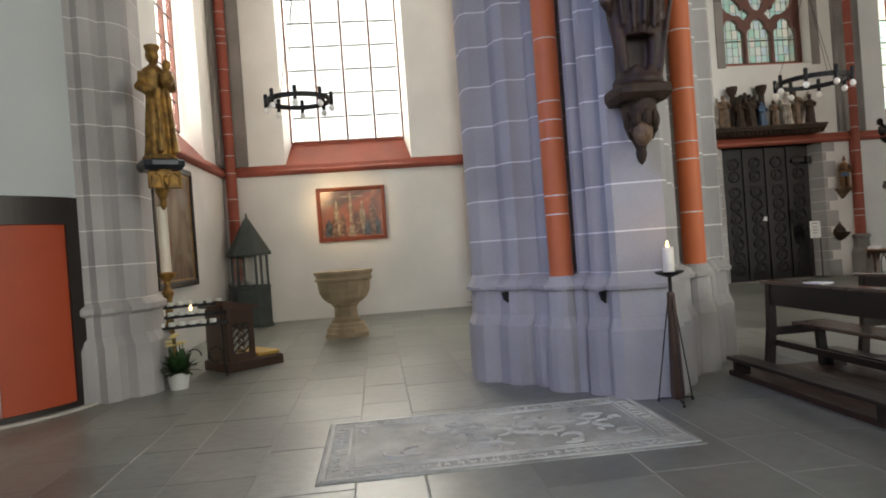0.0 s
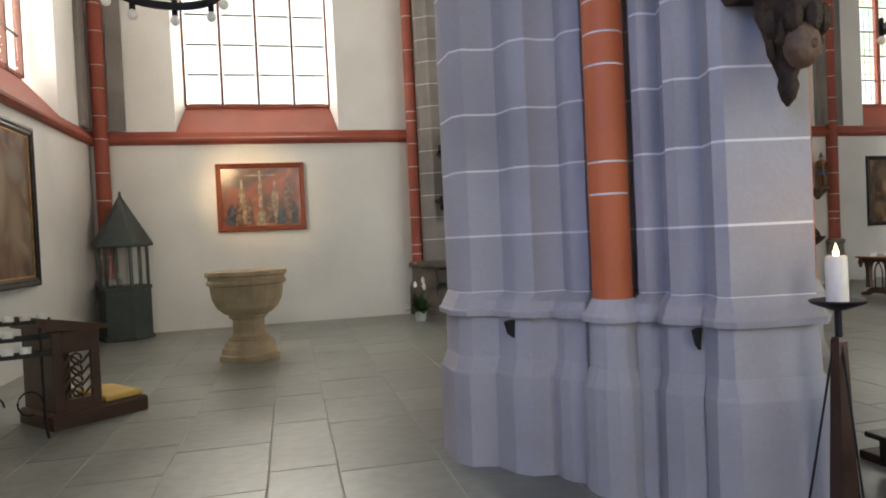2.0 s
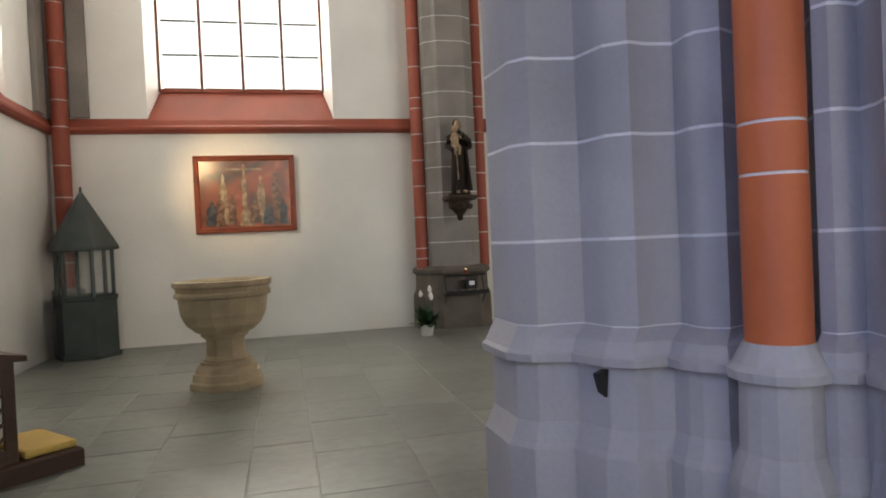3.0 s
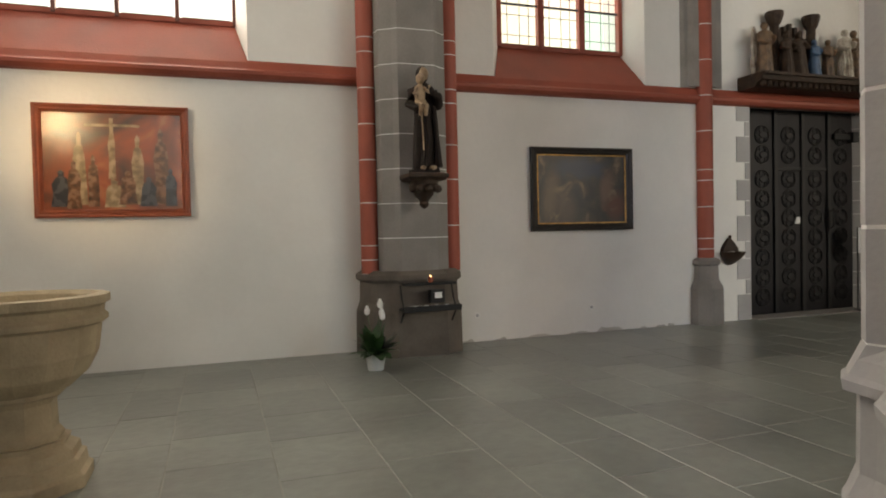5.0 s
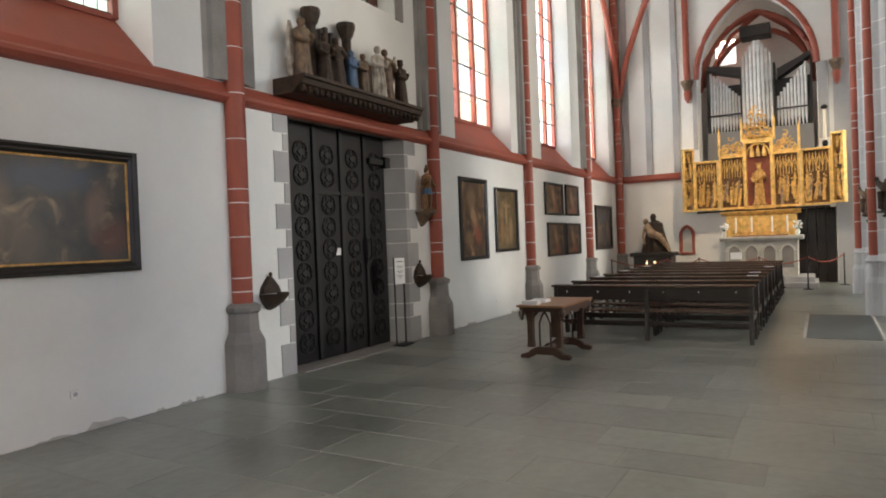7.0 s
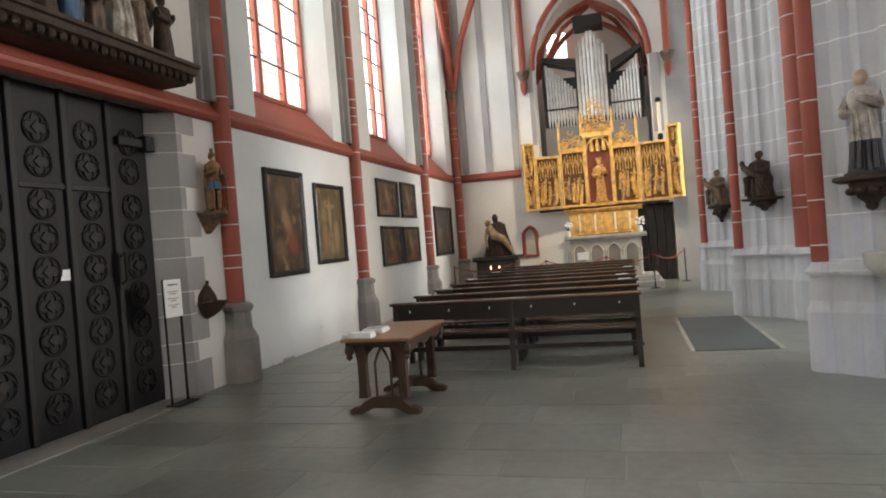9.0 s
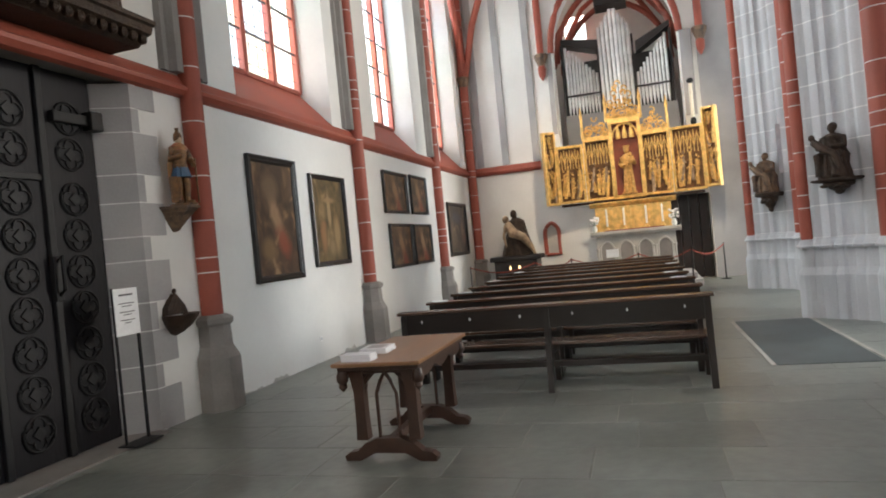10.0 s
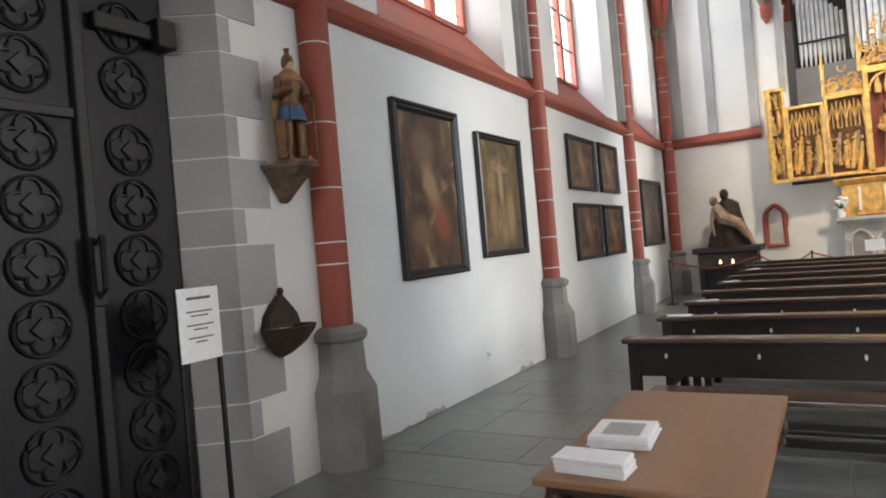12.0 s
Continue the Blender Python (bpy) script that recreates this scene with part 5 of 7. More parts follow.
part("cushion", bm, CUSHION, pd, "ochre kneeling cushion")

vs = thing("votive_stand", "black iron votive candle stand with tiered trays", "candle stand", "", (-2.42, 11.72, 0), 18)
for x in (-0.42, 0.42):
    for y in (-0.22, 0.22):
        bm = B()
        tube(bm, [(x * 1.05, y * 1.2, 0), (x, y, 0.12), (x, y, 0.93)], 0.012, 6)
        part("leg", bm, IRON, vs)
for y, z in ((-0.25, 0.70), (-0.06, 0.82), (0.14, 0.94)):
    bm = B()
    box(bm, -0.5, 0.5, y - 0.075, y + 0.075, z, z + 0.015)
    box(bm, -0.5, 0.5, y - 0.08, y - 0.07, z, z + 0.035)
    box(bm, -0.5, 0.5, y + 0.07, y + 0.08, z, z + 0.035)
    part("tray", bm, IRON, vs)
for x in (-0.3, 0.05, 0.32):
    bm = B()
    tube(bm, [(x + 0.09 * math.cos(i), -0.2, 0.3 + 0.1 * math.sin(i)) for i in [0.5 * j for j in range(11)]], 0.008, 5)
    part("scroll", bm, IRON, vs)
for y, z, n_ in ((-0.25, 0.716, 7), (-0.06, 0.836, 6), (0.14, 0.956, 8)):
    for k in range(n_):
        bm = B()
        lathe(bm, [(0.04, 0), (0.046, 0.065), (0.036, 0.065), (0.034, 0.03)], 10)
        solid("tealight", bm, POT, "white votive tealight on an iron tray", "candle", "votive tealights", m=vs.matrix_world @ pose(-0.44 + 0.125 * k, y, z))
bm = B()
lathe(bm, [(0.012, 0), (0.02, 0.02), (0.012, 0.05), (0.001, 0.08)], 8)
solid("flame", bm, FLAME, "burning votive candle flame", "flame", m=vs.matrix_world @ pose(0.06, 0.0, 0.90))
cs = thing("candlestick", "tall gilt baluster candlestick with a big paschal candle", "candlestick", "", (-2.72, 12.0, 0))
bm = B()
lathe(bm, [(0.16, 0), (0.16, 0.05), (0.09, 0.1), (0.06, 0.2), (0.08, 0.28), (0.05, 0.36), (0.045, 0.6), (0.075, 0.68), (0.05, 0.76), (0.05, 1.05), (0.08, 1.15), (0.04, 1.2), (0.04, 1.3), (0.12, 1.38), (0.13, 1.42), (0.05, 1.43)], 16)
part("stem", bm, OLDGOLD, cs, "", True)
bm = B()
lathe(bm, [(0.07, 1.43), (0.066, 2.32), (0.055, 2.33)], 14)
part("candle", bm, WAX, cs, "tall cream candle", True)


def plant(x, y, pot_r, pot_h, height, n_leaf, seed, label, flower, flower_mat, lily=False):
    top = thing("potted_plant", label, "plant", "", (x, y, 0))
    rnd = random.Random(seed)
    bm = B()
    lathe(bm, [(pot_r * 0.72, 0), (pot_r * 0.76, 0.01), (pot_r * 0.95, pot_h * 0.9), (pot_r, pot_h), (pot_r * 0.9, pot_h), (pot_r * 0.88, pot_h * 0.85)], 18)
    part("pot", bm, POT, top, "white pot", True)
    bm = B()
    for k in range(n_leaf):
        a, ln = rnd.uniform(0, 6.28), rnd.uniform(0.55, 1.0) * height
        el = rnd.uniform(0.3, 1.3)
        w = ln * rnd.uniform(0.10, 0.17)
        d = Vector((math.cos(a), math.sin(a), 0))
        s = Vector((-d.y, d.x, 0))
        prev = None
        for i in range(5):
            t = i / 4
            p = d * (0.02 + ln * t * math.cos(el) * 0.8) + Vector((0, 0, pot_h * 0.9 + ln * t * math.sin(el) - 0.35 * ln * t * t * math.cos(el)))
            ww = w * math.sin(math.pi * min(0.98, 0.12 + t * 0.86))
            cur = (bm.verts.new(p - s * ww), bm.verts.new(p + Vector((0, 0, -0.15 * ww))), bm.verts.new(p + s * ww))
            if prev:
                bm.faces.new((prev[0], prev[1], cur[1], cur[0])), bm.faces.new((prev[1], prev[2], cur[2], cur[1]))
            prev = cur
    part("leaves", bm, LEAF, top, "green leaves", True)
    for k in range(flower):
        a, r = rnd.uniform(0, 6.28), rnd.uniform(0.02, 0.14)
        z = pot_h + height * rnd.uniform(0.75, 1.15)
        bm = B()
        tube(bm, [(0, 0, pot_h * 0.9), (r * math.cos(a) * 0.6, r * math.sin(a) * 0.6, z * 0.7), (r * math.cos(a), r * math.sin(a), z)], 0.005, 5)
        part("stem", bm, LEAF, top)
        bm = B()
        if lily:
            lathe(bm, [(0.004, 0), (0.03, 0.02), (0.035, 0.06), (0.012, 0.11), (0.0, 0.12)], 8, (r * math.cos(a), r * math.sin(a), z - 0.02))
        else:
            for q in range(5):
                ball(bm, (r * math.cos(a) + 0.025 * math.cos(q * 1.256), r * math.sin(a) + 0.025 * math.sin(q * 1.256), z), 0.022, 0.022, 0.014, 6)
        part("flower", bm, flower_mat, top, "", True)
    return top


YELLOWF = mat("pale_yellow_petal", (0.75, 0.62, 0.25), 0.6, vary=0.1, bump=0)
plant(-2.36, 11.0, 0.14, 0.21, 0.4, 90, 3, "potted plant with green leaves and pale yellow flowers on the floor", 9, YELLOWF)
plant(2.40, 17.28, 0.12, 0.19, 0.46, 64, 5, "white peace lily in a white pot on the floor", 4, WHITEP, True)

# gilded statue on the west pier
gb = bracket(-2.40, 10.92, 2.76, 0.46, 0.58, 30, OLDGOLD, "carved dark and gilt corbel on the wall pier", 0.36, 0.75, BLUEDK)
for dx in (-0.1, 0.1):
    bm = B()
    box(bm, dx - 0.085, dx + 0.085, -0.36, -0.3, -0.34, -0.14, 0.012)
    tube(bm, [(dx - 0.06, -0.37, -0.31), (dx - 0.05, -0.37, -0.2), (dx, -0.37, -0.165), (dx + 0.05, -0.37, -0.2), (dx + 0.06, -0.37, -0.31)], 0.012, 6)
    part("gilt_arcade", bm, OLDGOLD, gb, "gilt arcaded face")
statue(-2.30, 10.72, 2.76, 1.32, 30, OLDGOLD, "gilded crowned statue on a carved corbel", 41, child=True, crown=True, wide=0.74)

# rack at the friar's pier
rk = thing("candle_rack", "dark iron candle rack fixed to the pier base", "candle rack", "", (3.16, 17.66, 0))
bm = B()
box(bm, -0.36, 0.36, -0.22, 0.05, 0.60, 0.63, 0.004)
box(bm, -0.36, 0.36, -0.22, -0.205, 0.63, 0.67)
part("tray", bm, IRON, rk)
bm = B()
box(bm, -0.3, 0.36, -0.05, 0.1, 0.90, 0.93, 0.004)
part("shelf", bm, IRON, rk)
bm = B()
box(bm, 0.02, 0.2, -0.06, 0.05, 0.68, 0.84, 0.006)
part("money_box", bm, IRON, rk, "dark money box")
bm = B()
box(bm, 0.07, 0.16, -0.064, -0.061, 0.74, 0.81)
part("label_plate", bm, PAPER, rk)
for x in (-0.33, 0.33):
    bm = B()
    tube(bm, [(x, 0.06, 0.45), (x, -0.1, 0.6), (x, 0.0, 0.75), (x, 0.06, 0.9)], 0.012, 6)
    part("arm", bm, IRON, rk)
for k in range(8):
    bm = B()
    lathe(bm, [(0.026, 0), (0.028, 0.03), (0.02, 0.03)], 10)
    solid("tealight", bm, POT, "white votive tealight on an iron tray", "candle", "votive tealights", m=pose(2.92 + 0.065 * k, 17.53 + 0.05 * (k % 2), 0.63))
bm = B()
lathe(bm, [(0.03, 0), (0.035, 0.07), (0.028, 0.07)], 10)
solid("votive_glass", bm, FRAMERED, "red votive glass on the rack", "candle", m=pose(3.2, 17.66, 0.93))
bm = B()
lathe(bm, [(0.008, 0), (0.012, 0.01), (0.001, 0.04)], 8)
solid("flame", bm, FLAME, "small flame in a red votive glass", "flame", m=pose(3.2, 17.66, 0.985))

# ---- standing candle at the great pier ----
sc = thing("candle_stand", "iron tripod stand with a wooden post and pillar candle", "candle stand", "", (2.66, 8.14, 0))
bm = B()
loft(bm, [[(-w, -w, z), (w, -w, z), (w, w, z), (-w, w, z)] for w, z in ((0.04, 0.04), (0.045, 0.1), (0.025, 0.95), (0.02, 0.97))])
part("post", bm, BROWNWOOD, sc, "brown wooden post")
bm = B()
tube(bm, [(0, 0, 0.96), (0, 0, 1.13)], 0.016, 8)
part("spike", bm, IRON, sc)
bm = B()
lathe(bm, [(0.03, 1.10), (0.11, 1.13), (0.125, 1.145), (0.115, 1.15), (0.02, 1.135)], 20)
part("drip_pan", bm, IRON, sc, "", True)
for k in range(3):
    a = radians(20 + 120 * k)
    bm = B()
    tube(bm, [(0.02 * math.cos(a), 0.02 * math.sin(a), 0.95), (0.17 * math.cos(a), 0.17 * math.sin(a), 0.02)], 0.006, 5)
    tube(bm, [(0.17 * math.cos(a), 0.17 * math.sin(a), 0.03), (0, 0, 0.05)], 0.008, 5)
    ball(bm, (0.17 * math.cos(a), 0.17 * math.sin(a), 0.014), 0.014, 0.014, 0.014, 6)
    part("leg", bm, IRON, sc)
bm = B()
lathe(bm, [(0.049, 1.14), (0.049, 1.345), (0.043, 1.36), (0.035, 1.35), (0.005, 1.348)], 20)
part("candle", bm, WAX, sc, "white pillar candle", True)
bm = B()
lathe(bm, [(0.006, 1.345), (0.013, 1.36), (0.014, 1.375), (0.007, 1.40), (0.001, 1.42)], 10)
part("flame", bm, FLAME, sc, "candle flame", True)

# dark statue on the great pier
WOODSAINT = mat("dark_brown_carved_wood", (0.06, 0.036, 0.03), 0.5, vary=0.3, scale=4, grain=0.2, fine=40, bump=0.3, spec=0.3)
cb = bracket(2.55, 8.45, 2.78, 0.47, 0.68, 0, CARVED, "dark carved corbel with a painted head on the great pier", 0.36, 0.85)
bm = B()
ball(bm, (-0.03, -0.3, -0.42), 0.085, 0.08, 0.11, 12)
ball(bm, (-0.03, -0.37, -0.43), 0.02, 0.03, 0.025, 6)
part("carved_head", bm, POLYDK, cb, "painted carved head", True)
bm = B()
for k in range(7):
    a = math.pi * (k + 0.5) / 7
    tube(bm, [(0.12 * math.cos(a), -0.17 - 0.11 * math.sin(a), -0.24), (0.135 * math.cos(a), -0.17 - 0.14 * math.sin(a), -0.34), (0.10 * math.cos(a), -0.17 - 0.10 * math.sin(a), -0.46)], [0.018, 0.028, 0.012], 6)
    ball(bm, (0.13 * math.cos(a), -0.17 - 0.13 * math.sin(a), -0.30 - 0.08 * (k % 2)), 0.03, 0.03, 0.035, 6)
part("leaf_carving", bm, CARVED, cb, "curled leaf carving", True)
bm = B()
lathe(bm, [(0.215, 0), (0.22, 0.05), (0.2, 0.07), (0.185, 0.11), (0.0, 0.11)], 20)
for sx in (-1, 1):
    tube(bm, [(sx * 0.13, -0.03, 0.08), (sx * 0.15, -0.04, 0.3), (sx * 0.17, -0.03, 0.55), (sx * 0.15, 0, 0.8)], [0.045, 0.055, 0.07, 0.09], 10)
    tube(bm, [(sx * 0.07, -0.08, 0.11), (sx * 0.07, -0.17, 0.13)], [0.05, 0.035], 8)
box(bm, -0.15, 0.15, 0.02, 0.14, 0.08, 0.8, 0.02)
lathe(bm, [(0.16, 0.44), (0.185, 0.42), (0.215, 0.5), (0.245, 0.75), (0.26, 1.0), (0.24, 1.2), (0.25, 1.4), (0.2, 1.52), (0.07, 1.58), (0.06, 1.62)], 30, shape=lambda a, z: (1 + 0.09 * math.sin(8 * a + 2 * z) + 0.05 * math.sin(3 * a)) * (1 - 0.25 * abs(math.sin(a))))
for k in range(7):
    a = math.pi + math.pi * (k + 0.5) / 7
    tube(bm, [(0.24 * math.cos(a), 0.2 * math.sin(a), 1.25), (0.25 * math.cos(a + 0.12), 0.22 * math.sin(a + 0.12), 0.85), (0.2 * math.cos(a + 0.05), 0.2 * math.sin(a), 0.46 + 0.05 * (k % 2))], [0.015, 0.03, 0.018], 6)
tube(bm, [(-0.25, 0, 1.4), (-0.33, -0.08, 1.1), (-0.29, -0.12, 0.7), (-0.24, -0.06, 0.62)], [0.07, 0.07, 0.05, 0.02], 8)
tube(bm, [(0.25, 0, 1.4), (0.32, -0.12, 1.15), (0.18, -0.25, 1.2)], [0.07, 0.06, 0.04], 8)
tube(bm, [(0.17, -0.08, 0.06), (0.24, -0.08, 0.4), (0.36, -0.1, 1.0), (0.48, -0.12, 1.6)], 0.022, 8)
ball(bm, (0, -0.02, 1.74), 0.1, 0.115, 0.14, 14)
carve(solid("statue", bm, WOODSAINT, "tall dark brown wooden statue with a staff on the great pier", "statue", "", True, "", pose(2.55, 8.25, 2.78)), 0.016)


# ---- chandeliers ----
def chandelier(x, y, z, r, n, group):
    top = thing("ring_chandelier", "black iron ring chandelier with downward glass lamps", "chandelier", group, (x, y, z))
    bm = B()
    rings = []
    for i in range(33):
        a = 2 * math.pi * i / 32
        rings.append([((r + u) * math.cos(a), (r + u) * math.sin(a), v) for u, v in ((-0.012, -0.025), (0.012, -0.025), (0.012, 0.025), (-0.012, 0.025))])
    loft(bm, rings)
    part("ring", bm, IRON, top)
    for k in range(n):
        a = 2 * math.pi * k / n
        c = ((r + 0.02) * math.cos(a), (r + 0.02) * math.sin(a))
        bm = B()
        lathe(bm, [(0.02, -0.06), (0.022, 0.08), (0.016, 0.09)], 10, (*c, 0))
        h = part("lamp_holder", bm, IRON, top)
        bm = B()
        lathe(bm, [(0.012, -0.06), (0.03, -0.08), (0.033, -0.1), (0.023, -0.12), (0.004, -0.13)], 12, (*c, 0))
        part("bulb", bm, BULB, h, "clear glass bulb", True)
    for k in range(3):
        a = 2 * math.pi * k / 3 + 0.3
        bm = B()
        tube(bm, [(r * math.cos(a), r * math.sin(a), 0.02), (0, 0, 1.1)], 0.003, 4)
        part("wire", bm, IRON, top)
    bm = B()
    tube(bm, [(0, 0, 1.1), (0, 0, TOP - z)], 0.0035, 4)
    part("cable", bm, IRON, top)
    return top


chandelier(-0.58, 10.1, 3.24, 0.34, 8, "chandeliers")
chandelier(5.25, 9.7, 3.08, 0.37, 8, "chandeliers")


# ---- pews and table ----
def pew(length, kneel, platform, label, group, tags):
    """A pew that faces +x, its back at x = 0, from y = 0 to length."""
    top = tagged(new("pew"), label, "pew", group)
    z0 = platform
    bm = B()
    box(bm, -0.02, 0.025, 0.03, length - 0.03, 0.64 + z0, 0.85 + z0, 0.005)
    part("back_board", bm, DARKWOOD, top, "dark back board")
    bm = B()
    box(bm, -0.07, 0.075, 0, length, 0.85 + z0, 0.885 + z0, 0.01)
    part("book_rest", bm, PEWRAIL, top, "worn brown top rail")
    bm = B()
    box(bm, 0.22, 0.56, 0.03, length - 0.03, 0.42 + z0, 0.455 + z0, 0.008)
    part("seat", bm, PEWRAIL, top, "brown plank seat")
    for y in (0.06, length / 2, length - 0.06):
        bm = B()
        loft(bm, [[(x0, y - 0.03, z), (x1, y - 0.03, z), (x1, y + 0.03, z), (x0, y + 0.03, z)] for x0, x1, z in ((-0.10, -0.02, z0), (-0.05, 0.03, 0.42 + z0), (-0.03, 0.04, 0.85 + z0))])
        part("leg", bm, DARKWOOD, top)
        bm = B()
        loft(bm, [[(x0, y - 0.03, z), (x1, y - 0.03, z), (x1, y + 0.03, z), (x0, y + 0.03, z)] for x0, x1, z in ((0.48, 0.56, z0), (0.45, 0.53, 0.42 + z0))])
        box(bm, -0.03, 0.54, y - 0.025, y + 0.025, 0.34 + z0, 0.42 + z0)
        part("leg", bm, DARKWOOD, top)
    bm = B()
    box(bm, 0.0, 0.03, 0.06, length - 0.06, 0.24 + z0, 0.30 + z0, 0.004)
    part("stretcher", bm, DARKWOOD, top)
    if kneel:
        bm = B()
        box(bm, kneel - 0.09, kneel + 0.09, 0.0, length, 0.13 + z0, 0.165 + z0, 0.008)
        part("kneeler", bm, DARKWOOD, top)
        for y in (0.12, length / 2, length - 0.12):
            bm = B()
            box(bm, kneel - 0.07, kneel + 0.07, y - 0.03, y + 0.03, z0, 0.13 + z0)
            part("kneeler_foot", bm, DARKWOOD, top)
    for k in range(tags):
        bm = B()
        y = length * (k + 0.5) / tags
        lathe(bm, [(0.011, -0.005), (0.011, 0.0)], 10)
        bmesh.ops.rotate(bm, verts=bm.verts, matrix=Euler((0, radians(90), 0)).to_matrix())
        bmesh.ops.scale(bm, verts=bm.verts, vec=(1, 0.8, 1.5))
        bmesh.ops.translate(bm, verts=bm.verts, vec=(-0.022, y, 0.77 + z0))
        part("number_tag", bm, PAPER, top, "small white tag")
    return top


first = pew(3.15, 0.72, 0, "dark stained pew with small white tags on its back", "pews before the altar", 6)
first.matrix_world = pose(13.02, 13.2, 0)
for k in range(1, 9):
    copy_thing(first, pose(13.02 + 1.02 * k, 13.2 + 0.01 * (k % 2), 0))
for k, (dx, dy) in enumerate(((1.04, 3.05), (2.06, 0.25), (2.06, 3.0), (3.08, 0.3), (4.1, 3.05), (5.12, 0.2), (6.12, 3.0))):
    bm = B()
    box(bm, -0.04, 0.04, -0.09, 0.09, 0, 0.006)
    solid("leaflet", bm, PAPER, "white leaflet lying on a pew rail", "leaflet", "leaflets on the pews", m=pose(13.02 + dx, 13.15 + dy, 0.886, 0, 0, 8 * k))
plat = thing("pew_platform", "low brown boarded platform under the nave pews", "platform", "", (0, 0, 0))
for k in range(15):
    bm = B()
    box(bm, 3.602 + 0.21 * k, 3.808 + 0.21 * k, 3.0, 8.98, 0, 0.055, 0.006)
    part("board", bm, BROWNWOOD, plat)
second = pew(3.9, -0.38, 0.055, "heavy dark pew with a long kneeler on a wooden platform", "nave pews", 0)
second.matrix_world = pose(3.98, 4.95, 0)
for k in (1, 2):
    copy_thing(second, pose(3.98 + 1.0 * k, 4.95, 0))
bm = B()
box(bm, -0.07, 0.07, -0.1, 0.1, 0, 0.008)
solid("leaflet", bm, PAPER, "white leaflet lying on a nave pew", "leaflet", "leaflets on the pews", m=pose(4.0, 8.1, 0.942, 0, 0, 10))

tb = thing("trestle_table", "brown oak table with arched openwork legs and scroll feet", "table", "", (11.46, 15.72, 0))
bm = B()
box(bm, -0.64, 0.64, -0.35, 0.35, 0.735, 0.765, 0.008)
part("tabletop", bm, TABLETOP, tb, "worn light brown tabletop")
bm = B()
box(bm, -0.6, 0.6, -0.32, 0.32, 0.70, 0.735, 0.006)
part("moulding", bm, BROWNWOOD, tb)
for y in (-0.3, 0.3):
    bm = B()
    n = 24
    pts = [(-0.58, 0.70), (0.58, 0.70)] + [(0.58 - 1.16 * i / n, 0.66 - 0.045 * abs(math.sin(math.pi * 3 * i / n))) for i in range(n + 1)]
    loft(bm, [[(x, y - 0.012, z) for x, z in pts], [(x, y + 0.012, z) for x, z in pts]])
    part("apron", bm, BROWNWOOD, tb, "scalloped apron")
for x in (-0.46, 0.46):
    trestle = B()
    for y in (-0.21, 0.21):
        loft(trestle, [[(x - w, y - w, z), (x + w, y - w, z), (x + w, y + w, z), (x - w, y + w, z)] for w, z in ((0.045, 0.16), (0.04, 0.3), (0.04, 0.52), (0.055, 0.64), (0.06, 0.70))])
    for y in (-0.08, 0.08):
        tube(trestle, [(x, y, 0.17), (x, y, 0.5), (x, y * 0.5, 0.6), (x, 0, 0.66)], 0.014, 6)
    tube(trestle, [(x, -0.19, 0.5), (x, -0.16, 0.6), (x, -0.08, 0.68)], 0.022, 6)
    tube(trestle, [(x, 0.19, 0.5), (x, 0.16, 0.6), (x, 0.08, 0.68)], 0.022, 6)
    box(trestle, x - 0.05, x + 0.05, -0.3, 0.3, 0.66, 0.70, 0.008)
    part("trestle", trestle, BROWNWOOD, tb, "arched openwork end")
    bm = B()
    pts = [(-0.36, 0), (-0.24, 0.0), (-0.12, 0.06), (0.12, 0.06), (0.24, 0.0), (0.36, 0), (0.37, 0.035), (0.33, 0.065), (0.26, 0.075), (0.2, 0.13), (0.1, 0.17), (-0.1, 0.17), (-0.2, 0.13), (-0.26, 0.075), (-0.33, 0.065), (-0.37, 0.035)]
    loft(bm, [[(x - 0.04, y, z) for y, z in pts], [(x + 0.04, y, z) for y, z in pts]])
    part("foot", bm, BROWNWOOD, tb, "scrolled foot")
for x in (-0.56, 0.56):
    for y in (-0.3, 0.3):
        bm = B()
        lathe(bm, [(0.03, 0.70), (0.045, 0.66), (0.045, 0.62), (0.028, 0.60), (0.035, 0.575), (0.008, 0.545)], 10, (x, y, 0))
        part("pendant", bm, BROWNWOOD, tb, "turned corner drop", True)
bm = B()
box(bm, -0.46, 0.46, -0.035, 0.035, 0.10, 0.17, 0.01)
part("stretcher", bm, BROWNWOOD, tb)


def paper_stack(x, y, rz, w, d, n, label):
    top = thing("paper_stack", label, "papers", "papers on the table", (x, y, 0.766), rz)
    rnd = random.Random(int(x * 100))
    for k in range(n):
        bm = B()
        box(bm, -w / 2, w / 2, -d / 2, d / 2, 0, 0.007)
        o = part("sheet", bm, PAPER, top)
        o.matrix_basis = pose(rnd.uniform(-0.006, 0.006), rnd.uniform(-0.006, 0.006), 0.0072 * k, 0, 0, rnd.uniform(-2, 2))
    return top


st1 = paper_stack(11.29, 15.88, 3, 0.24, 0.22, 6, "stack of white printed magazines on the table")
bm = B()
box(bm, -0.08, 0.08, -0.07, 0.07, 0.0435, 0.0437)
part("printed_picture", bm, TIN, st1)
paper_stack(10.95, 15.89, -2, 0.13, 0.24, 7, "stack of folded white leaflets on the table")

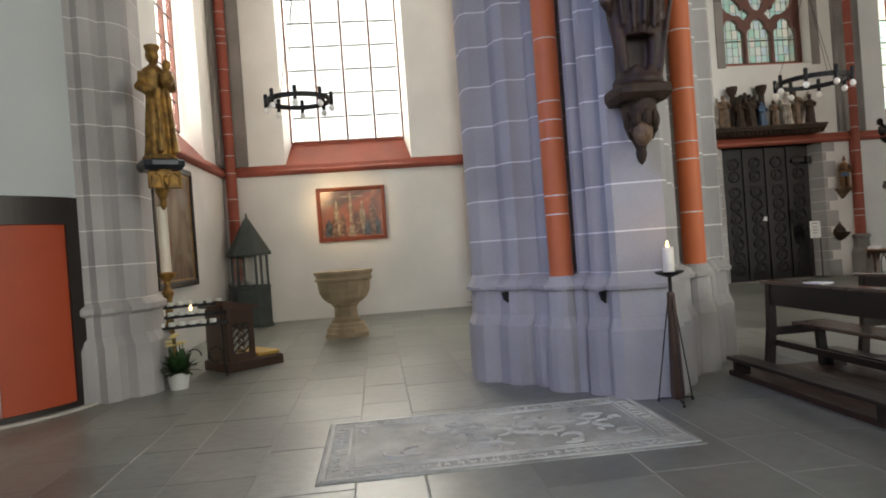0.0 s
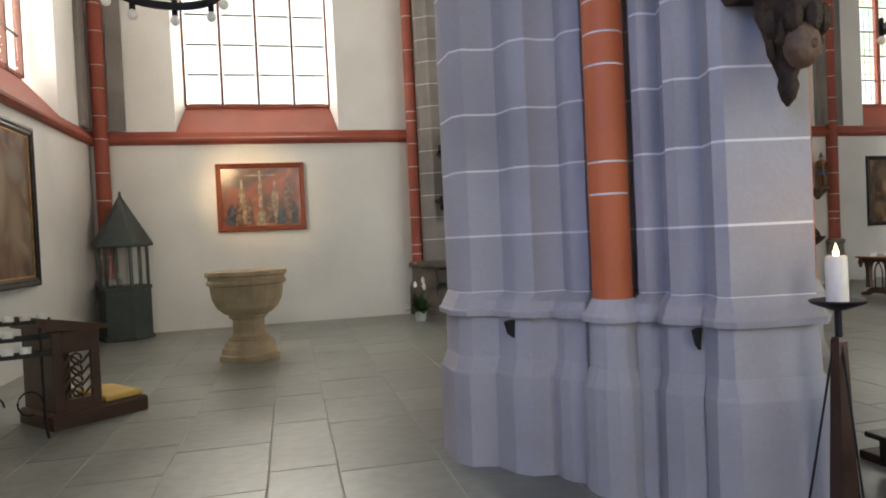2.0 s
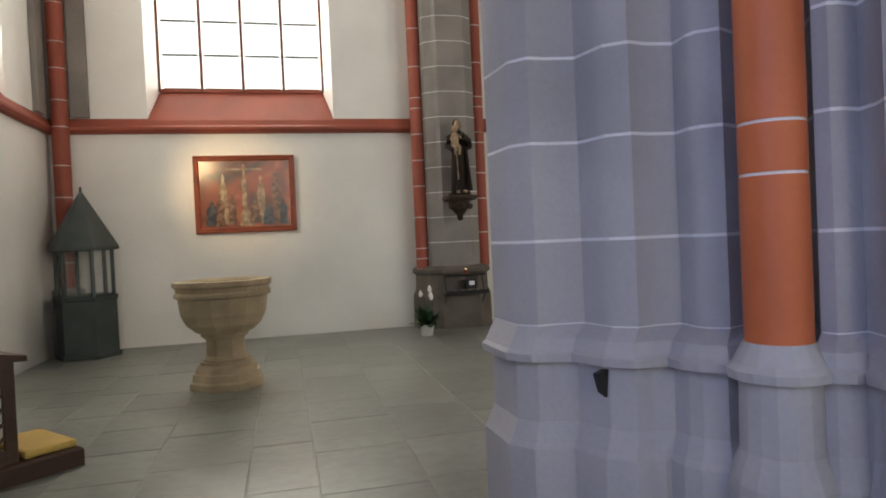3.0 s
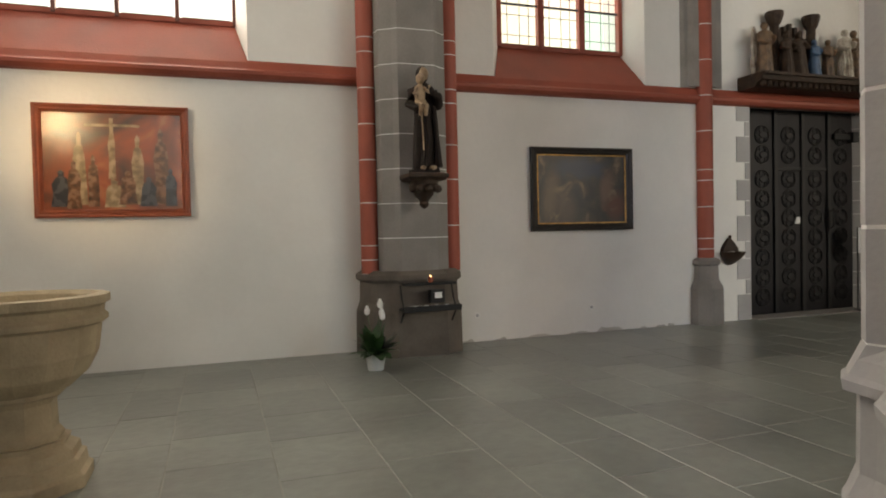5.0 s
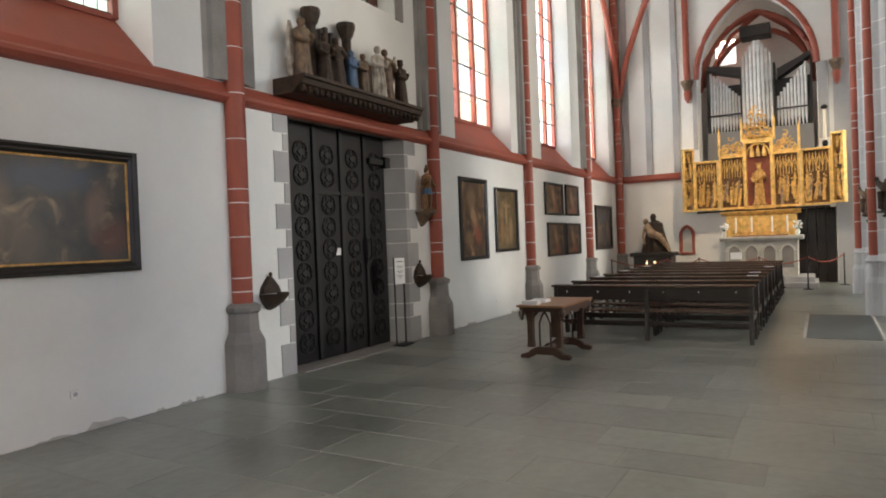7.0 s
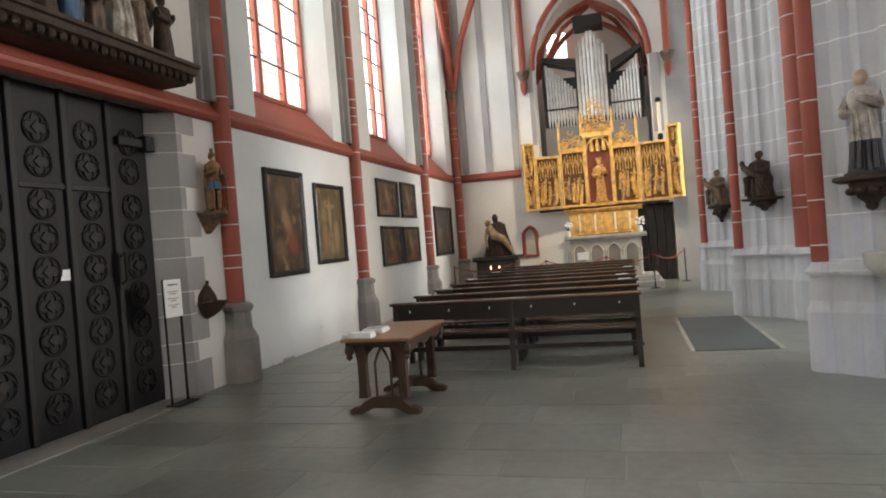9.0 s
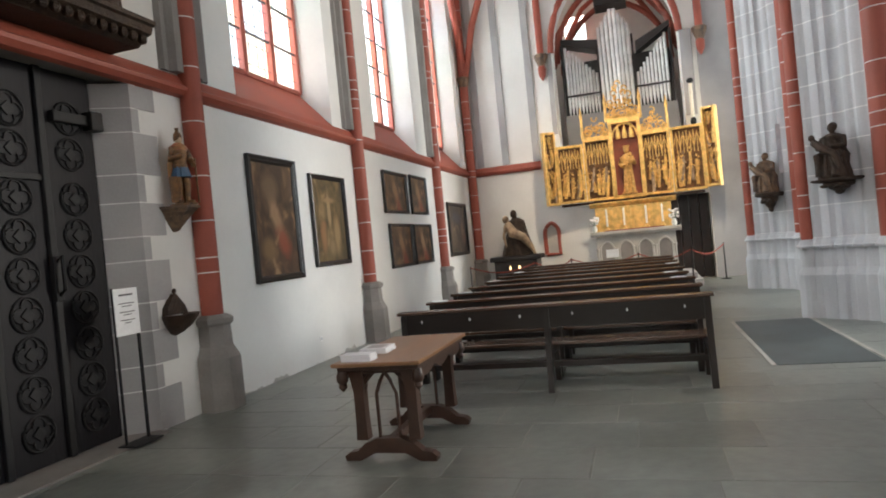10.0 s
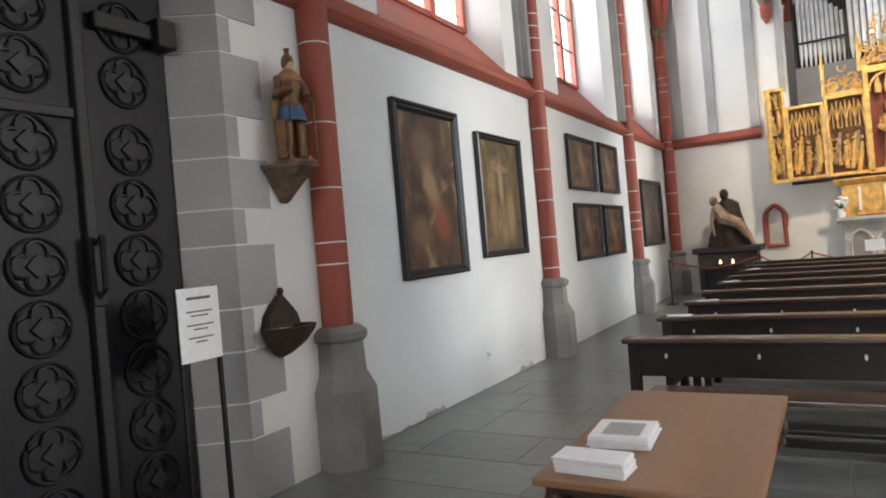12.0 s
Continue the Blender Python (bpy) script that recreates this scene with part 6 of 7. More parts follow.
# ---- carved ledger slab in the floor ----
ledger = thing("ledger_slab", "pale worn grave slab with a carved border and figure", "grave slab", "", (0, 0, 0))
x0, x1, y0, y1 = -0.36, 2.35, 7.05, 8.55
bm = B()
loft(bm, [[(x0 + g, y0 + g, z), (x1 - g, y0 + g, z), (x1 - g, y1 - g, z), (x0 + g, y1 - g, z)] for g, z in ((0, -0.01), (0, 0.006), (0.01, 0.012))])
part("slab", bm, LEDGER_DK, ledger)
for g, w in ((0.03, 0.03), (0.19, 0.022), (0.235, 0.012)):
    for bx in ((x0 + g, x1 - g, y0 + g, y0 + g + w), (x0 + g, x1 - g, y1 - g - w, y1 - g), (x0 + g, x0 + g + w, y0 + g + w, y1 - g - w), (x1 - g - w, x1 - g, y0 + g + w, y1 - g - w)):
        bm = B()
        box(bm, *bx, 0.01, 0.021, 0.004)
        part("carved_fillet", bm, LEDGER, ledger)
rnd = random.Random(12)


def worn_letter(x, y, along_x):
    """A worn carved letter of the border: two or three short strokes."""
    bm = B()
    for k in range(rnd.choice((2, 3))):
        a, l = rnd.choice((0, 0, 0.5, -0.5, 1.57)), rnd.uniform(0.05, 0.085)
        m = pose(x + rnd.uniform(-0.02, 0.02), y + rnd.uniform(-0.02, 0.02), 0.014, 0, 0, math.degrees(a) + (90 if along_x else 0))
        obox(bm, m, l, 0.012, 0.012, 0.003)
    part("worn_letter", bm, LEDGER, ledger)


for k in range(28):
    worn_letter(x0 + 0.24 + 0.083 * k, y0 + 0.125, True)
    worn_letter(x0 + 0.24 + 0.083 * k, y1 - 0.125, True)
for k in range(13):
    worn_letter(x0 + 0.125, y0 + 0.24 + 0.085 * k, False)
    worn_letter(x1 - 0.125, y0 + 0.24 + 0.085 * k, False)
for k in range(46):
    u = rnd.random() ** 1.3
    x, y = x0 + 0.36 + (x1 - x0 - 0.72) * u, rnd.uniform(y0 + 0.34, y1 - 0.34)
    r, a0, turns = rnd.uniform(0.05, 0.15), rnd.uniform(0, 6.28), rnd.uniform(2.5, 5.0)
    bm = B()
    n = 14
    tube(bm, [(x + r * (1 - 0.5 * i / n) * math.cos(a0 + turns * i / n), y + 0.8 * r * (1 - 0.5 * i / n) * math.sin(a0 + turns * i / n), 0.013) for i in range(n + 1)], [0.006 + 0.012 * math.sin(math.pi * (0.1 + 0.85 * i / n)) for i in range(n + 1)], 6)
    part("carved_scroll", bm, LEDGER, ledger, "", True)

# dark slate ledger in the aisle, edged with pale strips
sl = thing("slate_slab", "dark blue-grey slate slab edged with pale strips in the floor", "floor slab", "", (0, 0, 0))
bm = B()
box(bm, 13.85, 17.0, 11.60, 12.58, 0, 0.005)
part("slab", bm, BLUESLAB, sl)
for yy in (11.53, 12.59):
    bm = B()
    box(bm, 13.85, 17.0, yy, yy + 0.045, 0, 0.006)
    part("pale_strip", bm, LIGHTSTONE, sl)

# small wall sockets
for x, z in ((15.24, 0.35), (4.14, 0.37), (5.97, 0.38)):
    bm = B()
    box(bm, x - 0.04, x + 0.04, 18.485, 18.5, z - 0.04, z + 0.04, 0.006)
    so = solid("wall_socket", bm, WHITEP, "small white socket low on the plaster wall", "socket", "wall sockets")
    bm = B()
    lathe(bm, [(0.022, -0.002), (0.022, 0.0)], 12)
    bmesh.ops.rotate(bm, verts=bm.verts, matrix=Euler((radians(90), 0, 0)).to_matrix())
    bmesh.ops.translate(bm, verts=bm.verts, vec=(x, 18.483, z))
    part("insert", bm, TIN, so)

# flaked plaster along the wall's foot
rnd = random.Random(4)
bm = B()
x = 3.9
while x < 17:
    w = rnd.uniform(0.1, 0.5)
    if not 7.6 < x < 8.4 and not 9.0 < x < 12.9 and rnd.random() < 0.75:
        h = rnd.uniform(0.02, 0.09)
        pts = [(x, 0.0)] + [(x + w * q / 6, h * rnd.uniform(0.3, 1.0)) for q in range(1, 6)] + [(x + w, 0.0)]
        loft(bm, [[(a, 18.497, b) for a, b in pts], [(a, 18.5, b) for a, b in pts]])
    x += w + rnd.uniform(0.0, 0.4)
setting("trim_flaked_plaster", bm, LIGHTSTONE, "flaked plaster along the foot of the wall", "flaked plaster")

# ---- statues and basin on the nave piers ----
def in_colours(ob, extra, pick):
    """Gives a painted figure further colours: pick(centre of a face) tells which."""
    for m_ in extra:
        ob.data.materials.append(m_)
    for p in ob.data.polygons:
        p.material_index = pick(p.center)
    return ob


def seated(h, seed):
    """A seated robed figure with a bowed head and a smaller one leaning on its knees, as one mesh."""
    rnd = random.Random(seed)
    bm = B()
    lathe(bm, [(0.26 * h, 0), (0.27 * h, 0.06 * h), (0.24 * h, 0.25 * h), (0.25 * h, 0.4 * h), (0.2 * h, 0.5 * h), (0.17 * h, 0.66 * h), (0.19 * h, 0.76 * h), (0.08 * h, 0.82 * h)], 26, shape=lambda a, z: 1 + 0.10 * math.sin(7 * a + 5 * z / h + seed))
    for sx in (-1, 1):
        tube(bm, [(sx * 0.12 * h, -0.05 * h, 0.42 * h), (sx * 0.15 * h, -0.27 * h, 0.40 * h), (sx * 0.15 * h, -0.28 * h, 0.02 * h)], [0.1 * h, 0.09 * h, 0.07 * h], 9)
        tube(bm, [(sx * 0.19 * h, 0, 0.74 * h), (sx * 0.25 * h, -0.08 * h, 0.56 * h), (sx * 0.08 * h, -0.24 * h, 0.56 * h)], [0.065 * h, 0.06 * h, 0.04 * h], 8)
    ball(bm, (0.03 * h, -0.06 * h, 0.92 * h), 0.075 * h, 0.08 * h, 0.095 * h, 12)
    ball(bm, (0.03 * h, -0.02 * h, 0.94 * h), 0.085 * h, 0.075 * h, 0.09 * h, 10)
    tube(bm, [(-0.2 * h, -0.3 * h, 0.68 * h), (0.0, -0.34 * h, 0.52 * h), (0.18 * h, -0.3 * h, 0.42 * h), (0.26 * h, -0.3 * h, 0.15 * h)], [0.07 * h, 0.085 * h, 0.07 * h, 0.04 * h], 9)
    ball(bm, (-0.22 * h, -0.3 * h, 0.76 * h), 0.06 * h, 0.06 * h, 0.07 * h, 10)
    for k in range(9):
        a = math.pi + math.pi * (k + 0.5) / 9 + rnd.uniform(-0.1, 0.1)
        tube(bm, [(0.2 * h * math.cos(a), 0.22 * h * math.sin(a), 0.5 * h), (0.25 * h * math.cos(a), 0.27 * h * math.sin(a), 0.2 * h), (0.27 * h * math.cos(a + 0.1), 0.28 * h * math.sin(a + 0.1), 0)], [0.012 * h, 0.025 * h, 0.03 * h], 6)
    lathe(bm, [(0.3 * h, -0.03 * h), (0.3 * h, 0.0)], 10)
    return bm


for (px, py), zt, h, m_, lab, sd, w, ch in zip(PIERS, (1.93, 1.96, 1.95, 1.98), (1.05, 0.98, 0.72, 0.78), (CLOTH_DK, PALEROBE, CARVED, POLYDK), ("statue in a dark cloak over a gilt robe on a pier", "saint statue in a pale surplice and dark cassock on a pier", "dark carved seated group on a pier", "brown carved seated figure on a pier"), (61, 62, 63, 64), (0.5, 0.5, 0.56, 0.42), (0.5, 0.34, 0.22, 0.4)):
    d = Vector((-1, 1)).normalized()
    at = Vector((px, py)) + d * 0.56
    bracket(at.x, at.y, zt, w, ch, -135, CARVED, "dark carved corbel on a stone pier", 0.36)
    q = at + d * 0.22
    where = pose(q.x, q.y, zt + 0.03 * h, 0, 0, -135)
    if sd > 62:
        carve(solid("statue", seated(h, sd), m_, lab, "statue", "pier statues", True, "", where), h / 75)
    else:
        fg = solid("statue", figure(h, sd, child=sd == 61, wide=0.95), m_, lab, "statue", "pier statues", True, "", where)
        if sd == 61:
            in_colours(fg, (OLDGOLD, SKINP), lambda c: 2 if c.z > 0.84 * 1.05 else 1 if c.y < -0.06 and c.z < 0.5 and abs(c.x) < 0.1 else 0)
        else:
            in_colours(fg, (BLACKP, SKINP), lambda c: 2 if c.z > 0.82 * 0.98 else 1 if c.z < 0.33 or c.y < -0.13 and c.z < 0.5 else 0)
ba = thing("stone_basin", "pale stone holy water basin bracketed to a pier", "basin", "", (11.78, 10.97, 0))
bm = B()
lathe(bm, [(0.1, 0.98), (0.2, 1.02), (0.28, 1.12), (0.29, 1.24), (0.25, 1.25), (0.22, 1.18), (0.05, 1.12)], 16)
part("bowl", bm, LIGHTSTONE, ba, "", True)
bm = B()
lathe(bm, [(0.02, 0.72), (0.08, 0.8), (0.1, 0.99)], 12)
part("foot", bm, LIGHTSTONE, ba, "", True)
# tall leaflet tube by a pier
bm = B()
box(bm, 21.12, 21.18, 10.86, 11.02, 2.35, 3.35, 0.01)
solid("banner_tube", bm, TIN, "narrow grey panel fixed to a pier", "panel")

# ---- altar ----
al = thing("altar", "pale stone altar with an arcaded front on steps", "altar", "", (0, 0, 0))
for k, (x, w) in enumerate(((23.3, 0.0), (23.6, 0.1))):
    bm = B()
    box(bm, x, 25.3, 12.45 + w, 15.4 - w, 0.15 * k, 0.15 * (k + 1), 0.01)
    part("step", bm, STONE, al, "grey stone step")
bm = B()
box(bm, 24.05, 25.0, 12.95, 14.92, 0.3, 1.38)
part("body", bm, LIGHTSTONE, al)
bm = B()
run(bm, [(0, 0), (0.04, 0.0), (0.09, 0.06), (0.12, 0.07), (0.12, 0.13), (0, 0.13)], (24.0, 15.05, 1.37), (24.0, 12.8, 1.37))
box(bm, 24.0, 25.0, 12.8, 15.05, 1.37, 1.5)
part("mensa", bm, LIGHTSTONE, al, "stone altar slab")
for k in range(4):
    yc = 13.22 + 0.48 * k
    bm = B()
    pts = [(yc + 0.18, 0.55)] + [(a, b) for a, b in arch_points(yc - 0.18, yc + 0.18, 1.0, 1.24, 6)] + [(yc - 0.18, 0.55)]
    tube(bm, [(24.02, a, b) for a, b in pts], 0.028, 6)
    part("arcade_arch", bm, LIGHTSTONE, al)
    # flat sheet on the front; its darker stone paints the shade of a niche
    bm = B()
    loft(bm, [[(24.044, a, b) for a, b in pts], [(24.049, a, b) for a, b in pts]])
    part("niche", bm, STONE_DARK, al, "flat dark sheet, coloured as the shade of a niche")
for k in range(5):
    yc = 12.98 + 0.48 * k
    bm = B()
    lathe(bm, [(0.05, 0.32), (0.05, 0.4), (0.03, 0.44), (0.03, 0.98), (0.05, 1.02), (0.05, 1.06)], 10, (24.02, yc, 0))
    part("colonnette", bm, LIGHTSTONE, al, "", True)
bm = B()
box(bm, 24.5, 24.95, 12.98, 14.92, 1.5, 2.28, 0.01)
for k in range(4):
    box(bm, 24.475, 24.51, 13.05 + 0.475 * k, 13.45 + 0.475 * k, 1.62, 2.14, 0.01)
run(bm, [(0, 0), (0.05, 0.02), (0.12, 0.10), (0.12, 0.13), (0, 0.13)], (24.5, 15.05, 2.15), (24.5, 12.85, 2.15))
solid("predella", bm, GOLD, "gilded predella panel standing on the altar", "predella")
bm = B()
box(bm, 24.15, 24.45, 13.2, 14.7, 1.5, 1.53, 0.004)
solid("altar_runner", bm, FRAMERED, "red runner lying on the altar slab", "cloth")
for k, y in enumerate((14.62, 14.18, 13.62, 13.22)):
    c_ = thing("altar_candle", "white candle in a brass holder on the altar", "candle", "altar candles", (24.3, y, 1.53))
    bm = B()
    lathe(bm, [(0.07, 0), (0.05, 0.03), (0.02, 0.06), (0.045, 0.09), (0.02, 0.1)], 12)
    part("holder", bm, GOLD, c_, "", True)
    bm = B()
    lathe(bm, [(0.026, 0.09), (0.026, 0.55), (0.004, 0.57)], 10)
    part("candle", bm, WAX, c_, "", True)
for y in (12.95, 14.95):
    v_ = thing("flower_vase", "white flowers in a small white vase on the altar", "flowers", "altar flowers", (24.25, y, 1.5))
    bm = B()
    lathe(bm, [(0.05, 0), (0.07, 0.08), (0.045, 0.16), (0.05, 0.18)], 12)
    part("vase", bm, POT, v_, "", True)
    bm = B()
    rnd = random.Random(int(y * 10))
    for k in range(26):
        ball(bm, (rnd.uniform(-0.12, 0.12), rnd.uniform(-0.12, 0.12), rnd.uniform(0.2, 0.42)), 0.035, 0.035, 0.028, 6)
    part("blossoms", bm, WHITEP, v_, "white blossoms", True)
    bm = B()
    for k in range(14):
        a = rnd.uniform(0, 6.28)
        tube(bm, [(0, 0, 0.15), (0.08 * math.cos(a), 0.08 * math.sin(a), 0.28)], [0.004, 0.03], 5)
    part("stems", bm, LEAF, v_)

# ---- retable ----
rt = thing("retable", "gilded winged altarpiece with carved reliefs and a crest", "altarpiece", "", (0, 0, 0))


def panel(w, h, m, seed, tiers=1):
    rnd = random.Random(seed)
    bm = B()
    for x0, x1, z0, z1 in ((-w / 2, -w / 2 + 0.06, 0, h), (w / 2 - 0.06, w / 2, 0, h), (-w / 2 + 0.06, w / 2 - 0.06, 0, 0.07), (-w / 2 + 0.06, w / 2 - 0.06, h - 0.07, h)):
        box(bm, x0, x1, -0.16, 0.02, z0, z1, 0.012)
    bmesh.ops.transform(bm, matrix=m, verts=bm.verts)
    pn = part("panel", bm, GOLD, rt, "gilt framed relief panel")
    # back of the panel, its colour darkened to act as shade between the figures
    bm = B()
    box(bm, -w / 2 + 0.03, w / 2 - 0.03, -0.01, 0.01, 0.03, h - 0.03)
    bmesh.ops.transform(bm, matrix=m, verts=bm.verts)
    part("ground", bm, SHADEGOLD, pn, "brown-gold ground, darkened as the shade behind the figures")
    th = (h - 0.14) / tiers
    for t in range(tiers):
        zb = 0.07 + th * t
        n = max(2, int((w - 0.12) / 0.14))
        for k in range(n):
            xc = -w / 2 + 0.06 + (w - 0.12) * (k + 0.5) / n
            bm = B()
            pw = (w - 0.12) / n
            tube(bm, [(xc - pw * 0.45, -0.1, zb + th * 0.72), (xc - pw * 0.2, -0.12, zb + th * 0.84), (xc, -0.12, zb + th * 0.93), (xc + pw * 0.2, -0.12, zb + th * 0.84), (xc + pw * 0.45, -0.1, zb + th * 0.72)], 0.014, 5)
            tube(bm, [(xc + pw * 0.5, -0.11, zb + th * 0.6), (xc + pw * 0.5, -0.11, zb + th * 0.97)], 0.014, 5)
            tube(bm, [(xc, -0.06, zb + th * 0.6), (xc, -0.06, zb + th * 0.95)], 0.012, 5)
            bmesh.ops.transform(bm, matrix=m, verts=bm.verts)
            part("baldachin", bm, GOLD, pn)
        for k in range(int(n * 3.4)):
            hh = th * rnd.uniform(0.34, 0.56)
            xc, yy, zz = rnd.uniform(-w / 2 + 0.1, w / 2 - 0.1), rnd.uniform(-0.11, -0.03), zb + rnd.uniform(0.0, 0.22) * th
            bm = B()
            lean = rnd.uniform(-0.25, 0.25)
            tube(bm, [(xc, yy, zz), (xc + lean * hh * 0.5, yy - 0.02, zz + hh * 0.45), (xc + lean * hh * 0.7, yy - 0.01, zz + hh * 0.78)], [0.046, 0.042, 0.03], 7)
            ball(bm, (xc + lean * hh * 0.75, yy - 0.02, zz + hh * 0.9), 0.028, 0.028, 0.036, 7)
            tube(bm, [(xc + lean * hh * 0.6, yy - 0.03, zz + hh * 0.65), (xc + lean * hh * 0.6 + rnd.uniform(-0.1, 0.1), yy - 0.06, zz + hh * 0.55)], 0.018, 5)
            bmesh.ops.transform(bm, matrix=m, verts=bm.verts)
            part("carved_figure", bm, (GOLDDARK, GOLD, GOLDDARK, POLY, GOLD)[k % 5], pn, "", True)
    return pn


RX = 24.85
# gold of the relief grounds with the shade put into its colour
SHADEGOLD = mat("shaded_gold_ground", (0.20, 0.095, 0.032), 0.5, 0.2, vary=0.3, scale=9, bump=0.3)


def at_face(y, z, swing=0.0, x=RX):
    return pose(x, y, z, 0, 0, -90 + swing)


panel(0.74, 1.68, at_face(14.72, 2.36), 1)
panel(0.74, 1.68, at_face(13.22, 2.36), 2)
panel(0.72, 1.58, at_face(15.48, 2.36, 8, RX - 0.05), 3)
panel(0.80, 1.70, at_face(12.42, 2.36, -8, RX - 0.05), 4)
panel(0.36, 2.02, at_face(16.04, 2.34, 30, RX - 0.2), 5, 2)
panel(0.36, 2.06, at_face(11.82, 2.40, -30, RX - 0.2), 6, 2)
# middle niche
bm = B()
for y in (13.60, 14.34):
    box(bm, RX - 0.22, RX + 0.02, y - 0.045, y + 0.045, 2.36, 4.42, 0.012)
box(bm, RX - 0.22, RX + 0.02, 13.55, 14.39, 4.36, 4.5, 0.012)
box(bm, RX - 0.22, RX + 0.02, 13.55, 14.39, 2.34, 2.44, 0.012)
part("niche_frame", bm, GOLD, rt, "gilt frame of the middle niche")
bm = B()
box(bm, RX + 0.0, RX + 0.02, 13.6, 14.34, 2.4, 4.4)
part("niche_back", bm, FRAMERED, rt)
bm = B()
tube(bm, [(RX - 0.18, a, b) for a, b in arch_points(13.65, 14.29, 4.0, 4.34, 8)], 0.03, 6)
part("niche_arch", bm, GOLD, rt)
bm = figure(1.25, 71, child=True, crown=True, wide=0.78)
bmesh.ops.transform(bm, matrix=pose(RX - 0.1, 13.97, 2.5, 0, 0, -90), verts=bm.verts)
part("niche_statue", bm, GOLDDARK, rt, "gilded crowned figure in the niche", True)
bm = B()
for y in (13.8, 13.97, 14.14):
    lathe(bm, [(0.06, 3.95), (0.07, 4.05), (0.01, 4.35)], 8, (RX - 0.14, y, 0))
part("canopy", bm, GOLD, rt, "carved canopy")


def crest(y0, y1, z0, z1, seed):
    rnd = random.Random(seed)
    bm = B()
    box(bm, RX - 0.1, RX - 0.02, y0, y1, z0, z0 + 0.06, 0.008)
    base = part("crest", bm, GOLD, rt, "openwork gilt crest")
    for k in range(34):
        u = rnd.uniform(0, 1)
        y = y0 + (y1 - y0) * u
        top = z0 + (z1 - z0) * (1 - abs(2 * u - 1) ** 1.5)
        z = rnd.uniform(z0, max(z0 + 0.1, top))
        r, a0 = rnd.uniform(0.04, 0.09), rnd.uniform(0, 6)
        bm = B()
        tube(bm, [(RX - 0.07 + 0.02 * math.sin(i), y + r * math.cos(a0 + i), z + r * math.sin(a0 + i)) for i in [0.6 * j for j in range(8)]], 0.021, 5)
        part("scroll", bm, (GOLD, GOLDDARK)[k % 2], base, "", True)


crest(14.4, 15.05, 4.05, 4.62, 1)
crest(12.9, 13.55, 4.05, 4.62, 2)
crest(13.55, 14.4, 4.5, 5.62, 3)
crest(13.65, 14.3, 4.5, 5.3, 4)
for y, z0, z1 in ((15.08, 4.04, 4.95), (14.42, 4.45, 5.25), (13.52, 4.45, 5.25), (12.86, 4.04, 4.95)):
    bm = B()
    lathe(bm, [(0.04, z0), (0.035, z1 - 0.3), (0.05, z1 - 0.28), (0.02, z1 - 0.1), (0.005, z1)], 8, (RX - 0.07, y, 0))
    part("pinnacle", bm, GOLD, rt)
bm = B()
box(bm, RX + 0.02, 25.3, 13.0, 14.95, 2.28, 2.4)
box(bm, RX - 0.1, RX + 0.1, 12.1, 15.8, 2.28, 2.345)
part("support", bm, CARVED, rt, "dark wooden support")

# ---- organ ----
og = thing("pipe_organ", "pipe organ with silver pipes in a grey and dark case", "organ", "", (0, 0, 0))
bm = B()
box(bm, 26.1, 27.6, 12.45, 15.6, 3.9, 5.0, 0.02)
part("base_case", bm, PIPEBOX, og, "grey base case")
bm = B()
box(bm, 26.5, 27.6, 12.5, 15.55, 5.0, 6.6)
part("inner_case", bm, BLACKP, og)


def pipes(y0, y1, n, z_of, x_of, r):
    for k in range(n):
        u = (k + 0.5) / n
        y = y0 + (y1 - y0) * u
        bm = B()
        x = x_of(u)
        lathe(bm, [(r * 0.35, 5.02), (r * 0.95, 5.28), (r, 5.3), (r, z_of(u)), (r * 0.8, z_of(u))], 10, (x, y, 0))
        part("pipe", bm, STEEL, og, "", True)


pipes(15.5, 14.55, 10, lambda u: 7.08 - 0.95 * u, lambda u: 26.25 + 0.1 * u, 0.043)
pipes(14.5, 14.02, 4, lambda u: 7.35 + 0.55 * u, lambda u: 26.2 - 0.25 * u, 0.056)
pipes(14.02, 13.58, 4, lambda u: 7.9 - 0.55 * u, lambda u: 25.95 + 0.25 * u, 0.054)
pipes(13.5, 12.6, 9, lambda u: 5.95 + 1.1 * u, lambda u: 26.35 - 0.1 * u, 0.045)
for y0, y1, z, s in ((14.5, 15.55, 7.12, 0.16), (12.5, 13.45, 7.15, -0.16)):
    bm = B()
    loft(bm, [[(26.1, y0, z - 0.5 + s), (26.1, y1, z), (26.1, y1, z + 0.14), (26.1, y0, z - 0.2 + s)], [(26.7, y0, z - 0.5 + s), (26.7, y1, z), (26.7, y1, z + 0.14), (26.7, y0, z - 0.2 + s)]]) if s > 0 else loft(bm, [[(26.1, y0, z), (26.1, y1, z - 0.6), (26.1, y1, z - 0.3), (26.1, y0, z + 0.14)], [(26.7, y0, z), (26.7, y1, z - 0.6), (26.7, y1, z - 0.3), (26.7, y0, z + 0.14)]])
    part("case_top", bm, BLACKP, og, "dark case top")
bm = B()
box(bm, 25.95, 26.7, 13.6, 14.5, 8.0, 8.35, 0.02)
part("case_top", bm, BLACKP, og, "dark case top")
for y in (15.56, 14.52, 13.54, 12.5):
    bm = B()
    box(bm, 26.2, 26.6, y - 0.03, y + 0.03, 5.0, 7.1)
    part("case_post", bm, BLACKP, og)
for y0, y1 in ((14.55, 15.5), (12.55, 13.5)):
    bm = B()
    box(bm, 26.2, 26.24, y0, y1, 5.55, 5.6)
    part("pipe_rail", bm, BLACKP, og)

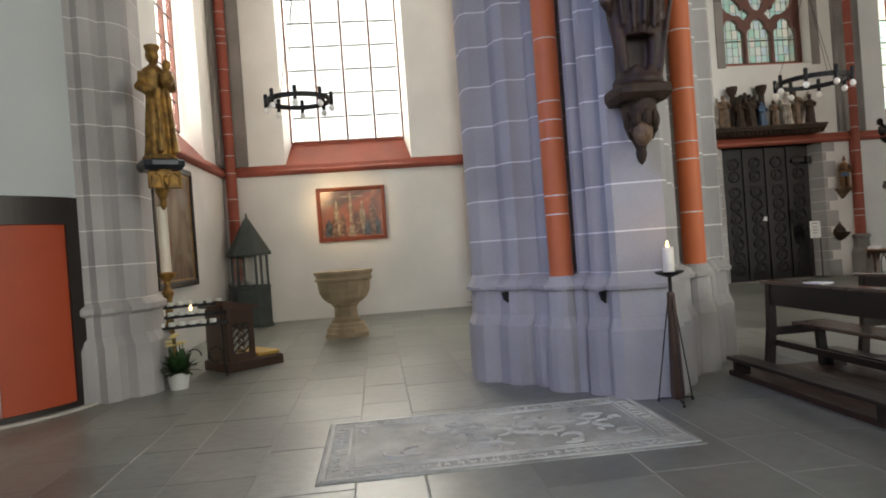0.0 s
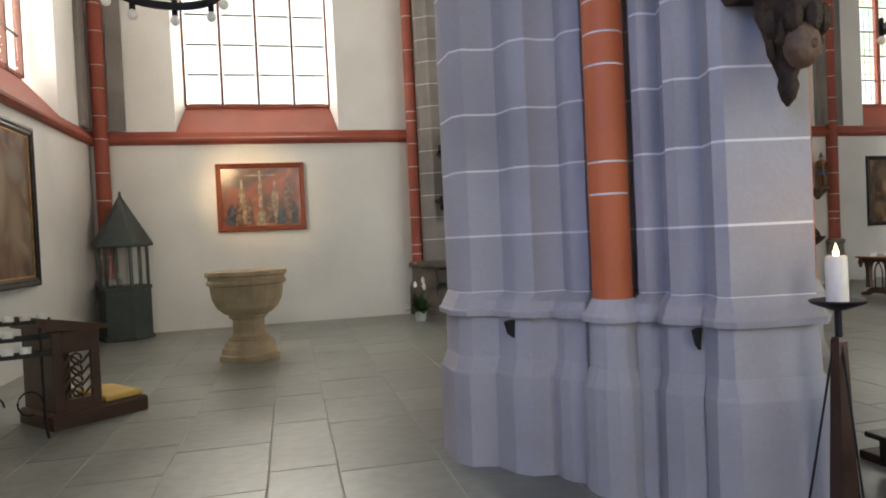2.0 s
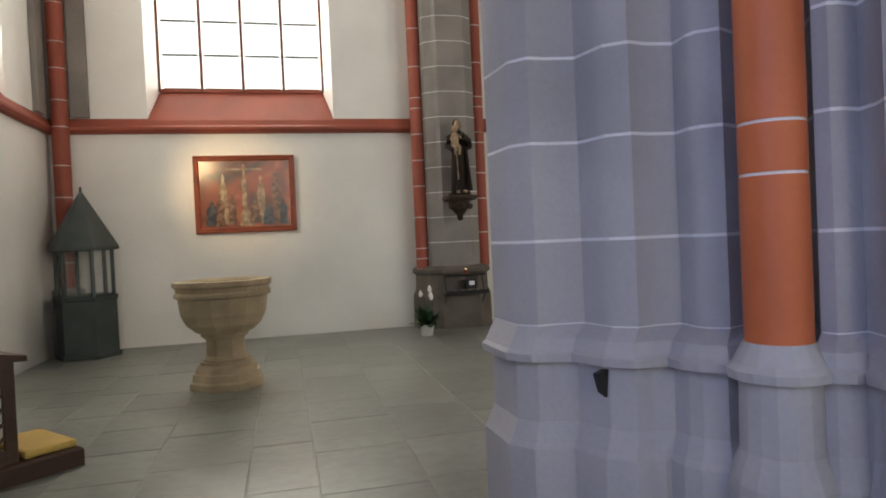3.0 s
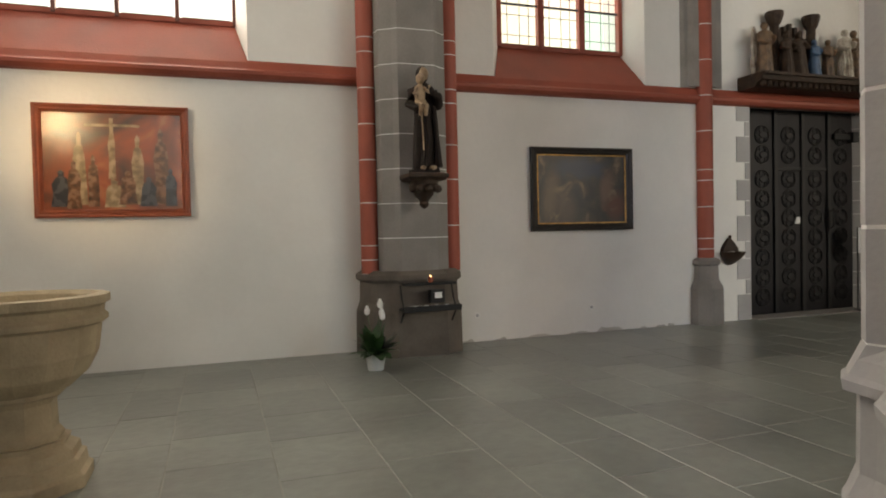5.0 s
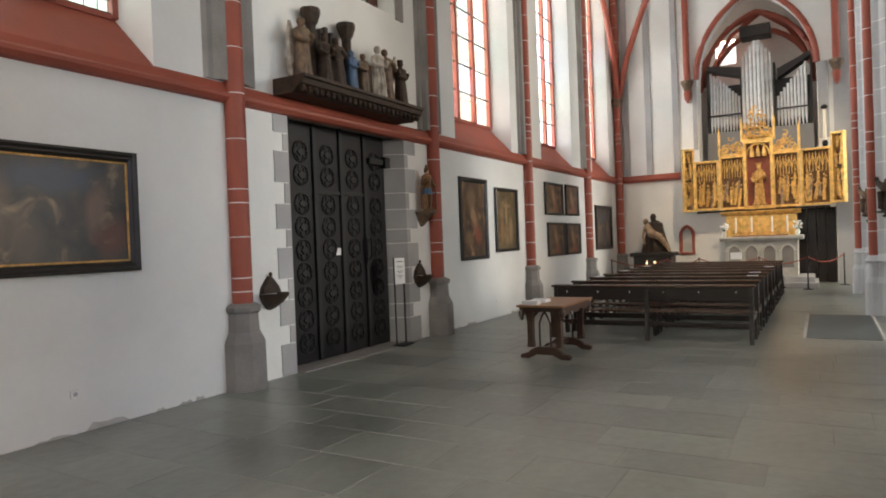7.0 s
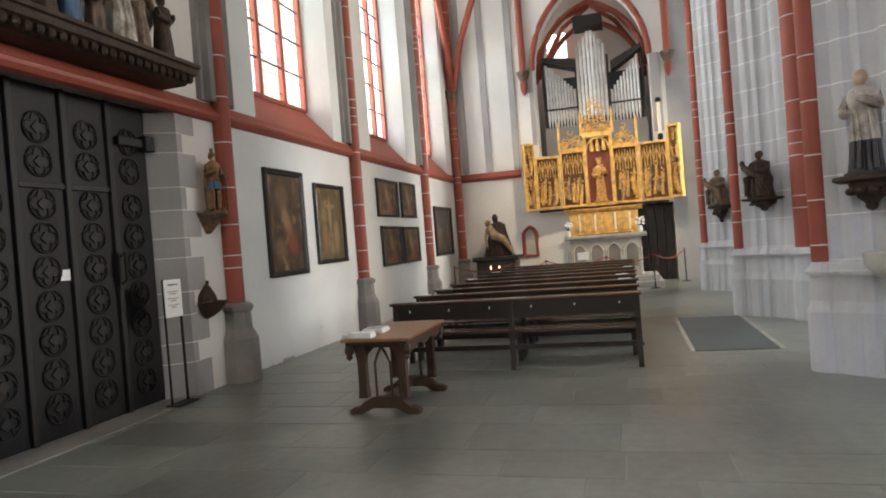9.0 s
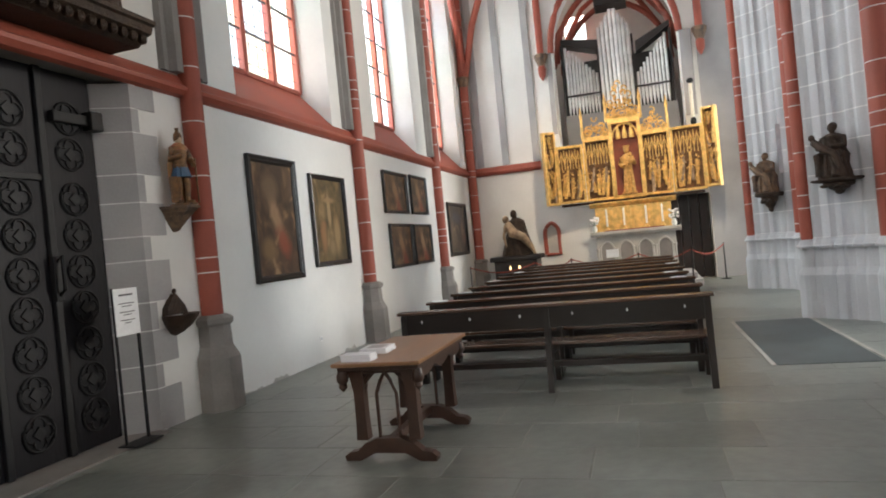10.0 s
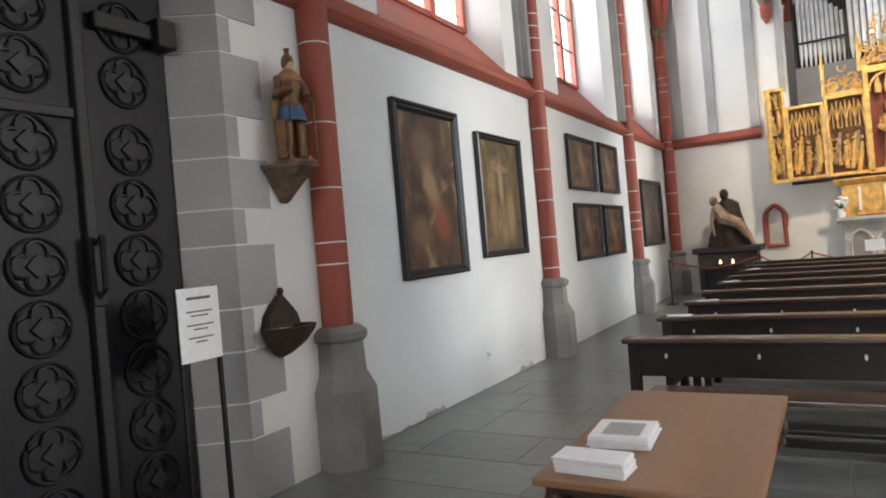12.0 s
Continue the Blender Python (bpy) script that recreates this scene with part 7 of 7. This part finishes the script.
# ---- east wall details ----
for y in (16.05, 11.83):
    cp = thing("rib_corbel", "carved corbel with a red rib springing from it", "corbel", "rib corbels", (25.22, y, 0))
    bm = B()
    lathe(bm, [(0.02, 5.95), (0.1, 6.1), (0.12, 6.3), (0.08, 6.38)], 10)
    part("knob", bm, RED, cp, "", True)
    bm = B()
    lathe(bm, [(0.1, 6.36), (0.13, 6.45), (0.19, 6.6), (0.2, 6.68), (0.14, 6.7)], 8, shape=lambda a, z: 1 + 0.1 * math.sin(4 * a))
    part("capital", bm, POLYDK, cp)
    bm = B()
    lathe(bm, [(0.1, 6.7), (0.1, TOP)], 10)
    part("rib", bm, RED, cp, "red painted rib", True)
rib = B()
for off, xx in ((0.0, 25.28), (0.35, 26.6), (0.5, 28.2)):
    tube(rib, [(xx, a, b) for a, b in arch_points(ARCH_Y0 - 0.02 + 0.1 * off, ARCH_Y1 + 0.02 - 0.1 * off, SPRING, APEX - off, 10)], 0.09, 8)
tube(rib, [(27.0, 12.0, 7.0), (27.6, 13.2, 8.8), (28.0, 14.0, 9.3), (28.5, 15.0, 8.8), (29.0, 16.2, 7.0)], 0.08, 8)
tube(rib, [(29.0, 12.0, 7.0), (28.5, 13.2, 8.8), (28.0, 14.0, 9.3), (27.5, 15.0, 8.8), (27.0, 16.2, 7.0)], 0.08, 8)
setting("trim_arch_ribs", rib, RED, "red painted arch ribs around the organ", "ribs", True)
rib = B()
tube(rib, [(25.1, 18.3, 6.3), (24.7, 18.3, 7.6), (24.0, 18.28, 8.8), (23.3, 18.28, 9.6)], 0.1, 8)
tube(rib, [(25.1, 18.3, 6.3), (24.95, 17.9, 7.8), (24.6, 17.2, 9.3), (24.2, 16.4, 10.4)], 0.1, 8)
setting("trim_vault_ribs", rib, RED, "red painted vault ribs springing in the corner", "ribs", True)
bm = B()
for y in (16.35, 17.25, 18.0):
    box(bm, EAST_X - 0.05, EAST_X, y, y + 0.2, 3.72, TOP, 0.01)
box(bm, EAST_X - 0.05, EAST_X, ARCH_Y1 + 0.02, ARCH_Y1 + 0.16, 4.4, SPRING, 0.01)
box(bm, EAST_X - 0.05, EAST_X, ARCH_Y0 - 0.3, ARCH_Y0 - 0.02, 4.4, SPRING, 0.01)
box(bm, EAST_X - 0.02, EAST_X, 9.0, 11.93, 0, TOP)
setting("trim_wall_strips", bm, STONE, "grey stone strips on the end wall", "stone strips")
bm = B()
lathe(bm, [(0.14, 6.1), (0.15, 6.2), (0.19, 6.32), (0.19, 6.38), (0.13, 6.4)], 10, (25.1, 18.36, 0))
setting("trim_corner_capital", bm, POLYDK, "carved brown capital of the corner shaft", "capital")

# boards and handle added; their dark colour stands for the doorway's unlit interior
dk = tagged(new("door_3"), "dark brown boards added across the unlit doorway beside the altar", "door", "", "structure")
for k in range(4):
    bm = B()
    box(bm, 25.62, 25.68, 11.97 + 0.255 * k, 12.215 + 0.255 * k, 0.01, 2.29, 0.01)
    part("board", bm, DARKWOOD, dk)
bm = B()
tube(bm, [(25.6, 12.1, 1.05), (25.55, 12.1, 1.05), (25.55, 12.2, 1.05)], 0.012, 6)
part("door_handle", bm, IRON, dk, "iron handle")

wl = thing("wall_candle_lamp", "tall pale candle tube with dark knobs beside the organ", "lamp", "", (25.2, 12.18, 0))
bm = B()
lathe(bm, [(0.045, 4.3), (0.05, 4.35), (0.045, 5.25), (0.03, 5.3)], 12)
part("tube", bm, WAX, wl, "pale tube", True)
bm = B()
ball(bm, (0, 0, 4.22), 0.08, 0.08, 0.12, 10)
ball(bm, (0, 0, 5.3), 0.09, 0.09, 0.08, 10)
tube(bm, [(0, 0, 4.15), (0.1, 0, 4.15)], 0.02, 6)
tube(bm, [(0, 0, 4.85), (0.1, 0, 4.85)], 0.02, 6)
part("knobs", bm, IRON, wl, "dark iron knobs", True)

ni = thing("wall_niche", "arched wall niche with a red-brown surround", "niche", "", (0, 0, 0))
bm = B()
pts = [(16.42, 1.0)] + arch_points(16.02, 16.42, 1.6, 1.9, 6) + [(16.02, 1.0)]
tube(bm, [(25.28, a, b) for a, b in pts + [pts[0]]], 0.06, 6)
part("surround", bm, RED, ni, "red-brown surround")
bm = B()
loft(bm, [[(25.285, a, b) for a, b in pts], [(25.295, a, b) for a, b in pts]])
part("recess", bm, LIGHTSTONE, ni)

pb = thing("plinth", "dark wooden moulded plinth carrying a carved group", "plinth", "", (0, 0, 0))
bm = B()
box(bm, 24.2, 25.0, 16.55, 17.75, 0, 0.95, 0.02)
part("body", bm, BLACKP, pb)
bm = B()
box(bm, 24.12, 25.05, 16.45, 17.85, 0.95, 1.08, 0.025)
part("cap", bm, BLACKP, pb)
bm = B()
lathe(bm, [(0.5, 0), (0.46, 0.2), (0.36, 0.5), (0.28, 0.75), (0.24, 0.95), (0.1, 1.05)], 22, shape=lambda a, z: (1 + 0.08 * math.sin(6 * a + 3 * z)) * (1 - 0.25 * abs(math.cos(a))))
ball(bm, (-0.03, 0.05, 1.16), 0.1, 0.1, 0.13, 10)
solid("statue", bm, CARVED, "dark carved seated mourning figure on a plinth", "statue", "carved figures on the plinth", True, "", pose(24.6, 17.1, 1.08)).modifiers.new("carving", "REMESH").voxel_size = 0.022
bm = B()
ball(bm, (-0.16, 0.26, 1.02), 0.1, 0.1, 0.12, 10)
tube(bm, [(-0.26, 0.22, 0.9), (-0.34, 0.05, 0.62), (-0.36, -0.22, 0.5), (-0.3, -0.42, 0.2), (-0.3, -0.5, 0.02)], [0.11, 0.15, 0.12, 0.075, 0.05], 9)
tube(bm, [(-0.3, 0.26, 0.85), (-0.42, 0.3, 0.55), (-0.44, 0.25, 0.25)], [0.05, 0.045, 0.03], 7)
solid("statue", bm, POLY, "carved painted reclining figure on the seated figure's lap", "statue", "carved figures on the plinth", True, "", pose(24.6, 17.1, 1.08)).modifiers.new("carving", "REMESH").voxel_size = 0.022
for y in (17.0, 17.25):
    l_ = thing("votive_light", "small burning votive light before the carved group", "candle", "votive lights", (23.9, y, 0.62))
    bm = B()
    lathe(bm, [(0.05, 0), (0.06, 0.12), (0.05, 0.12), (0.045, 0.02)], 12)
    part("cup", bm, BLACKP, l_, "", True)
    bm = B()
    lathe(bm, [(0.012, 0.06), (0.022, 0.1), (0.012, 0.17), (0.001, 0.2)], 8)
    part("flame", bm, FLAME, l_)
bm = B()
box(bm, 23.7, 24.1, 16.7, 17.6, 0.58, 0.62, 0.005)
for y in (16.74, 17.56):
    box(bm, 23.72, 23.76, y - 0.02, y + 0.02, 0, 0.58)
    box(bm, 24.04, 24.08, y - 0.02, y + 0.02, 0, 0.58)
solid("votive_bench", bm, IRON, "black iron bench for votive lights", "candle stand")

ROPEM = mat("red_rope", (0.30, 0.05, 0.03), 0.8, vary=0.15, scale=30, bump=0.2)
posts = [(22.9, 18.1), (22.9, 16.4), (22.9, 15.5), (22.9, 13.9), (22.9, 12.7), (24.6, 11.8)]
for k, (x, y) in enumerate(posts):
    p_ = thing("barrier_post", "thin dark barrier post with a round foot", "barrier post", "barrier posts", (x, y, 0))
    bm = B()
    lathe(bm, [(0.13, 0), (0.13, 0.015), (0.02, 0.03), (0.016, 0.9), (0.025, 0.92), (0.0, 0.95)], 12)
    part("pole", bm, IRON, p_)
for (xa, ya), (xb, yb) in zip(posts, posts[1:]):
    bm = B()
    tube(bm, [(xa + (xb - xa) * i / 10, ya + (yb - ya) * i / 10, 0.9 - 0.18 * math.sin(math.pi * i / 10)) for i in range(11)], 0.016, 6)
    solid("barrier_rope", bm, ROPEM, "red barrier rope between thin posts", "rope", "barrier ropes")
bm = B()
box(bm, 22.95, 22.98, 14.35, 14.65, 0.86, 1.06, 0.004)
solid("small_sign", bm, PAPER, "small white sign hanging on the barrier rope", "sign")
bm = B()
box(bm, 26.02, 29.4, 12.02, 13.6, 0.0, 0.012)
solid("red_carpet", bm, FRAMERED, "dark red carpet inside the sacristy doorway", "carpet")


# ---- floor slabs ----
rnd = random.Random(7)
near_slabs, rest = [], B()
sizes = {}
x = -5.2
while x < 32:
    w = rnd.choice((0.46, 0.55, 0.62, 0.7))
    y = -9.4 + rnd.random()
    while y < 18.5:
        h = rnd.choice((0.7, 0.85, 1.0, 1.2))
        near = -2.6 < x < 5.2 and 5.2 < y < 17.5 or 5.2 <= x < 13 and 12.5 < y < 18
        cx0, cx1, cy0, cy1 = x + 0.004, x + w - 0.004, y + 0.004, y + h - 0.004
        dz = rnd.uniform(-0.0015, 0.0)
        if near and len(near_slabs) < 300:
            near_slabs.append(((cx0 + cx1) / 2, (cy0 + cy1) / 2, dz, w, h))
        else:
            box(rest, cx0, cx1, cy0, min(cy1, 18.49), -0.02, dz)
        y += h
    x += w
for cx, cy, dz, w, h in near_slabs:
    if (w, h) not in sizes:
        bm = B()
        loft(bm, [[(-w / 2 + 0.004 + i, -h / 2 + 0.004 + i, z), (w / 2 - 0.004 - i, -h / 2 + 0.004 + i, z), (w / 2 - 0.004 - i, h / 2 - 0.004 - i, z), (-w / 2 + 0.004 + i, h / 2 - 0.004 - i, z)] for i, z in ((0, -0.02), (0, -0.004), (0.004, 0))])
        sizes[w, h] = mesh_of("flagstone", bm, FLOORM)
    o = new("flagstone", sizes[w, h])
    o.location = (cx, min(cy, 18.49 - h / 2), dz)
    o.parent = floor
far = part("flagstones", rest, FLOORM, floor)
tagged(far, kind="stuff")
